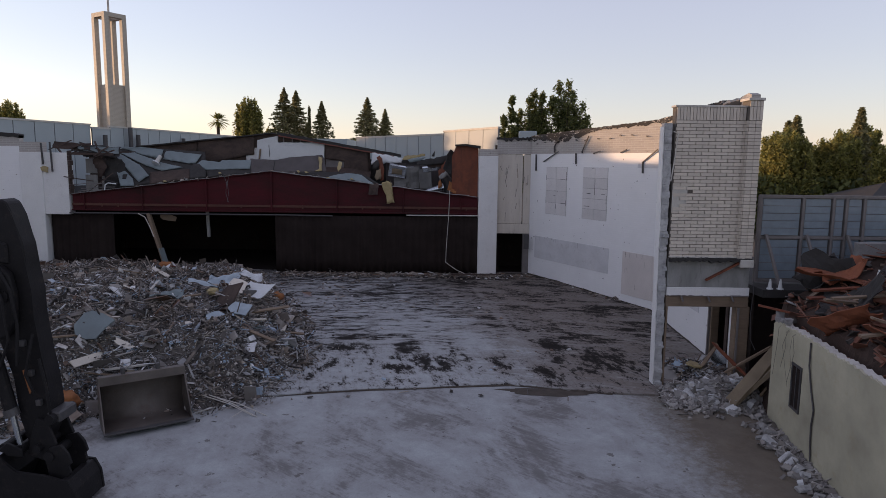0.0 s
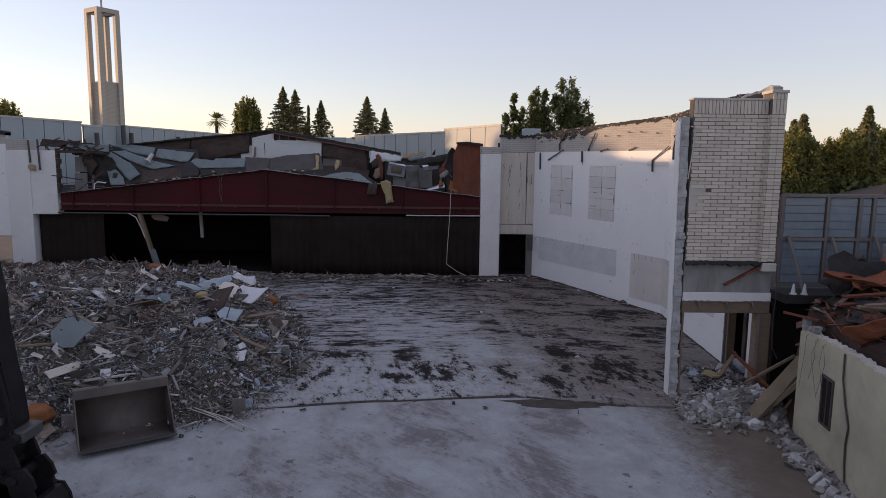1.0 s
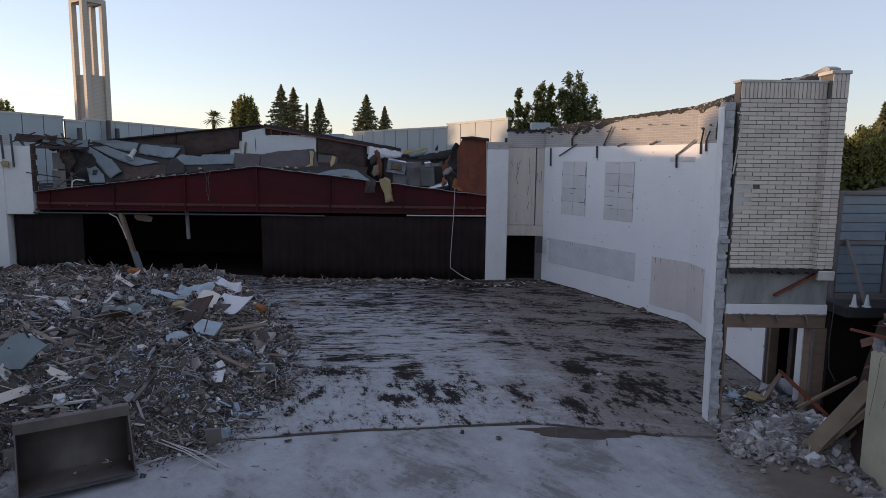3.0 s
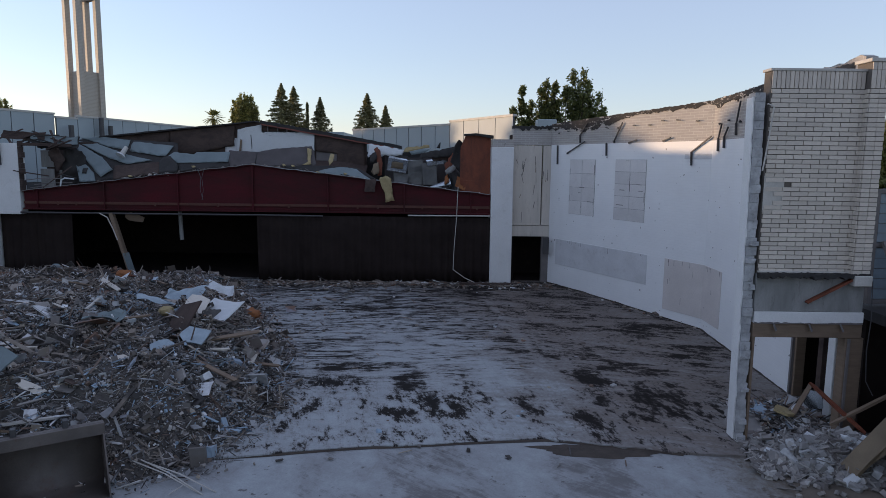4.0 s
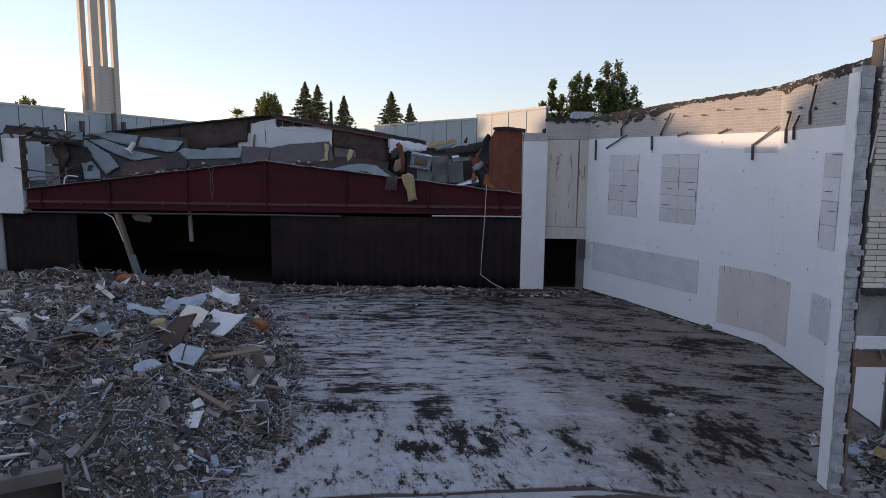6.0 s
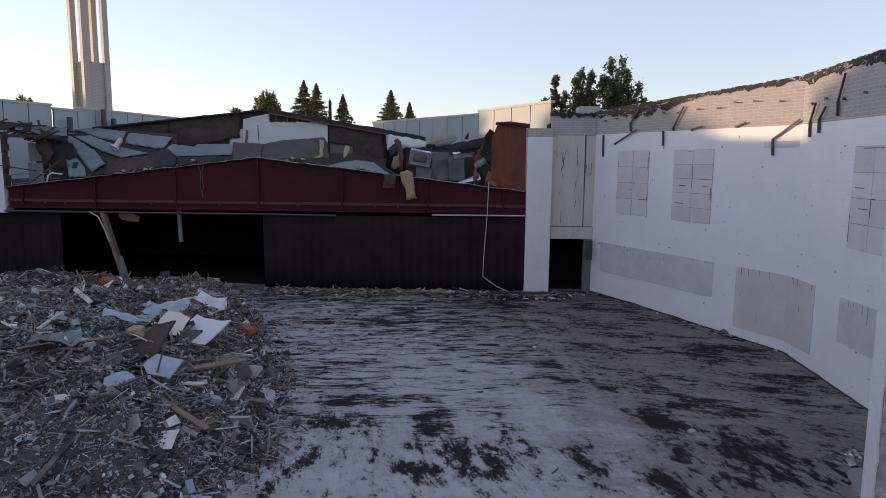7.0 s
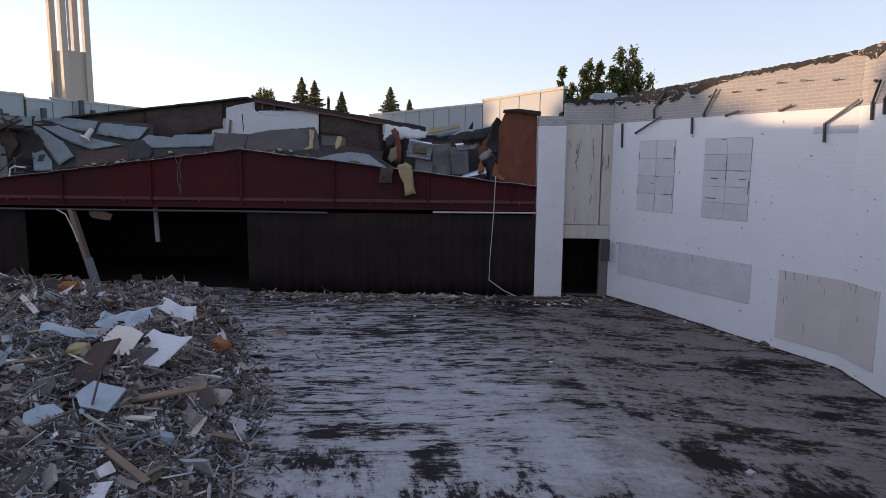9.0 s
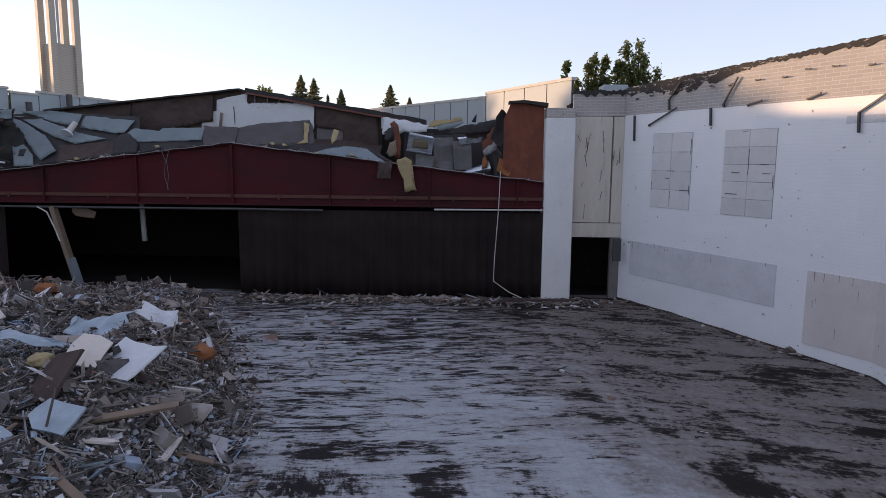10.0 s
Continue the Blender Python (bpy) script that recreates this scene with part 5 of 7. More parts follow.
def plank(x, y, length, w, rx, rz, lift, material, seed):
    rng = random.Random(seed)
    bm = bmesh.new()
    box(bm, -length / 2, length / 2, -w / 2, w / 2, -0.025, 0.025)
    bevelled(bm, 0.006)
    for v in bm.verts:
        if abs(v.co.x) > length * 0.45:
            v.co.x += rng.uniform(-0.07, 0.07)
    return big_piece("plank", bm, material, x, y, rx, rng.uniform(-9, 9), rz, lift, "splintered weathered plank lying on rubble", "plank", "planks on the heap")


plank(-6.3, 22.0, 1.9, 0.16, 12, 20, 0.22, M_TIMBER, 1)
plank(-5.5, 22.7, 1.3, 0.13, 8, -22, 0.12, M_TIMBER, 2)
plank(-5.6, 22.5, 0.9, 0.12, 6, -80, 0.16, M_CREAM, 3)
plank(-6.2, 20.6, 2.2, 0.12, 10, -35, 0.12, M_TIMBER, 4)
plank(-10.0, 17.9, 1.2, 0.22, 60, 75, 0.35, M_CREAM, 5)
plank(-9.4, 22.9, 1.4, 0.14, 5, 8, 0.2, M_TIMBER, 6)
rng = random.Random(50)
for k in range(46):
    x = rng.uniform(-17, -5.2)
    y = rng.uniform(16.5, 32)
    if inside_dist(x, y, PILE) < 0.3:
        continue
    plank(x, y, rng.uniform(0.5, 1.6), rng.uniform(0.06, 0.15), rng.gauss(0, 22), rng.uniform(0, 180), 0.1, rng.choice((M_TIMBER, M_TIMBER, M_CREAM, M_RUSTPLY, M_PALE)), 100 + k)
mats = (M_FELT, M_FELT, M_PLASTIC, M_BROWNPLY, M_CREAM, M_RUSTPLY, M_BROWNPLY)
names = {M_FELT: "grey", M_PLASTIC: "pale blue", M_BROWNPLY: "dark brown", M_CREAM: "cream", M_RUSTPLY: "rusty brown"}
for k in range(46):
    x, y = rng.uniform(-19, -5.0), rng.uniform(15.5, 35)
    if inside_dist(x, y, PILE) < 0.3:
        continue
    m = rng.choice(mats)
    big_piece("board_scrap", bm_board(rng.uniform(0.25, 0.75), rng.uniform(0.2, 0.5), 0.025, 300 + k, 0.35), m, x, y, rng.gauss(0, 28), rng.gauss(0, 20), rng.uniform(0, 360), 0.1, names[m] + " broken board scrap in the rubble heap", "board scrap", "board scraps on the heap")
# thin reeds beside the bucket
for dx, rz in ((0, -25), (0.12, -29), (0.3, -22)):
    bm = bmesh.new()
    tube(bm, [(-0.9, 0, 0), (0, 0, 0.05), (0.95, 0, -0.02)], 0.014, 5)
    ob = part("rod", bm, M_PALE)
    ob.matrix_world = pose(-5.9 + dx, 17.25, floor_z(17.2) + 0.14, 0, 8, rz)
    tagged(ob, "thin pale rod lying beside the heap", "rod", "thin rods")

# dirt along the step between the slabs
bm = bmesh.new()
prev = None
for i, (x, y) in enumerate(xs_edge):
    if x < -6 or x > 5.4:
        continue
    w = 0.03 + 0.09 * abs(noise.noise(Vector((x * 1.3, 2, 0)))) + 0.05 * abs(noise.noise(Vector((x * 7, 3, 0))))
    cur = [bm.verts.new((x, y + 0.01, floor_z(y) + 0.03)), bm.verts.new((x, y - w, floor_z(y) - 0.004))]
    if prev:
        bm.faces.new((prev[0], cur[0], cur[1], prev[1]))
    prev = cur
tagged(part("dirt_line", bm, M_SOIL), "brown dirt caught along the slab step", "dirt", kind="stuff")
bm = bmesh.new()
c0 = bm.verts.new((2.95, 18.95, floor_z(18.95) + 0.012))
ring = []
for k in range(40):
    a = 2 * math.pi * k / 40
    r = 1 + 0.35 * noise.noise(Vector((math.cos(a) * 2, math.sin(a) * 2, 6))) + 0.15 * noise.noise(Vector((math.cos(a) * 7, math.sin(a) * 7, 2)))
    x, y = 3.1 + 1.35 * r * math.cos(a), 18.85 + 0.32 * r * math.sin(a) - 0.12 * math.cos(a)
    ring.append(bm.verts.new((x, y, floor_z(y) - 0.006)))
for k in range(40):
    bm.faces.new((c0, ring[k], ring[(k + 1) % 40]))
tagged(part("dirt_patch", bm, M_SOIL), "damp brown dirt patch on the slab", "dirt", kind="stuff")

# crumbs on the hall floor
rng = random.Random(12)
spots = []
for k in range(1500):
    r = rng.random() ** 1.25
    if r < 0.42:
        x, y = rng.uniform(-9.5, 5), 36.6 - abs(rng.gauss(0, 0.5))
    elif r < 0.47:
        t = rng.random()
        x, y = A[0] + (B[0] - A[0]) * t - abs(rng.gauss(0, 0.35)), A[1] + (B[1] - A[1]) * t - abs(rng.gauss(0, 0.3)) * 0.4
    elif r < 0.55:
        x, y = rng.uniform(-5, 5), rng.uniform(18, 36)
    elif r < 0.82:
        x, y = rng.uniform(-8, 1), 36.7 - abs(rng.gauss(0, 0.3))
    else:
        x, y = rng.uniform(-9.5, -5) + rng.uniform(0, 1.6), rng.uniform(20, 36)
    spots.append((x, y, floor_z(y) + 0.03))
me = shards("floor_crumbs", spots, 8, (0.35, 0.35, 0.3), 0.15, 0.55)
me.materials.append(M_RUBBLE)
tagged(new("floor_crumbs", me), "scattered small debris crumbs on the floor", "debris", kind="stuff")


# broken masonry at the stub's foot
def foot_z(x, y):
    a = math.exp(-((x - 7.9) / 0.95) ** 2 - ((y - 18.5) / 0.65) ** 2) * 0.38 + math.exp(-((x - 9.2) / 0.9) ** 2 - ((y - 18.6) / 1.2) ** 2) * 0.45 + math.exp(-((x - 8.2) / 1.4) ** 2 - ((y - 20.6) / 0.9) ** 2) * 0.35
    n = noise.noise(Vector((x * 1.6, y * 1.6, 3))) * 0.3 + noise.noise(Vector((x * 5, y * 5, 1))) * 0.12
    return floor_z(y) - 0.09 + a * (1 + n)


tagged(mound_mesh("masonry_mound", 5.2, 11, 16.2, 22.1, 0.13, foot_z, M_BROKEN), "heap of grey masonry dust and crumbs", "rubble", kind="stuff")
rng = random.Random(31)
spots = []
for k in range(2200):
    x, y = max(6.6, rng.gauss(7.85, 0.62)) + rng.uniform(-0.15, 0.15), rng.gauss(18.5, 0.45)
    if x > 8.8 and y < 17.2:
        continue
    spots.append((x, y, max(foot_z(x, y), floor_z(y)) + 0.03))
for k in range(350):
    t = rng.random()
    x = YA[0] + (YB[0] - YA[0]) * t * 0.35 - abs(rng.gauss(0.1, 0.25))
    y = YA[1] + (YB[1] - YA[1]) * t * 0.35
    spots.append((x, y, floor_z(y) + 0.03))
me = shards("masonry_bits", spots, 5, (0.08, 0.2, 0.72), 0.5, 0.8)
me.materials.append(M_BROKEN)
tagged(new("masonry_bits", me), "small broken block and brick bits", "rubble", kind="stuff")
rng = random.Random(32)
spots = [(rng.uniform(7.5, 9.2), rng.uniform(19.6, 21.9), 0) for k in range(700)]
spots = [(x, y, max(foot_z(x, y), floor_z(y)) + 0.04) for x, y, _ in spots]
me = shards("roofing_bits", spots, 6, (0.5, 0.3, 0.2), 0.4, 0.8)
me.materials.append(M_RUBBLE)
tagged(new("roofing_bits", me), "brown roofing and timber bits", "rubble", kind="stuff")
for k in range(60):
    x, y = max(6.7, rng.gauss(7.85, 0.55)), rng.gauss(18.3, 0.36)
    if k > 45:
        t = (k - 45) / 15
        x, y = 8.75 - 0.55 * t - rng.uniform(0.1, 0.5), 16.9 - 4.2 * t
    s = rng.uniform(0.06, 0.15)
    bm = boxes((-s * 1.3, s * 1.3, -s * 0.7, s * 0.7, -s * 0.6, s * 0.6))
    bevelled(bm, 0.02)
    for v in bm.verts:
        v.co += Vector((rng.gauss(0, 0.016), rng.gauss(0, 0.016), rng.gauss(0, 0.016)))
    ob = part("block_chunk", bm, rng.choice((M_CONC, M_CONC, M_COLUMN, M_SHEET)))
    ob.matrix_world = pose(x, y, max(foot_z(x, y), floor_z(y)) + s * 0.45, rng.gauss(0, 18), rng.gauss(0, 18), rng.uniform(0, 180))
    tagged(ob, "broken grey masonry block lying at the wall's foot", "masonry block", "broken masonry blocks")
for (x, y, z, rx, ry, rz, w, h, m) in ((9.25, 18.3, 0.35, -12, -42, 8, 2.0, 0.5, M_CREAM), (9.45, 17.9, 0.15, -60, -30, 20, 1.2, 0.6, M_TIMBER), (8.6, 20.4, 0.25, 10, -30, 40, 1.3, 0.12, M_TIMBER), (9.2, 19.0, 0.6, 5, -38, -20, 1.7, 0.12, M_TIMBER), (9.0, 20.6, 0.2, 60, 10, 15, 0.6, 0.5, M_SILVER), (8.1, 20.2, 0.05, 12, 8, 60, 0.8, 0.5, M_YELLOW), (8.8, 19.3, 0.5, 10, 30, -60, 1.6, 0.1, M_RUSTPLY)):
    bm = bm_board(w, h, 0.06, int(x * 10), 0.15)
    ob = part("leaning_board", bm, m)
    ob.matrix_world = pose(x, y, z, rx, ry, rz)
    tagged(ob, "broken board leaning among rubble at the wall's end", "board", "leaning boards")


for a, b, w, roll in (((8.2, 17.75, -0.3), (9.25, 17.45, 1.35), 0.42, 0.5), ((8.45, 17.9, -0.3), (9.2, 17.3, 1.0), 0.5, 0.15), ((8.75, 18.2, -0.2), (9.6, 17.6, 1.55), 0.3, 0.9)):
    bm = bmesh.new()
    beam_between(bm, a, b, w, 0.1, roll)
    bmesh.ops.subdivide_edges(bm, edges=list(bm.edges), cuts=3, use_grid_fill=True)
    for v in bm.verts:
        v.co += Vector(noise.noise_vector(v.co * 3.0)) * 0.03
    tagged(part("leaning_board", bevelled(bm, 0.004), M_BUFF), "torn buff board panel leaning at the low wall's end", "board", "leaning boards")

# collapsed roof behind the low wall
def roof_z(x, y):
    a = 2.35 + 1.5 * math.exp(-((x - 13) / 2.6) ** 2 - ((y - 16.6) / 3.5) ** 2) + 0.1 * (x - 9)
    n = noise.noise(Vector((x * 0.8, y * 0.8, 13))) * 0.6 + noise.noise(Vector((x * 2.5, y * 2.5, 2))) * 0.3
    e = min(1.0, max(0.0, (x - 8.8 + (17 - y) * 0.115) / 0.6)) * min(1.0, max(0.0, (18.9 - y) / 0.9))
    return (a + n * 0.55) * e - (1 - e) * 1.5


tagged(mound_mesh("collapsed_roofing", 7.4, 18, 3, 19, 0.22, roof_z, M_ROOFRUB_BASE, lambda y: -1.0), "heap of collapsed brown roofing behind a low wall", "rubble", kind="stuff")
spots = []
rng = random.Random(41)
while len(spots) < 1900:
    x, y = rng.uniform(8.2, 17), rng.uniform(5, 19)
    z = roof_z(x, y)
    if z > 1.5:
        spots.append((x, y, z + 0.05))
me = shards("roofing_splinters", spots, 14, (0.5, 0.35, 0.15), 0.5)
me.materials.append(M_ROOFRUB)
tagged(new("roofing_splinters", me), "red-brown splintered roofing bits", "rubble", kind="stuff")
for k in range(64):
    x, y = rng.uniform(9.3, 16), rng.uniform(8.5, 18.3)
    if y > 16.8:
        x = max(x, 10.6)
    m = rng.choice((M_RUSTSHEET, M_RUSTSHEET, M_TAR, M_BROWNPLY, M_RUSTSHEET, M_TAR))
    ob = part("roofing_sheet", torn_sheet(rng.uniform(0.7, 2.2), rng.uniform(0.5, 1.4), 9, 6, 0.14, rng.uniform(0.05, 0.4), 500 + k, 0.025, 0.2), m)
    ob.matrix_world = pose(x, y, max(roof_z(x, y), 2.0) + 0.18, rng.gauss(25, 32), rng.gauss(-10, 30), rng.uniform(-180, 180))
    tagged(ob, {M_RUSTSHEET: "red-brown bent roofing sheet", M_TAR: "black bent roofing felt", M_BROWNPLY: "dark brown bent board"}[m] + " on the collapsed roof", "roofing sheet", "collapsed roof sheets")
for x, y, z, rx, ry, rz in ((11.2, 15.6, 3.5, 40, 10, 30), (12.0, 14.2, 3.6, 60, -20, 110), (11.6, 17.0, 3.3, 20, 35, 60)):
    ob = part("flashing_strip", torn_sheet(1.1, 0.28, 10, 4, 0.12, 0.3, int(x * 10), 0.012, 0.1), M_SILVER)
    ob.matrix_world = pose(x, y, z, rx, ry, rz)
    tagged(ob, "bent silvery flashing strip on the collapsed roof", "flashing", "bent flashing strips")
for k in range(9):
    x, y = rng.uniform(8.9, 11), rng.uniform(11, 17)
    bm = bmesh.new()
    L = rng.uniform(0.9, 2.2)
    box(bm, -L / 2, L / 2, -0.06, 0.06, -0.025, 0.025)
    ob = part("lath", bm, rng.choice((M_RUSTPLY, M_TIMBER)))
    ob.matrix_world = pose(x, y, max(roof_z(x, y), 2.3) + 0.25, rng.gauss(0, 10), rng.gauss(0, 12), rng.gauss(10, 30))
    tagged(ob, "red-brown broken lath on the collapsed roof", "lath", "broken laths")
ob = part("insulation_batt", torn_sheet(0.5, 0.9, 5, 8, 0.06, 0.05, 71, 0.1), M_YELLOW)
ob.matrix_world = pose(11.7, 18.2, 2.75, 70, 5, 10)
tagged(ob, "yellow insulation batt hanging from the ledge", "insulation")

# ---------------------------------------------------------------- loader bucket and excavator arm
bk = empty("loader_bucket", pose(-7.83, 16.5, floor_z(16.2) + 0.06, -3, 0, 33) @ Matrix.Diagonal((1.0, 1.0, 1.05, 1)))
W = 1.02
prof = [(-0.75, 0.0), (0.05, 0.0), (0.3, 0.12), (0.42, 0.4), (0.4, 0.75), (0.22, 1.12), (0.1, 1.14)]
inner = [(-0.75, 0.03), (0.04, 0.035), (0.27, 0.14), (0.385, 0.41), (0.365, 0.74), (0.19, 1.09), (0.1, 1.1)]


def rounded(pts, n=5):
    """Points along a smooth curve through pts."""
    out = []
    for k in range(len(pts) - 1):
        p0, p1, p2, p3 = [Vector(pts[min(max(i, 0), len(pts) - 1)]) for i in (k - 1, k, k + 1, k + 2)]
        for j in range(n):
            t = j / n
            out.append(tuple(0.5 * (2 * p1 + (p2 - p0) * t + (2 * p0 - 5 * p1 + 4 * p2 - p3) * t * t + (3 * p1 - p0 - 3 * p2 + p3) * t ** 3)))
    return out + [tuple(pts[-1])]


prof, inner = rounded(prof), rounded(inner)


def swept(points_out, points_in, half):
    bm = bmesh.new()
    a = [[bm.verts.new((s * half, y, z)) for y, z in points_out] for s in (-1, 1)]
    b = [[bm.verts.new((s * half, y, z)) for y, z in points_in] for s in (-1, 1)]
    n = len(points_out)
    for k in range(n - 1):
        bm.faces.new((a[0][k], a[0][k + 1], a[1][k + 1], a[1][k]))
        bm.faces.new((b[0][k], b[1][k], b[1][k + 1], b[0][k + 1]))
        for i in (0, 1):
            bm.faces.new((a[i][k], b[i][k], b[i][k + 1], a[i][k + 1]))
    for f in bm.faces:
        f.smooth = len(f.verts) == 4 and abs(f.calc_area()) > 0.06
    bm.faces.new((a[0][0], a[1][0], b[1][0], b[0][0]))
    bm.faces.new((a[0][-1], b[0][-1], b[1][-1], a[1][-1]))
    return bm


part("shell", swept(prof, inner, W), M_BUCKET, bk)
for s in (-1, 1):
    bm = bmesh.new()
    v0 = [bm.verts.new((s * W, y, z)) for y, z in prof]
    v1 = [bm.verts.new((s * (W + 0.03), y, z)) for y, z in prof]
    bm.faces.new(v0)
    bm.faces.new(v1[::-1])
    for k in range(len(prof)):
        q = (k + 1) % len(prof)
        bm.faces.new((v0[k], v0[q], v1[q], v1[k]))
    part("side_plate", bm, M_BUCKET, bk)
part("cutting_edge", bevelled(boxes((-W - 0.04, W + 0.04, -0.86, -0.7, -0.005, 0.035)), 0.008), M_STEEL, bk, "worn steel cutting edge")
part("top_lip", bevelled(boxes((-W - 0.04, W + 0.04, 0.0, 0.07, 0.98, 1.2), (-W - 0.04, W + 0.04, 0.072, 0.22, 1.12, 1.2)), 0.008), M_BUCKET, bk)
for x in (-0.5, 0.35):
    part("hinge_lug", bevelled(boxes((x, x + 0.1, 0.1, 0.28, 1.16, 1.34)), 0.01), M_STEEL, bk)
tagged(bk, "worn steel loader bucket resting against the rubble heap", "loader bucket")

ex = empty("excavator")


def plate(pts, y0, y1):
    bm = bmesh.new()
    a, b = [bm.verts.new((x, y0, z)) for x, z in pts], [bm.verts.new((x, y1, z)) for x, z in pts]
    bm.faces.new(a)
    bm.faces.new(b[::-1])
    for k in range(len(pts)):
        q = (k + 1) % len(pts)
        bm.faces.new((a[k], a[q], b[q], b[k]))
    return bm


part("stick", bevelled(plate([(-8.57, 5.56), (-8.46, 5.61), (-8.32, 5.54), (-8.23, 5.29), (-8.07, 4.73), (-8.04, 4.28), (-7.97, 3.83), (-7.96, 3.31), (-7.87, 2.55), (-7.79, 2.09), (-7.74, 1.49), (-7.77, 1.07), (-7.97, 0.64), (-8.25, 0.7), (-8.37, 1.24), (-8.44, 2.08), (-8.57, 2.66), (-8.89, 3.42), (-8.94, 4.87)], 12.4, 12.85), 0.03), M_MACHINE, ex, "black excavator stick")
part("hose_guard", bevelled(plate([(-8.68, 4.36), (-8.44, 4.34), (-8.27, 4.19), (-8.19, 3.76), (-8.22, 3.25), (-8.38, 2.95), (-8.6, 2.87), (-8.85, 3.17)], 12.2, 12.39), 0.05, 2), M_MACHINE, ex, "bulging black rubber guard")
bm = bmesh.new()
tube(bm, [(-8.74, 12.25, 2.75), (-8.66, 12.25, 2.5), (-8.43, 12.25, 1.42), (-8.41, 12.25, 1.36)], [0.1, 0.125, 0.125, 0.1], 14)
cyl = part("hydraulic_cylinder", bm, M_MACHINE, ex, "black hydraulic cylinder")
bm = bmesh.new()
tube(bm, [(-8.42, 12.25, 1.4), (-8.3, 12.25, 0.68)], 0.055, 10)
part("piston_rod", bm, M_SILVER, cyl, "bright piston rod")
bm = bmesh.new()
tube(bm, [(-8.46, 12.25, 1.5), (-8.41, 12.25, 1.36)], 0.14, 14)
part("gland", bm, M_STEEL, cyl)
for pts in ([(-8.45, 12.2, 4.3), (-8.2, 12.12, 3.9), (-8.12, 12.14, 3.2), (-8.2, 12.16, 2.4)], [(-8.6, 12.2, 4.2), (-8.35, 12.1, 3.7), (-8.3, 12.12, 2.9), (-8.55, 12.16, 2.3)], [(-7.95, 12.3, 3.0), (-8.0, 12.22, 2.6), (-8.1, 12.24, 2.2), (-8.0, 12.3, 1.8)], [(-7.86, 12.3, 2.5), (-7.74, 12.28, 1.9), (-7.7, 12.3, 1.3)]):
    bm = bmesh.new()
    tube(bm, pts, 0.03, 8)
    part("hose", bm, M_MACHINE, ex)
part("marker", bevelled(plate([(-8.24, 2.24), (-8.19, 2.26), (-8.09, 1.82), (-8.13, 1.76)], 12.36, 12.395), 0.005), M_RUSTFOAM, ex, "orange reflector strip")
part("marker", bevelled(boxes((-8.62, -8.54, 12.1, 12.125, 2.36, 2.5)), 0.005), M_YELLOW, ex, "ochre warning plate")
part("pin_bracket", bevelled(boxes((-7.78, -7.52, 12.3, 12.9, 1.2, 1.42)), 0.03), M_STEEL, ex, "worn pin bracket")
for y0 in (12.28, 12.88):
    part("tilt_link", bevelled(plate([(-7.98, 1.3), (-7.78, 1.22), (-7.62, 0.75), (-7.86, 0.4), (-8.2, 0.55), (-8.12, 0.9)], y0, y0 + 0.07), 0.012), M_MACHINE, ex)
    part("bucket_ear", bevelled(plate([(-7.72, 0.72), (-7.5, 0.78), (-7.36, 0.6), (-7.3, 0.4), (-7.38, 0.34), (-7.32, 0.2), (-7.42, 0.1), (-7.55, -0.1), (-7.75, 0.1), (-7.82, 0.45)], y0 - 0.08, y0 - 0.01), 0.012), M_MACHINE, ex, "toothed bucket ear")
    part("push_link", bevelled(plate([(-8.66, 0.72), (-8.5, 0.84), (-8.2, 0.72), (-8.2, 0.56), (-8.5, 0.58)], y0 - 0.16, y0 - 0.09), 0.012), M_MACHINE, ex)
for x, z, r in ((-8.3, 0.68, 0.1), (-7.66, 1.3, 0.1), (-7.72, 0.55, 0.1), (-8.6, 0.72, 0.09), (-8.4, 3.75, 0.12), (-7.95, 0.7, 0.08)):
    bm = bmesh.new()
    tube(bm, [(x, 12.16, z), (x, 12.96, z)], r, 14)
    part("pin", bm, M_MACHINE, ex, "worn steel pin")
for y0, y1 in ((12.0, 12.06), (13.0, 13.06)):
    part("bucket_side", bevelled(plate([(-8.66, 0.72), (-8.5, 0.5), (-8.3, 0.3), (-7.75, 0.25), (-7.45, 0.14), (-7.28, 0.14), (-7.16, -0.1), (-7.12, -0.5), (-7.3, -0.58), (-8.8, -0.58), (-8.9, -0.3)], y0, y1), 0.012), M_MACHINE, ex)
part("bucket_back", bevelled(plate([(-8.66, 0.6), (-8.5, 0.4), (-8.4, 0.2), (-8.6, -0.2), (-8.62, -0.56), (-8.8, -0.56), (-8.9, -0.28)], 12.061, 12.999), 0.01), M_MACHINE, ex)
part("bucket_front", bevelled(plate([(-7.45, 0.12), (-7.3, 0.12), (-7.18, -0.1), (-7.14, -0.5), (-7.26, -0.5), (-7.3, -0.1)], 12.061, 12.999), 0.01), M_MACHINE, ex, "curved worn bucket shell")
for y in (12.1, 12.4, 12.7):
    part("tooth", bevelled(plate([(-8.86, -0.3), (-8.66, -0.4), (-8.72, -0.62), (-8.84, -0.66)], y, y + 0.13), 0.012), M_STEEL, ex, "worn bucket tooth")
for k in range(4):
    x, z = -8.3 + 0.12 * k, 3.4 - 0.6 * k
    part("bracket", bevelled(boxes((x - 0.05, x + 0.05, 12.3, 12.399, z - 0.06, z + 0.06)), 0.008), M_STEEL, ex)
part("boom", bevelled(plate([(-8.35, 4.75), (-8.35, 4.35), (-9.8, 4.6), (-12.0, 3.2), (-13.2, 0.9), (-13.7, 1.0), (-12.6, 3.6), (-10.0, 5.15)], 12.35, 12.65), 0.03), M_MACHINE, ex)
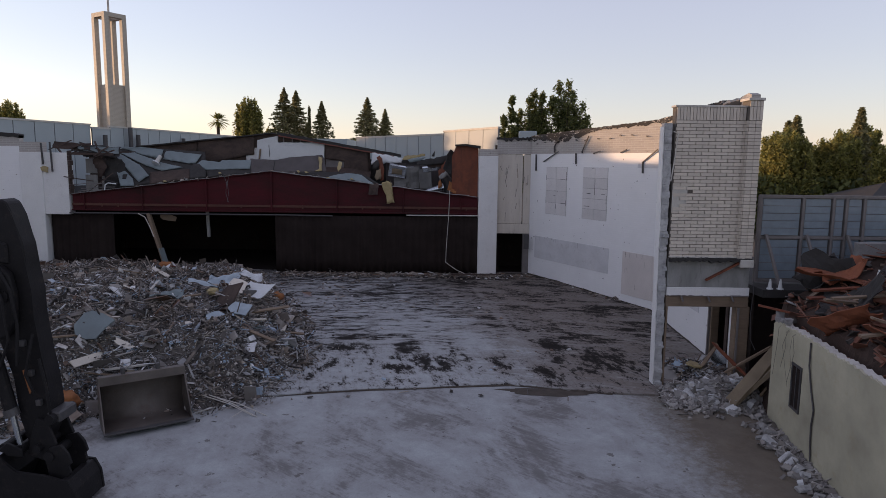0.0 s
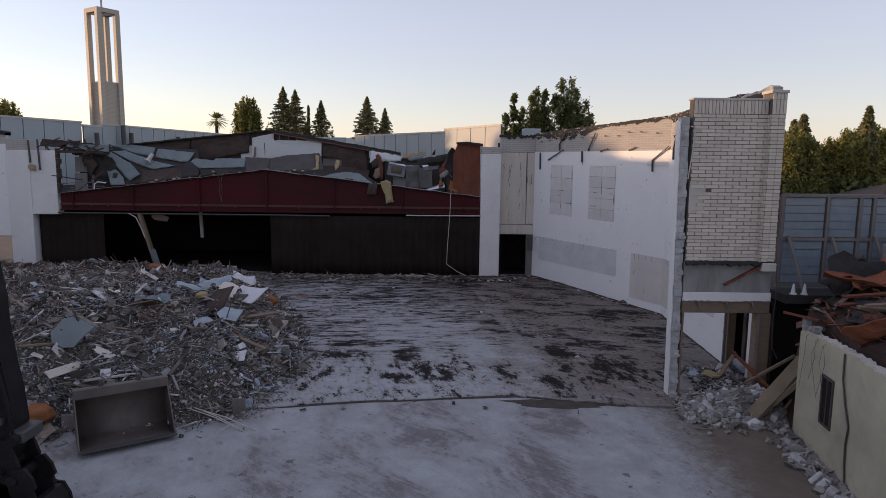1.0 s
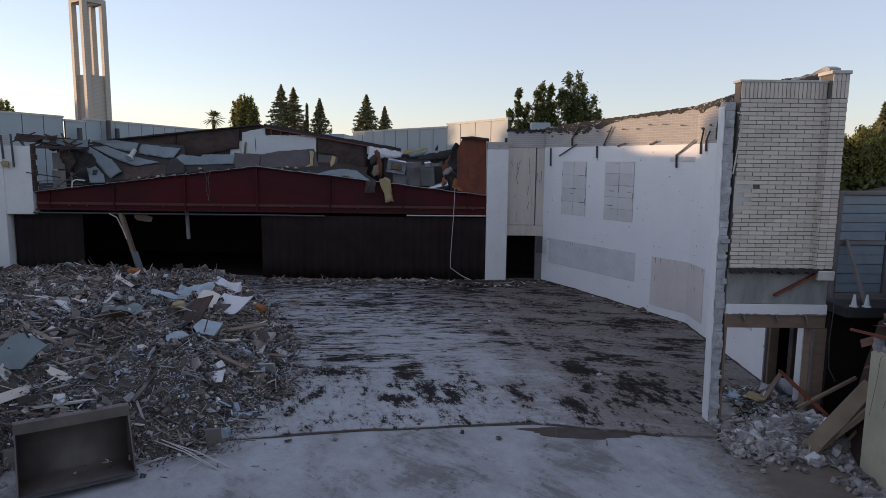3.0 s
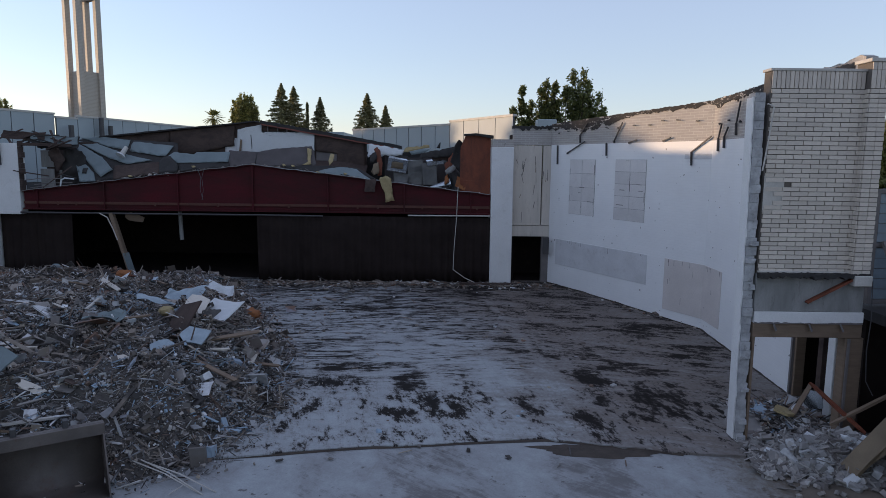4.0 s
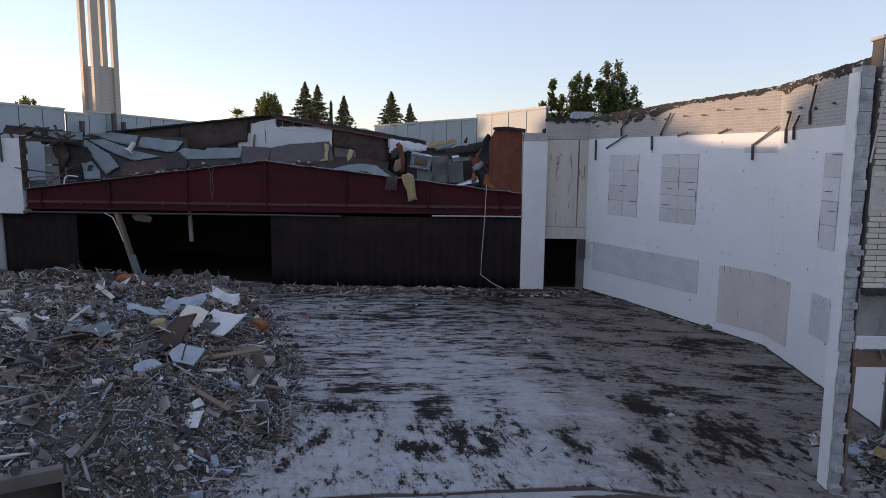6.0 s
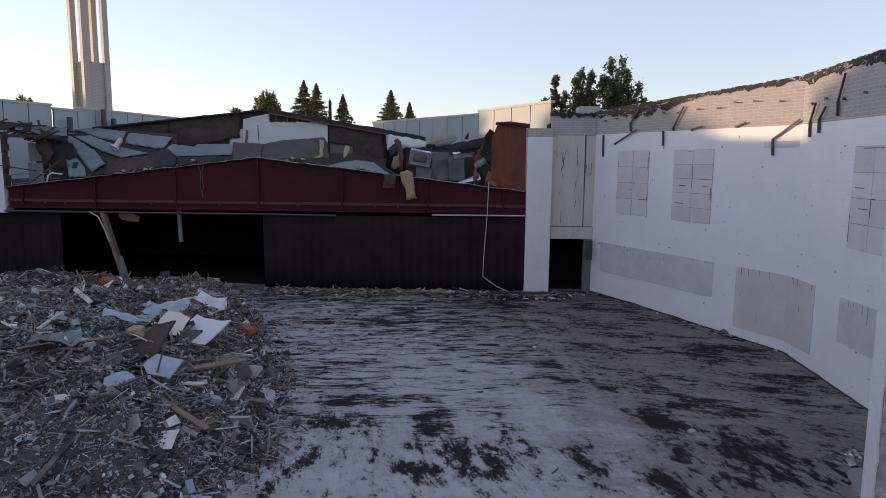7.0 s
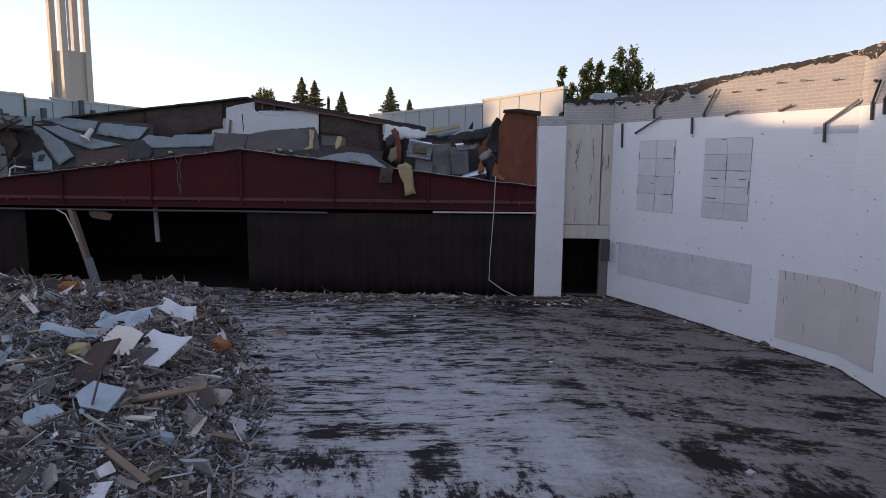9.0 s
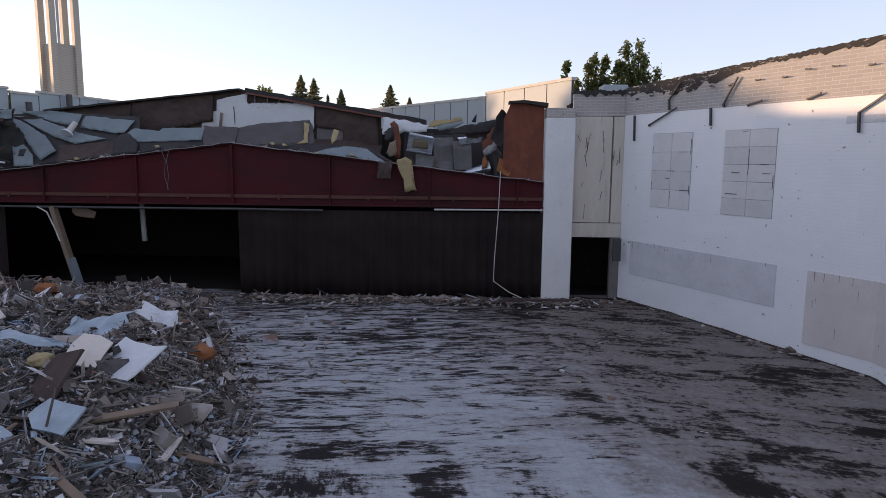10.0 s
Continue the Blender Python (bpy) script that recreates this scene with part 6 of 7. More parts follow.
part("house", bevelled(boxes((-16.8, -13.0, 11.2, 13.8, 0.45, 1.9)), 0.08), M_MACHINE, ex)
part("cab", bevelled(boxes((-14.4, -13.0, 12.8, 13.8, 1.9, 2.8)), 0.08), M_MACHINE, ex)
for y0 in (10.9, 13.3):
    part("track", bevelled(boxes((-17, -12.8, y0, y0 + 0.6, floor_z(12) - 0.02, 0.4)), 0.15, 2), M_STEEL, ex)
tagged(ex, "black excavator arm and bucket beside the rubble heap", "excavator")

# ---------------------------------------------------------------- torn roof over the stage
deck = bmesh.new()
cols = []
for k in range(41):
    x = -17.6 + (13.2) * k / 40
    y1, z1 = 39.58, min(6.0, gable_back(x) - 1.3)
    cols.append([deck.verts.new((x, 37.32, girder_top(x) - 0.12)), deck.verts.new((x, 38.6, (girder_top(x) - 0.3 + z1) / 2 + 0.05 * noise.noise(Vector((x, 1, 0))))), deck.verts.new((x, y1, z1))])
for p, q in zip(cols, cols[1:]):
    for a in range(2):
        deck.faces.new((p[a], q[a], q[a + 1], p[a + 1]))
exg = bmesh.ops.extrude_face_region(deck, geom=list(deck.faces))
for g in exg["geom"]:
    if isinstance(g, bmesh.types.BMVert):
        g.co.z -= 0.1
tagged(part("sagging_roof_deck", deck, M_BROWNPLY), "brown sagging roof deck above the girder", "roof deck")


def roof_sheet(x, y, z, w, h, rx, ry, rz, m, seed, label, name="roofing_sheet", cat="roofing sheet", thick=0.025, sag=0.05, curl=0.08):
    ob = part(name, torn_sheet(w, h, 12, 7, sag, curl, seed, thick, 0.1), m)
    if m == M_FELT and cat == "roofing sheet":
        under = part("felt_lap", torn_sheet(w + 0.3, h + 0.3, 12, 7, sag, curl, seed, thick, 0.14), M_TAR, ob, "black felt underlay")
        under.location = (0.06, -0.04, -0.05)
    ob.matrix_world = pose(x, y, z, rx, ry, rz)
    return tagged(ob, label, cat)


GREY = "grey torn roofing sheet sliding off the stage roof"


def slid_sheet(a, b, width, seed, label=GREY, m=None, tilt=0.75, curl=0.12):
    """A long sheet from a to b that lies on the broken roof slope."""
    a, b = Vector(a), Vector(b)
    x = (b - a).normalized()
    up = Vector((0, tilt, 1)).normalized()
    y = (up - x * up.dot(x)).normalized()
    ob = part("roofing_sheet", torn_sheet((b - a).length, width, 16, 5, 0.045, curl, seed, 0.02, 0.1), m or M_FELT)
    if m is None:
        under = part("felt_lap", torn_sheet((b - a).length + 0.08, width + 0.22, 16, 5, 0.045, curl, seed, 0.015, 0.1), M_TAR, ob, "black felt underlay")
        under.location = (0.02, -0.05, -0.045)
    mw = Matrix((x, y, x.cross(y))).transposed().to_4x4()
    mw.translation = (a + b) / 2
    ob.matrix_world = mw
    return tagged(ob, label, "roofing sheet")


def loose(corners, lift, m, seed, label, name="roofing_sheet", cat="roofing sheet", thick=0.025, wave=0.03, group="loose roofing sheets"):
    """A torn sheet lying on the broken roof slope, lifted towards the hall."""
    ob = part(name, torn_board(corners, lambda x, z: roof_y(x, z) - lift, thick, seed, wave), m)
    return tagged(ob, label, cat, group)


loose([(-19.9, 6.9), (-18.2, 7.06), (-14.1, 6.8), (-14.4, 6.1), (-13.7, 5.72), (-13.6, 5.3), (-16.9, 4.9), (-18.3, 4.75)], 0.0, M_TAR, 40, "black felt underlay torn open on the stage roof", thick=0.04)
loose([(-17.05, 5.63), (-14.7, 5.82), (-14.46, 5.25), (-16.82, 4.95)], 0.08, M_BROWNPLY, 41, "brown board slipped down the stage roof", thick=0.04)
loose([(-14.7, 5.85), (-14.52, 6.1), (-14.2, 6.12), (-13.62, 5.65), (-13.62, 5.35), (-14.5, 5.25)], 0.12, M_TAR, 42, "black felt flap hanging over the girder")
loose([(-19.57, 6.36), (-17.95, 5.24), (-17.7, 4.85), (-18.5, 4.8), (-18.88, 5.46)], 0.1, M_FELT, 43, GREY)
# no hole is cut: a black patch carries the opening's dark
loose([(-18.62, 5.5), (-18.35, 5.5), (-18.3, 5.2), (-18.55, 5.2)], 0.135, M_TAR, 44, "black patch for the dark of a square opening in a roofing sheet", "roof_opening", "opening", 0.01, 0.03, "")
loose([(-19.83, 6.8), (-19.28, 6.65), (-17.83, 6.04), (-17.0, 5.43), (-17.47, 5.05), (-18.52, 5.8)], 0.16, M_FELT, 45, GREY, wave=0.05)
loose([(-19.71, 6.86), (-18.4, 6.72), (-16.45, 6.16), (-15.09, 5.91), (-16.35, 5.7), (-17.65, 6.06)], 0.12, M_FELT, 46, GREY, wave=0.05)
loose([(-19.38, 7.02), (-18.22, 7.09), (-16.68, 6.92), (-16.7, 6.4), (-17.8, 6.58)], 0.08, M_FELT, 47, GREY)
loose([(-16.5, 6.87), (-14.22, 6.65), (-14.44, 6.16), (-14.84, 6.13), (-16.5, 6.36)], 0.1, M_FELT, 48, GREY, wave=0.05)
loose([(-14.35, 6.1), (-14.09, 6.33), (-13.01, 6.24), (-12.88, 6.33), (-11.14, 6.38), (-11.11, 5.88), (-13.7, 5.78)], 0.1, M_FELT, 49, GREY, wave=0.05)
loose([(-13.8, 5.95), (-10.95, 6.1), (-10.9, 5.6), (-13.57, 5.36)], 0.03, M_TAR, 50, "black felt strip under a roofing sheet")
loose([(-11.25, 6.45), (-9.72, 6.38), (-8.8, 6.57), (-7.13, 6.71), (-6.98, 6.5), (-6.74, 5.75), (-9.2, 5.6), (-10.95, 5.55)], 0.06, M_DARKPLY, 51, "dark grey-brown board slumped before the gable", thick=0.05)
loose([(-9.75, 6.36), (-9.71, 6.36), (-9.69, 5.75), (-9.74, 5.75)], 0.072, M_TAR, 52, "dark crack between slumped boards", "board_crack", "crack", 0.01, 0.0, "")
loose([(-8.85, 5.75), (-6.15, 5.74), (-4.74, 5.66), (-3.6, 5.07), (-4.9, 5.15), (-6.94, 5.36)], 0.11, M_TAR, 53, "black felt band curling over the girder", wave=0.06)
loose([(-6.73, 5.42), (-6.02, 5.63), (-5.39, 5.68), (-4.73, 5.6), (-3.81, 4.98), (-4.56, 5.05)], 0.19, M_FELT, 54, "pale grey sheet curling over the girder", wave=0.05)
loose([(-5.75, 5.4), (-5.1, 5.3), (-4.7, 5.2), (-5.2, 5.24)], 0.24, M_TAR, 55, "black felt scrap on a pale sheet")
for k, (x, z) in enumerate(((-8.4, 5.74), (-7.95, 5.7), (-5.35, 5.36), (-6.7, 5.4), (-12.9, 5.6), (-16.0, 5.1))):
    loose([(x, z + 0.06), (x + 0.12, z + 0.07), (x + 0.26, z), (x + 0.1, z - 0.04)], 0.26, M_YELLOW, 70 + k, "scrap of yellow insulation on torn roofing", "insulation_scrap", "insulation", 0.04, 0.04, "insulation scraps")
loose([(-7.29, 6.62), (-7.08, 6.56), (-7.0, 5.8), (-7.42, 5.76), (-7.16, 5.95)], 0.16, M_YELLOW, 56, "yellow insulation strip beside a gap", "insulation_strip", "insulation", 0.06, 0.03, "")
loose([(-6.1, 6.34), (-5.9, 6.3), (-5.94, 5.95), (-6.07, 5.75), (-6.16, 6.0)], 0.16, M_YELLOW, 57, "cream insulation scrap beside a gap", "insulation_strip", "insulation", 0.05, 0.03, "")
slid_sheet((-20.9, 37.7, 7.0), (-18.7, 37.9, 6.75), 0.4, 13, "grey folded roofing sheet over the stage corner", None, 0.5, 0.25)
slid_sheet((-22.3, 37.6, 7.1), (-20.2, 37.7, 7.0), 0.4, 14, "brown board above the stage corner", M_BROWNPLY, 0.2)
# open corner: brown lining, pale cabinets and a torn timber edge
tagged(part("corner_lining", boxes((-21.15, -18.3, 39.2, 39.3, 4.2, 6.8)), M_BROWNPLY), "brown lining behind the torn corner", "wall", kind="structure")
for x0, x1, z0, z1, y in ((-20.95, -20.2, 5.5, 6.35, 38.4), (-20.95, -20.25, 4.4, 5.42, 38.3), (-20.1, -19.8, 4.4, 5.35, 38.5)):
    tagged(part("pale_panel", bevelled(boxes((x0, x1, y, y + 0.06, z0, z1)), 0.01), M_STREAKED), "stained grey panel inside the torn corner", "panel", "pale panels in the torn corner")
bm = bmesh.new()
for k in range(9):
    z = 4.35 + 0.27 * k
    box(bm, -21.2, -21.1 + 0.05 * math.sin(k * 2.3), 36.98, 37.3, z, z + 0.265)
tagged(part("torn_timber_edge", bm, M_BROWNPLY), "torn timber edge of a white plaster wall", "timber")
bm = bmesh.new()
beam_between(bm, (-21.2, 37.2, 6.62), (-18.9, 37.6, 6.6), 0.1, 0.14)
tagged(part("header_beam", bm, M_BROWNPLY), "broken timber header over the torn corner", "timber")
for z, x in ((4.75, -19.7), (4.95, -20.3), (4.6, -19.9)):
    bm = bmesh.new()
    tube(bm, [(x - 0.9, 37.15, z - 0.1), (x, 37.0, z), (x + 1.1, 36.95, z + 0.02)], 0.02, 5)
    tagged(part("bent_rod", bm, M_FRAME), "bent pale rod across the torn corner", "rod", "bent rods")
for x, d in ((-12.4, 0.15), (-12.1, -0.1)):
    bm = bmesh.new()
    tube(bm, [(x, 36.93, 5.5), (x + d, 36.9, 5.1), (x + d * 0.6, 36.92, 4.5), (x + d * 1.4, 36.93, 4.0)], 0.006, 5)
    tagged(part("hanging_wire", bm, M_FELT), "thin wire hanging over the girder", "wire", "hanging wires")
for k, (pts, mat_, lift) in enumerate((([(-19.6, 6.5), (-18.7, 6.35), (-18.5, 5.6), (-18.9, 4.6), (-19.9, 4.5)], M_TAR, 0.0), ([(-21.0, 6.9), (-19.5, 6.75), (-19.3, 6.4), (-20.9, 6.45)], M_TAR, 0.1), ([(-20.3, 6.3), (-19.9, 6.5), (-19.5, 5.9), (-19.9, 5.2), (-20.1, 5.6)], M_BROWNPLY, 0.2))):
    tagged(part("roofing_sheet", torn_board(pts, lambda x, z: 38.2 - lift, 0.03, 140 + k, 0.12, 0.05), mat_), "dark torn felt hanging in the open corner", "roofing sheet", "felt in the torn corner")
# litter on the torn roof
rng = random.Random(81)
spots = []
for k in range(170):
    x = rng.uniform(-21, 1.9)
    t = rng.random() * 0.35
    y = 37.15 + 2.3 * t * t
    if x < -4.6 and x > -17.6:
        z = girder_top(x) + 0.06 + t * t * (min(6.0, gable_back(x) - 1.3) - girder_top(x))
    else:
        z = girder_top(x) + 0.06 - 0.1 * t
        y = min(y, 37.4)
    spots.append((x, y, z))
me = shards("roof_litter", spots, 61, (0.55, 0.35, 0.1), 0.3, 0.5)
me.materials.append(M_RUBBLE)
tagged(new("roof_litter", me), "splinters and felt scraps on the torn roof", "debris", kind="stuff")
spots = []
for k in range(420):
    x = rng.uniform(-9.6, 5.0)
    spots.append((x, 36.75 - abs(rng.gauss(0, 0.28)), 0.05))
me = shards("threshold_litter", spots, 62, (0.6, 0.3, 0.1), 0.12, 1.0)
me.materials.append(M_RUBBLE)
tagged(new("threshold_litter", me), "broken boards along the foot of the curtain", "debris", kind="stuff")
bm = bmesh.new()
tube(bm, [(0, 0, 0), (0, 0, 0.55)], [0.13, 0.11], 12)
vt = part("roof_vent", bm, M_PALE)
vt.matrix_world = pose(-16.75, 38.2, 6.12, -35, 20, 0)
bm = bmesh.new()
tube(bm, [(0, 0, -0.02), (0, 0, 0.06)], [0.24, 0.2], 12)
part("vent_collar", bm, M_SHEET, vt, "white sealant collar")
tagged(vt, "tilted round metal roof vent pipe", "roof vent")
bm = bmesh.new()
tube(bm, [(-18.5, 36.95, 4.95), (-18.9, 36.85, 5.0), (-19.05, 36.8, 4.9), (-19.1, 36.8, 4.6)], 0.035, 6)
tagged(part("bent_pipe", bm, M_SHEET), "pale bent service pipe hooked over the girder", "pipe")
rng = random.Random(91)
for k in range(16):
    x = rng.uniform(-22.3, -19.0)
    bm = bmesh.new()
    L = rng.uniform(0.6, 1.8)
    box(bm, -L / 2, L / 2, -0.05, 0.05, -0.025, 0.025)
    ob = part("lath", bm, rng.choice((M_BROWNPLY, M_TAR, M_BROWNPLY)))
    ob.matrix_world = pose(x, 37.1 + rng.uniform(0, 0.8), rng.choice((6.75, 6.9, 5.0, 6.6)) + rng.uniform(0, 0.25), 0, rng.gauss(0, 28), rng.gauss(0, 30))
    tagged(ob, "broken roof lath sticking out of the torn corner", "lath", "broken laths over the stage")
for x, z0, z1 in ((-22.55, 6.0, 7.2), (-22.05, 5.6, 7.25)):
    bm = bmesh.new()
    beam_between(bm, (x, 36.86, z1), (x + 0.05, 36.86, z0), 0.09, 0.06)
    tagged(part("hanging_strut", bm, M_STEEL), "dark strut hanging in front of white plaster", "strut")
ob = part("insulation_batt", bm_board(0.55, 0.4, 0.06, 3, 0.5), M_YELLOW)
ob.matrix_world = pose(-22.45, 36.84, 5.75, 90, 20, 0)
tagged(ob, "ochre scrap stuck to a hanging strut", "insulation")

# black sheet added to show darkness between the ducts
tagged(part("duct_space_dark", boxes((-4.7, 1.9, 40.7, 40.85, 4.2, 6.5)), M_TAR), "added black sheet for the darkness between the ducts", "wall", kind="structure")
# ducts and insulation at the roof's open end
def sheet_duct(w, h, d, mw, seed, m, label, opening=False, flange=True):
    """A sheet-metal box, a little crushed, with folded seams and perhaps an open mouth."""
    rng = random.Random(seed)
    th = empty("air_duct")
    bm = boxes((-w / 2, w / 2, -d / 2, d / 2, -h / 2, h / 2))
    bmesh.ops.subdivide_edges(bm, edges=list(bm.edges), cuts=3, use_grid_fill=True)
    for v in bm.verts:
        v.co += Vector(noise.noise_vector(v.co * 1.6 + Vector((seed, 0, 0)))) * 0.06
    part("body", bm, m, th)
    if flange:
        for z in (-h / 2, h / 2):
            part("flange", bevelled(boxes((-w / 2 - 0.03, w / 2 + 0.03, -d / 2 - 0.035, -d / 2 + 0.03, z - 0.03, z + 0.03)), 0.006), M_SILVER, th, "bright folded edge")
        for x in (-w / 2, w / 2):
            part("flange", bevelled(boxes((x - 0.025, x + 0.025, -d / 2 - 0.032, -d / 2 + 0.028, -h / 2 + 0.032, h / 2 - 0.032)), 0.006), M_SILVER, th, "bright folded edge")
    if opening:
        part("lining", torn_board([(-w * 0.32, h * 0.26), (w * 0.3, h * 0.3), (w * 0.32, -h * 0.2), (-w * 0.3, -h * 0.28)], lambda x, z: -d / 2 - 0.05, 0.015, seed, 0.01), M_BUFF, th, "brown duct lining showing in the mouth")
    th.matrix_world = mw
    return tagged(th, label, "air duct", "air ducts over the stage")


sheet_duct(0.95, 0.62, 0.55, pose(-2.75, 38.5, 5.86, 14, 9, 8), 1, M_SILVER, "bright crushed air duct with a brown mouth", True)
sheet_duct(0.72, 0.62, 0.5, pose(-2.6, 38.75, 5.1, 0, 4, 4), 2, M_DUCT, "grey sheet-metal duct box in the torn roof", flange=False)
sheet_duct(0.78, 1.25, 0.6, pose(-1.85, 39.1, 5.45, 0, 1, 2), 3, M_DUCT, "tall grey duct box in the torn roof", flange=False)
sheet_duct(0.7, 1.1, 0.6, pose(-1.07, 38.8, 5.38, 2, -2, -3), 4, M_DUCT, "tall grey duct box in the torn roof", flange=False)
sheet_duct(1.0, 0.22, 0.4, pose(-0.75, 38.5, 6.02, 10, -8, 6), 5, M_SILVER, "crushed silvery duct under torn felt", flange=False)
bm = bmesh.new()
tube(bm, [(-1.2, 37.95, 4.66), (-0.75, 38.0, 4.74), (-0.02, 38.1, 4.9)], [0.04, 0.13, 0.27], 16)
tagged(part("duct_cone", bm, M_SILVER), "silvery conical duct reducer lying on the girder", "air duct", "air ducts over the stage")
bm = bmesh.new()
tube(bm, [(0.3, 38.3, 4.3), (0.28, 38.3, 5.0), (0.2, 38.25, 5.35), (0.05, 38.2, 5.55)], [0.28, 0.28, 0.27, 0.24], 16)
tagged(part("duct_elbow", bm, M_STEEL), "dark round duct elbow beside the rusty board", "air duct", "air ducts over the stage")
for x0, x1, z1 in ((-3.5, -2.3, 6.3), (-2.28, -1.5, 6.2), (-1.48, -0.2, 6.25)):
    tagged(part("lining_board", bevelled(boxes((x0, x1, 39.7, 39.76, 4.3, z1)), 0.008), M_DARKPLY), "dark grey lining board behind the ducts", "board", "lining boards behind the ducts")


def slung(corners, y, m, seed, label, name="roofing_sheet", cat="roofing sheet", thick=0.03, wave=0.05, fray=0.04):
    return tagged(part(name, torn_board(corners, lambda x, z: y + 0.25 * (z - 5.5), thick, seed, wave, fray), m), label, cat, "torn pieces over the ducts")


slung([(-4.3, 6.9), (-3.3, 6.75), (-2.4, 6.55), (-2.5, 6.3), (-3.4, 6.28), (-4.3, 6.15)], 38.75, M_SHEET, 201, "torn pale lining at the roof's open end")
slung([(-2.45, 6.5), (-2.25, 6.72), (-1.5, 6.8), (-1.08, 6.84), (-1.1, 6.7), (-1.7, 6.6), (-2.2, 6.46)], 38.1, M_YELLOW, 202, "yellow insulation roll on broken ducts", "insulation_sheet", "insulation", 0.14, 0.06)
slung([(-2.1, 6.48), (-1.5, 6.62), (-1.0, 6.66), (-1.5, 6.4), (-2.0, 6.36)], 38.0, M_FELT, 203, "pale grey felt scrap under insulation")
slung([(-1.5, 6.42), (-0.6, 6.6), (0.4, 6.82), (0.5, 6.55), (0.2, 6.3), (-0.6, 6.22), (-1.6, 6.2)], 37.95, M_TAR, 204, "black torn felt over broken ducts", wave=0.09)
slung([(-1.0, 6.3), (0.1, 6.35), (0.1, 6.08), (-0.9, 6.05)], 38.1, M_BROWNPLY, 205, "brown torn board under black felt", wave=0.07)
slung([(0.36, 6.5), (0.08, 6.45), (-0.3, 5.85), (-0.27, 5.45), (0.02, 5.6), (0.32, 6.0)], 37.85, M_RUSTPLY, 206, "rusty brown board leaning over ducts")
slung([(0.3, 6.05), (0.12, 6.0), (-0.28, 5.55), (-0.25, 5.4), (0.0, 5.5), (0.3, 5.8)], 37.75, M_STREAKED, 207, "pale torn board leaning over ducts")
slung([(-0.3, 5.3), (-0.15, 5.4), (-0.1, 5.05), (-0.3, 4.9)], 37.8, M_RUSTFOAM, 208, "orange-brown torn scrap among ducts")
slung([(-3.95, 6.62), (-3.78, 6.74), (-3.62, 6.5), (-3.52, 5.9), (-3.52, 5.3), (-3.72, 5.25), (-3.76, 5.9), (-3.85, 6.3)], 38.3, M_RUSTPLY, 209, "bent rusty brown plank standing in the roof", "bent_plank", "plank", 0.07, 0.03, 0.02)
slung([(-4.15, 6.3), (-3.85, 6.5), (-3.75, 6.2), (-3.95, 5.9), (-4.15, 5.9)], 38.2, M_TAR, 210, "black felt scrap beside a plank")
slung([(-3.95, 5.85), (-3.7, 5.95), (-3.65, 5.4), (-3.9, 5.25), (-4.05, 5.45)], 38.1, M_BUFF, 211, "buff insulation scraps beside a plank", "insulation_scrap", "insulation", 0.09, 0.06)
slung([(-0.7, 6.75), (-0.6, 7.0), (-0.52, 6.72)], 38.6, M_TAR, 212, "black felt spike standing up")
roof_sheet(0.35, 37.35, 6.4, 0.5, 1.2, 82, 20, 8, M_TAR, 24, "black felt flap torn upwards")
tagged(part("insulation_batt", torn_board([(-3.5, 5.22), (-3.2, 5.3), (-2.93, 5.12), (-3.0, 4.7), (-2.86, 4.4), (-2.8, 4.08), (-3.16, 4.0), (-3.26, 4.45), (-3.3, 4.75), (-3.48, 4.95)], lambda x, z: 36.86, 0.07, 27, 0.05, 0.05), M_YELLOW), "ragged yellow insulation batt hanging over the girder", "insulation")
roof_sheet(-3.95, 36.9, 4.82, 0.5, 0.62, 86, -3, 0, M_BROWNPLY, 28, "brown board scrap hanging over the girder")
roof_sheet(0.5, 37.15, 4.95, 0.5, 0.5, 80, 20, 0, M_RUSTFOAM, 33, "orange-brown torn scrap at the board's foot")
bm = bmesh.new()
tube(bm, [(0.35, 36.95, 4.8), (0.3, 36.85, 3.4), (0.18, 36.8, 1.5), (0.16, 36.8, 0.7), (0.75, 36.7, 0.3), (1.4, 36.6, 0.03)], 0.018, 6)
tagged(part("hanging_cable", bm, M_PALE), "pale cable hanging from the roof to the floor", "cable")

# leaning post and pipe in the stage opening
lp = empty("leaning_post")
bm = bmesh.new()
beam_between(bm, (-16.75, 36.95, 3.3), (-15.75, 36.7, 0.15), 0.3, 0.16)
part("post", bm, M_TIMBER, lp)
bm = bmesh.new()
beam_between(bm, (-16.05, 36.75, 1.35), (-15.55, 36.55, 0.0), 0.34, 0.05)
part("splice_board", bm, M_FELT, lp, "grey splice board")
bm = bmesh.new()
tube(bm, [(-17.3, 36.85, 3.3), (-16.9, 36.8, 3.1), (-16.6, 36.75, 2.5), (-16.4, 36.7, 2.0)], 0.03, 6)
part("bent_strap", bm, M_PALE, lp, "pale bent metal strap")
tagged(lp, "broken timber post leaning in the stage opening", "post")
bm = bmesh.new()
tube(bm, [(-13.75, 37.9, 3.4), (-13.7, 37.9, 1.9)], 0.1, 10)
tagged(part("hanging_pipe", bm, M_STREAKED), "white pipe hanging in the stage opening", "pipe")
ob = part("hanging_board", bm_board(1.0, 0.45, 0.04, 4, 0.2), M_TIMBER)
ob.matrix_world = pose(-15.9, 37.5, 3.05, 70, 14, 0)
tagged(ob, "broken board hanging under the girder", "board")
roof_sheet(1.9, 36.4, 0.12, 2.8, 0.3, 0, 0, 2, M_BROWNPLY, 61, "dark threshold plank lying by the pilaster", "threshold_plank", "plank", 0.1, 0.01, 0.01)
bm = bmesh.new()
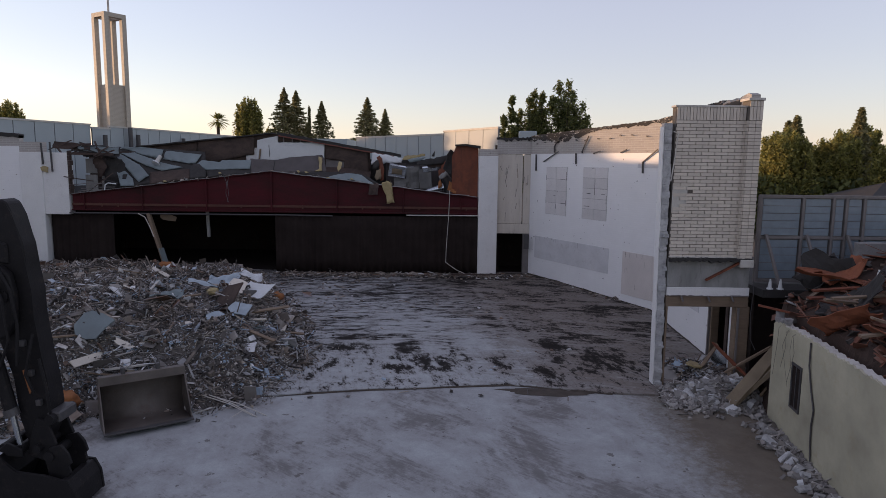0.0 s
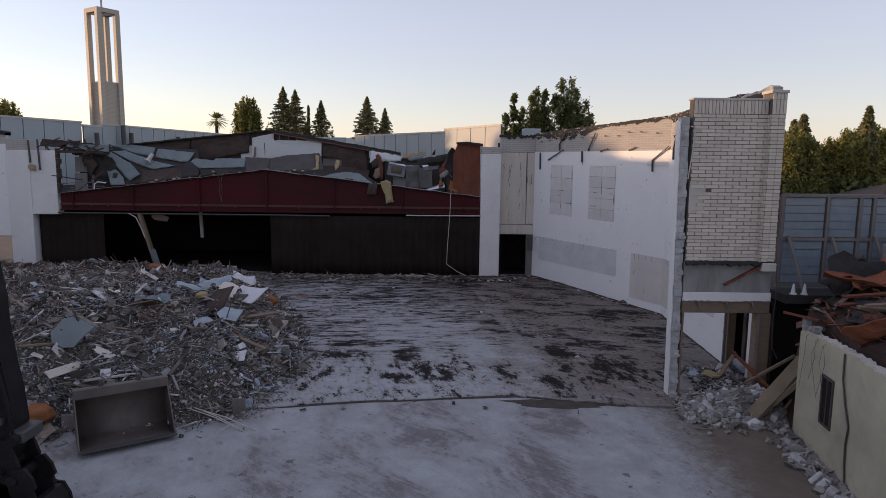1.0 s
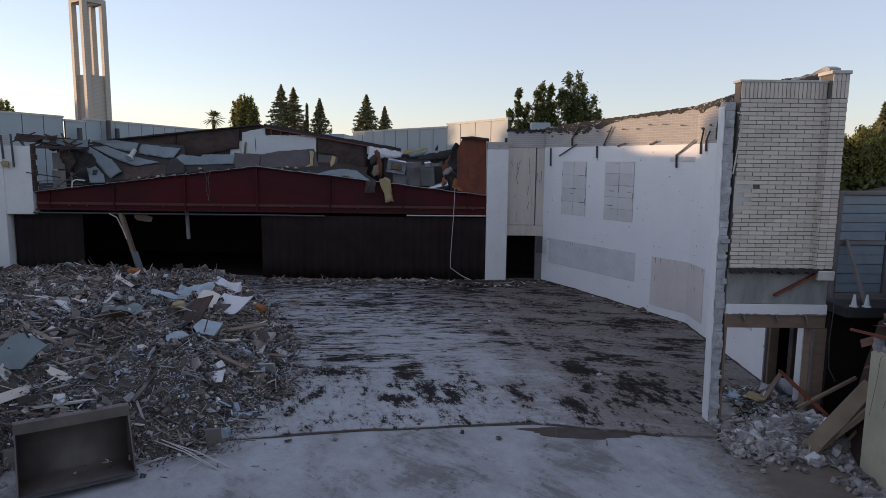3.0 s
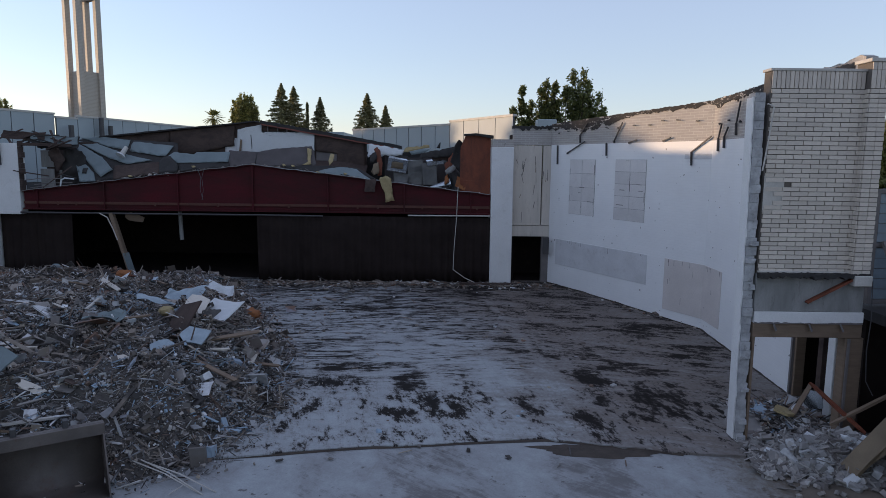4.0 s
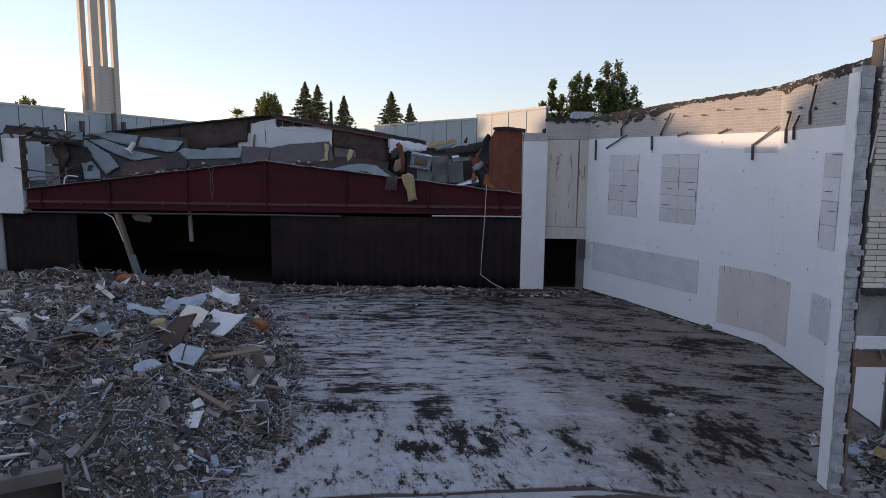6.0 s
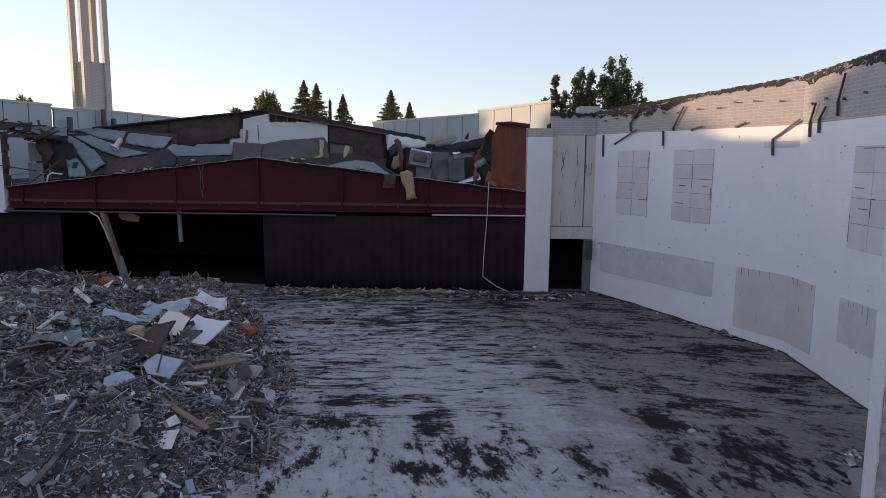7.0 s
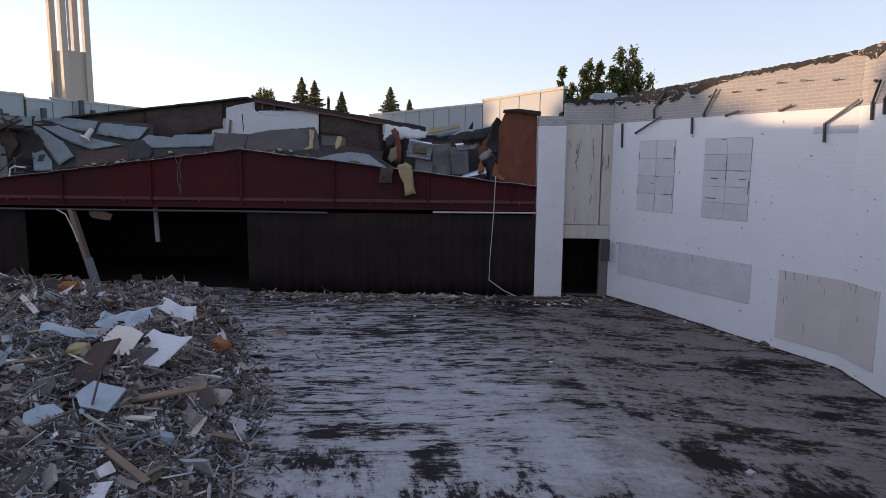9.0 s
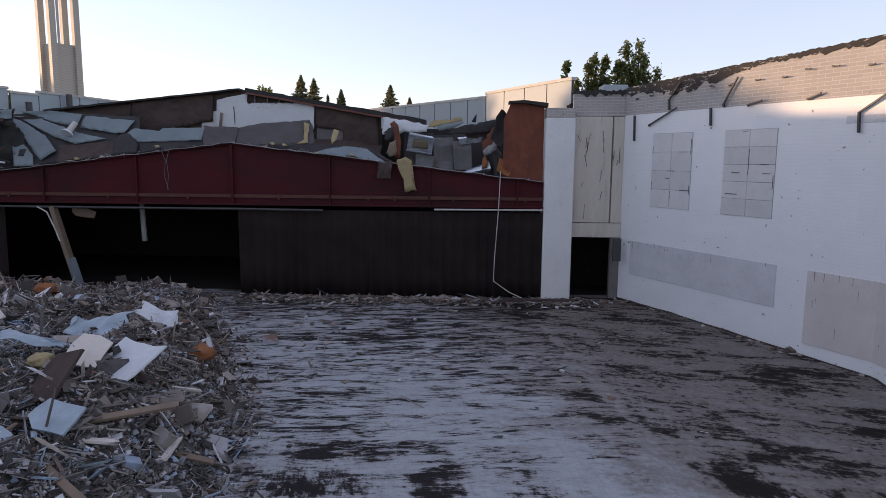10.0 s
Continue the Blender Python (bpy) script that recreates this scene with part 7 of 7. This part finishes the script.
box(bm, 4.6, 4.9, 36.95, 37.05, 1.5, 2.35)
tagged(part("hanging_flap", bevelled(bm, 0.01), M_STEEL), "dark torn flap beside the doorway", "flap")

# added plain wall outside the view, high enough to block the low sun
tagged(part("sun_block_wall", boxes((-33, -32.6, -14, 37.4, -1.3, 9.6)), M_PLASTER), "added unseen wall that keeps low sun off the hall", "wall", kind="structure")
# vents on the long parapet
for y, h in ((46.6, 0.5), (49.3, 1.15), (50.15, 0.65), (56, 0.6)):
    x = -24.0 + (y - 47.5) * 3.5 / 18.5 + 0.35
    bm = bmesh.new()
    tube(bm, [(x, y - 0.2, 6.9), (x, y - 0.2, 7.5 + h)], 0.16, 10)
    tagged(part("vent_pipe", bm, M_STEEL), "dark roof vent pipe before a parapet", "vent pipe", "roof vent pipes")
tagged(part("flat_roof_block", boxes((-13.5, -8.8, 60, 66, 5, 8.35)), M_METALWALL), "low white flat-roofed block beyond the stage", "building")
tagged(part("roof_unit", bevelled(boxes((4.6, 5.6, 40, 41, 7.2, 8.3)), 0.03), M_METALWALL), "small white roof unit behind the block wall", "roof unit")
tagged(part("roof_low", boxes((-26, 3, 46.9, 70, 4.3, 4.6)), M_TAR), "dark flat roof behind the stage", "roof", kind="structure")


# ---------------------------------------------------------------- trees
def leaf_mesh(name, centres, size, seed, material, flat=0.0):
    """Small bent leaf quads at the centres."""
    rng = np.random.default_rng(seed)
    c = np.array(centres)
    n = len(c)
    u = rng.normal(size=(n, 3))
    u[:, 2] *= 1 - flat
    u /= np.linalg.norm(u, axis=1)[:, None]
    w = np.cross(u, rng.normal(size=(n, 3)))
    w /= np.linalg.norm(w, axis=1)[:, None]
    s = size * rng.uniform(0.5, 1.3, n)[:, None]
    v = np.stack([c - u * s, c + w * s * 0.45, c + u * s, c - w * s * 0.45], 1).reshape(-1, 3)
    me = bpy.data.meshes.new(name)
    me.from_pydata(v.tolist(), [], (np.arange(n * 4).reshape(-1, 4)).tolist())
    me.materials.append(material)
    return me


def broad_tree(name, height, spread, seed, material, label, leaves=5200, leaf=0.3, lobes=16):
    rng = random.Random(seed)
    th = empty(name)
    bm = bmesh.new()
    tube(bm, [(0, 0, -0.3), (0.1, 0, height * 0.25), (-0.1, 0.1, height * 0.5), (0, 0, height * 0.85)], [height * 0.03, height * 0.024, height * 0.015, 0.02], 8)
    centres = []
    tips = []
    for k in range(lobes):
        a, t = rng.uniform(0, 6.28), rng.uniform(0.3, 0.97)
        r = spread * (1 - ((t - 0.5) / 0.62) ** 2) ** 0.5 * rng.uniform(0.45, 1.0) if abs(t - 0.5) < 0.62 else 0.1
        tip = Vector((math.cos(a) * r, math.sin(a) * r, height * t))
        tips.append((tip, rng.uniform(0.16, 0.3) * spread + 0.05 * height))
        tube(bm, [(0, 0, height * t * 0.6), tuple(tip * 0.6 + Vector((0, 0, height * t * 0.32))), tuple(tip)], [height * 0.01, height * 0.006, 0.01], 5)
    part("trunk", bm, M_BARK, th)
    for k in range(leaves):
        tip, rad = rng.choice(tips)
        d = Vector((rng.gauss(0, 1), rng.gauss(0, 1), rng.gauss(0, 1))).normalized() * rad * rng.uniform(0.25, 1.1) ** 0.6
        centres.append(tuple(tip + Vector((d.x, d.y, d.z * 0.8))))
    ob = new("crown", leaf_mesh("crown", centres, leaf, seed, material))
    ob.parent = th
    return tagged(th, label, "tree")


def conifer(name, height, spread, seed, label, leaves=4600, leaf=0.5, power=0.85):
    """Whorls of drooping boughs, uneven in length, with gaps between."""
    rng = random.Random(seed)
    th = empty(name)
    bm = bmesh.new()
    tube(bm, [(0, 0, -0.3), (0, 0, height * 0.5), (0, 0, height)], [height * 0.018, height * 0.01, 0.02], 7)
    centres = []
    whorls, boughs = 40, 8
    per = leaves // (whorls * boughs)
    for k in range(whorls):
        t0 = 1 - 0.92 * (1 - k / whorls) ** 1.25
        long = rng.uniform(0.72, 1.12)
        for b in range(boughs):
            t = min(0.995, t0 + rng.uniform(-0.008, 0.008))
            r = spread * (1 - t) ** power * long * rng.uniform(0.6, 1.12) + 0.1
            a = b * 0.785 + k * 1.1 + rng.uniform(-0.35, 0.35)
            ca, sa, z = math.cos(a), math.sin(a), height * t
            tube(bm, [(0, 0, z), (ca * r * 0.6, sa * r * 0.6, z - r * 0.16), (ca * r, sa * r, z - r * 0.14)], [0.04 + 0.002 * height, 0.03, 0.01], 4)
            for j in range(per):
                q = rng.random() ** 0.6
                w = 0.16 * r * (1 - q * 0.75) + 0.03
                g = rng.gauss(0, w)
                centres.append((ca * r * q - sa * g, sa * r * q + ca * g, z - r * (0.3 * q - 0.16 * q * q) - abs(rng.gauss(0, 0.05 * r + 0.04)) + 0.05))
        for j in range(per):
            centres.append((rng.gauss(0, 0.05), rng.gauss(0, 0.05), height * (t0 + rng.uniform(0, 0.025))))
    part("trunk", bm, M_BARK, th)
    ob = new("crown", leaf_mesh("crown", centres, leaf, seed, M_NEEDLE, 0.4))
    ob.parent = th
    return tagged(th, label, "tree")


def spray_tree(name, stems, seed, material, label, leaf=0.2, per=260):
    """A tree of upright leafy sprays of different height (x, y, top, girth), with sky between them."""
    rng = random.Random(seed)
    th = empty(name)
    low = 0.45 * max(q[2] for q in stems)
    bm = bmesh.new()
    tube(bm, [(0, 0, -0.3), (0.05, 0, low * 0.5), (0, 0, low * 0.8)], [0.34, 0.26, 0.16], 8)
    centres = []
    for x, y, top, girth in stems:
        tube(bm, [(0, 0, low * 0.5), (x * 0.6, y * 0.6, low), (x, y, (low + top) / 2), (x * 1.04, y * 1.04, top)], [0.14, 0.1, 0.05, 0.012], 5)
        twigs = int(46 * (0.5 + girth))
        for k in range(twigs):
            t = rng.random() ** 0.75
            z = low * 0.7 + (top - low * 0.7) * t
            r = girth * 1.45 * (1 - t) ** 0.5 * rng.uniform(0.2, 1.15) + 0.06
            a = rng.uniform(0, 6.28)
            tip = Vector((x + math.cos(a) * r, y + math.sin(a) * r, min(top + 0.1, z + r * rng.uniform(-0.15, 0.75))))
            tube(bm, [(x, y, z - 0.15), tuple(tip)], [0.02, 0.006], 4)
            clump = 0.07 + 0.14 * girth * (1 - t * 0.5)
            for j in range(int(per * 0.34 * (0.6 + 0.6 * (1 - t)))):
                q = rng.uniform(0.1, 1.15)
                centres.append((x + (tip.x - x) * q + rng.gauss(0, clump), y + (tip.y - y) * q + rng.gauss(0, clump), z + (tip.z - z) * q + rng.gauss(0, clump * 1.3)))
    part("trunk", bm, M_BARK, th)
    ob = new("crown", leaf_mesh("crown", centres, leaf, seed, material))
    ob.parent = th
    return tagged(th, label, "tree")


GZ = -1.3
BT = 1.3
oak = spray_tree("tree", [(-1.5, 0.2, 13.0 + BT, 0.7), (-0.6, -0.5, 12.6 + BT, 1.0), (0.1, 0.4, 14.2 + BT, 0.75), (0.9, -0.2, 14.0 + BT, 0.95), (1.6, 0.5, 13.2 + BT, 0.9), (2.3, -0.3, 12.0 + BT, 0.9), (2.9, 0.3, 10.9 + BT, 0.8), (0.6, 0.9, 11.8 + BT, 1.3), (-2.1, 0.5, 11.2 + BT, 0.9), (-1.2, 1.0, 11.6 + BT, 1.1), (1.8, 1.0, 11.6 + BT, 1.1)], 1, M_LEAF, "dark leafy tree of upright sprays behind the block wall", 0.17, 95)
oak.matrix_world = pose(10.9, 64, GZ)
mid_oak = spray_tree("tree", [(-0.9, 0.2, 11.4 + BT, 0.7), (-0.1, -0.3, 12.7 + BT, 0.7), (0.4, 0.4, 13.2 + BT, 0.8), (1.1, 0.1, 12.3 + BT, 0.9), (0.3, 0.8, 11.0 + BT, 1.2)], 2, M_LEAF, "dark leafy tree behind the block wall", 0.17, 95)
mid_oak.matrix_world = pose(8.4, 65, GZ)
slim = spray_tree("tree", [(0, 0, 12.8 + BT, 0.45), (-0.7, 0.3, 11.0 + BT, 0.5), (0.5, 0.2, 10.6 + BT, 0.6)], 3, M_LEAF, "slim leafy tree behind the block wall", 0.2, 130)
slim.matrix_world = pose(6.55, 64.5, GZ)
rng = random.Random(8)
stems = [(math.cos(a) * r, math.sin(a) * r, 23.0 - 0.3 * r * r + rng.uniform(-3.0, 0.3), 1.1) for a, r in ((rng.uniform(0, 6.28), 3.3 * rng.random() ** 0.5) for k in range(30))]
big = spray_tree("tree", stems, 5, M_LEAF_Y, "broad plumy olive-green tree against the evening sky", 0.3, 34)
big.matrix_world = pose(-47.5, 161, GZ)
copy_thing(big, pose(-108, 165, GZ - 1, 0, 0, 70))
copy_thing(big, pose(-43.0, 168, GZ - 6.5, 0, 0, 170))
con = conifer("conifer", 24.5, 13.0, 4, "tall dark conifer against the evening sky", 14000, 0.3, 1.0)
con.matrix_world = pose(-38.6, 160, GZ)
copy_thing(con, pose(-36.4, 163, GZ - 0.3, 0, 0, 80))
copy_thing(con, pose(-34.4, 166, GZ - 8, 0, 0, 10))
con2 = conifer("conifer", 21.4, 10.0, 5, "tall slender conifer against the evening sky", 12000, 0.28, 1.0)
con2.matrix_world = pose(-29.6, 160, GZ)
copy_thing(con2, pose(-18.6, 160, GZ + 1, 0, 0, 60) @ Matrix.Diagonal((1.25, 1.25, 1.0, 1)))
copy_thing(con2, pose(-14.4, 161, GZ - 1.6, 0, 0, 140))
copy_thing(con2, pose(-16.9, 166, GZ - 7, 0, 0, 200))
cyp = conifer("cypress", 20.3, 0.6, 6, "thin upright cypress against the evening sky", 7000, 0.26, 0.6)
cyp.matrix_world = pose(-32.6, 160, GZ)
palm = empty("palm")
bm = bmesh.new()
tube(bm, [(0, 0, -0.3), (0.1, 0, 9), (0, 0, 16.6)], [0.5, 0.42, 0.4], 8)
part("trunk", bm, M_BARK, palm)
rng = random.Random(5)
bm = bmesh.new()
for k in range(44):
    a, e = rng.uniform(0, 6.28), rng.uniform(-0.75, 1.35)
    d = Vector((math.cos(a) * math.cos(e), math.sin(a) * math.cos(e), math.sin(e)))
    L = rng.uniform(1.9, 2.6)
    side = d.cross(Vector((0, 0, 1))).normalized()
    for j in range(9):
        q = 0.35 + 0.65 * j / 8
        root = Vector((0, 0, 16.9)) + d * L * q + Vector((0, 0, -0.55 * q * q))
        for sgn in (-1, 1):
            tip = root + side * sgn * 0.75 * (1.2 - q) + d * 0.45 + Vector((0, 0, -0.2))
            bm.faces.new([bm.verts.new(root - d * 0.15), bm.verts.new(root + d * 0.15), bm.verts.new(tip)])
    bm.faces.new([bm.verts.new(Vector((0, 0, 16.9)) + side * 0.05), bm.verts.new(Vector((0, 0, 16.9)) - side * 0.05), bm.verts.new(Vector((0, 0, 16.9 - 0.55)) + d * L)])
part("fronds", bm, M_LEAF_Y, palm)
palm.matrix_world = pose(-54.7, 160, GZ)
tagged(palm, "palm with a tufted crown in the distance", "palm")

# added trees, never in view, spaced to break the low sun into patches
shade = broad_tree("tree", 14.5, 5.0, 31, M_LEAF, "added unseen leafy tree that breaks the low sun", 5200, 0.5, 26)
shade.matrix_world = pose(-70, 49.3, GZ)
for x, y, s in ((-72, 62.0, 0.95), (-75, 74, 1.02), (-69, 38.5, 1.05), (-73, 30, 1.0), (-70, 20, 1.1)):
    copy_thing(shade, pose(x, y, GZ, 0, 0, x * 7) @ Matrix.Scale(s, 4))

# trees beyond the glazed screen
rng = random.Random(15)
stems = [(math.cos(a) * r, math.sin(a) * r, 11.6 - 0.3 * r * r + rng.uniform(-1.2, 0.2), 0.95) for a, r in ((rng.uniform(0, 6.28), 2.7 * rng.random() ** 0.5) for k in range(16))]
t1 = spray_tree("tree", stems, 11, M_LEAF_Y, "leafy tree with low sun put into its crown colour", 0.2, 60)
t1.matrix_world = pose(36.0, 70, GZ)
rng = random.Random(66)
for x, y, s in ((40.2, 74, 0.88), (43.4, 72, 0.98), (46.6, 66, 0.98), (49, 78, 1.1), (52, 70, 1.0), (33.4, 77, 0.8), (56, 74, 1.1)):
    copy_thing(t1, pose(x, y, GZ, 0, 0, rng.uniform(0, 360)) @ Matrix.Scale(s, 4))
t2 = conifer("conifer", 12.8, 3.4, 12, "dark conifer behind leafy trees", 4600, 0.32)
t2.matrix_world = pose(38.0, 71.5, GZ)
copy_thing(t2, pose(45.8, 73, GZ, 0, 0, 50) @ Matrix.Diagonal((1.0, 1.0, 1.08, 1)))
copy_thing(t2, pose(41.5, 80, GZ, 0, 0, 90))
spots = []
for k in range(16000):
    x = rng.uniform(20, 70)
    spots.append((x, rng.gauss(72, 2.5), GZ + 7.6 * rng.random() ** 0.75 * (0.85 + 0.25 * noise.noise(Vector((x * 0.3, 0, 4))))))
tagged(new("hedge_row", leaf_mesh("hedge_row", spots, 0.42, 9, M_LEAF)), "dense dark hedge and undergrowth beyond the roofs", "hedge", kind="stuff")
hs = empty("house")
part("wall", boxes((38, 52, 58, 64, GZ, 3.6)), M_FELT, hs)
bm = bmesh.new()
v = [bm.verts.new(p) for p in ((37.5, 57.5, 3.6), (52.5, 57.5, 3.6), (52.5, 64.5, 3.6), (37.5, 64.5, 3.6), (42, 62.5, 4.9), (49, 62.5, 4.9))]
for f in ((0, 1, 5, 4), (1, 2, 5), (2, 3, 4, 5), (3, 0, 4), (3, 2, 1, 0)):
    bm.faces.new([v[i] for i in f])
part("roof", bm, M_TAR, hs)
tagged(hs, "low house with a dark hipped roof among trees", "house")
# woods all round at the horizon
spots = []
for k in range(26000):
    a = rng.uniform(0, 6.283)
    r = rng.gauss(330, 12)
    spots.append((r * math.cos(a), r * math.sin(a), GZ + 11 * rng.random() ** 0.8 * (0.8 + 0.4 * noise.noise(Vector((math.cos(a) * 25, math.sin(a) * 25, 0))))))
tagged(new("far_woods", leaf_mesh("far_woods", spots, 2.6, 19, M_LEAF)), "distant dark tree line at the horizon", "woods", kind="stuff")

# ---------------------------------------------------------------- bricks of the stub
def brick_mesh(w, h, d):
    bm = boxes((-w / 2, w / 2, -d / 2, d / 2, -h / 2, h / 2))
    return mesh_from(bm, "brick", M_BRICK)


BW, BH, JT = 0.406, 0.1016, 0.015
ME_FULL, ME_HALF = brick_mesh(BW - JT, BH - JT, 0.05), brick_mesh(BW / 2 - JT, BH - JT, 0.05)
ME_PIER, ME_SOLDIER = brick_mesh(0.19, BH - JT, 0.05), brick_mesh(BH - JT, 0.385, 0.05)
rng = random.Random(2)


def put_brick(me, x, y, z):
    ob = new("brick", me)
    ob.parent = stub
    ob.location = (x, y, z)
    ob.rotation_euler = (0, 0, rng.gauss(0, 0.004))
    return ob


for r in range(40):
    z = 3.62 + BH * (r + 0.5)
    x = 6.83 if r % 2 == 0 else 6.83 - BW / 2
    while x < 8.93:
        a, b = max(x, 6.81), min(x + BW, 8.955)
        hurt = 5.05 < z < 5.75 and a < 7.25 - abs(z - 5.4) * 0.6
        if not (hurt and rng.random() < 0.6):
            if b - a > BW - 0.05:
                put_brick(ME_FULL, x + BW / 2, 19.425, z)
            elif b - a > 0.035:
                ob = put_brick(ME_HALF, (a + b) / 2, 19.425, z)
                ob.scale.x = (b - a - JT) / (BW / 2 - JT)
        x += BW
    ob = put_brick(ME_PIER, 8.952, 19.335, z)
    ob.rotation_euler = (0, 0, math.pi / 2)
    ob.scale.x = 0.85
    for k in range(2):
        put_brick(ME_PIER, 9.06 + 0.2 * k if r % 2 else 9.05 + 0.2 * k, 19.246, z)
x = 6.86
while x < 8.92:
    put_brick(ME_SOLDIER, x, 19.425, 7.885)
    x += BH
for k in range(4):
    put_brick(ME_SOLDIER, 9.01 + BH * k, 19.246, 7.885)
    ob = put_brick(ME_SOLDIER, 9.01 + BH * k, 19.246, 8.165)
    ob.scale.z = 0.42
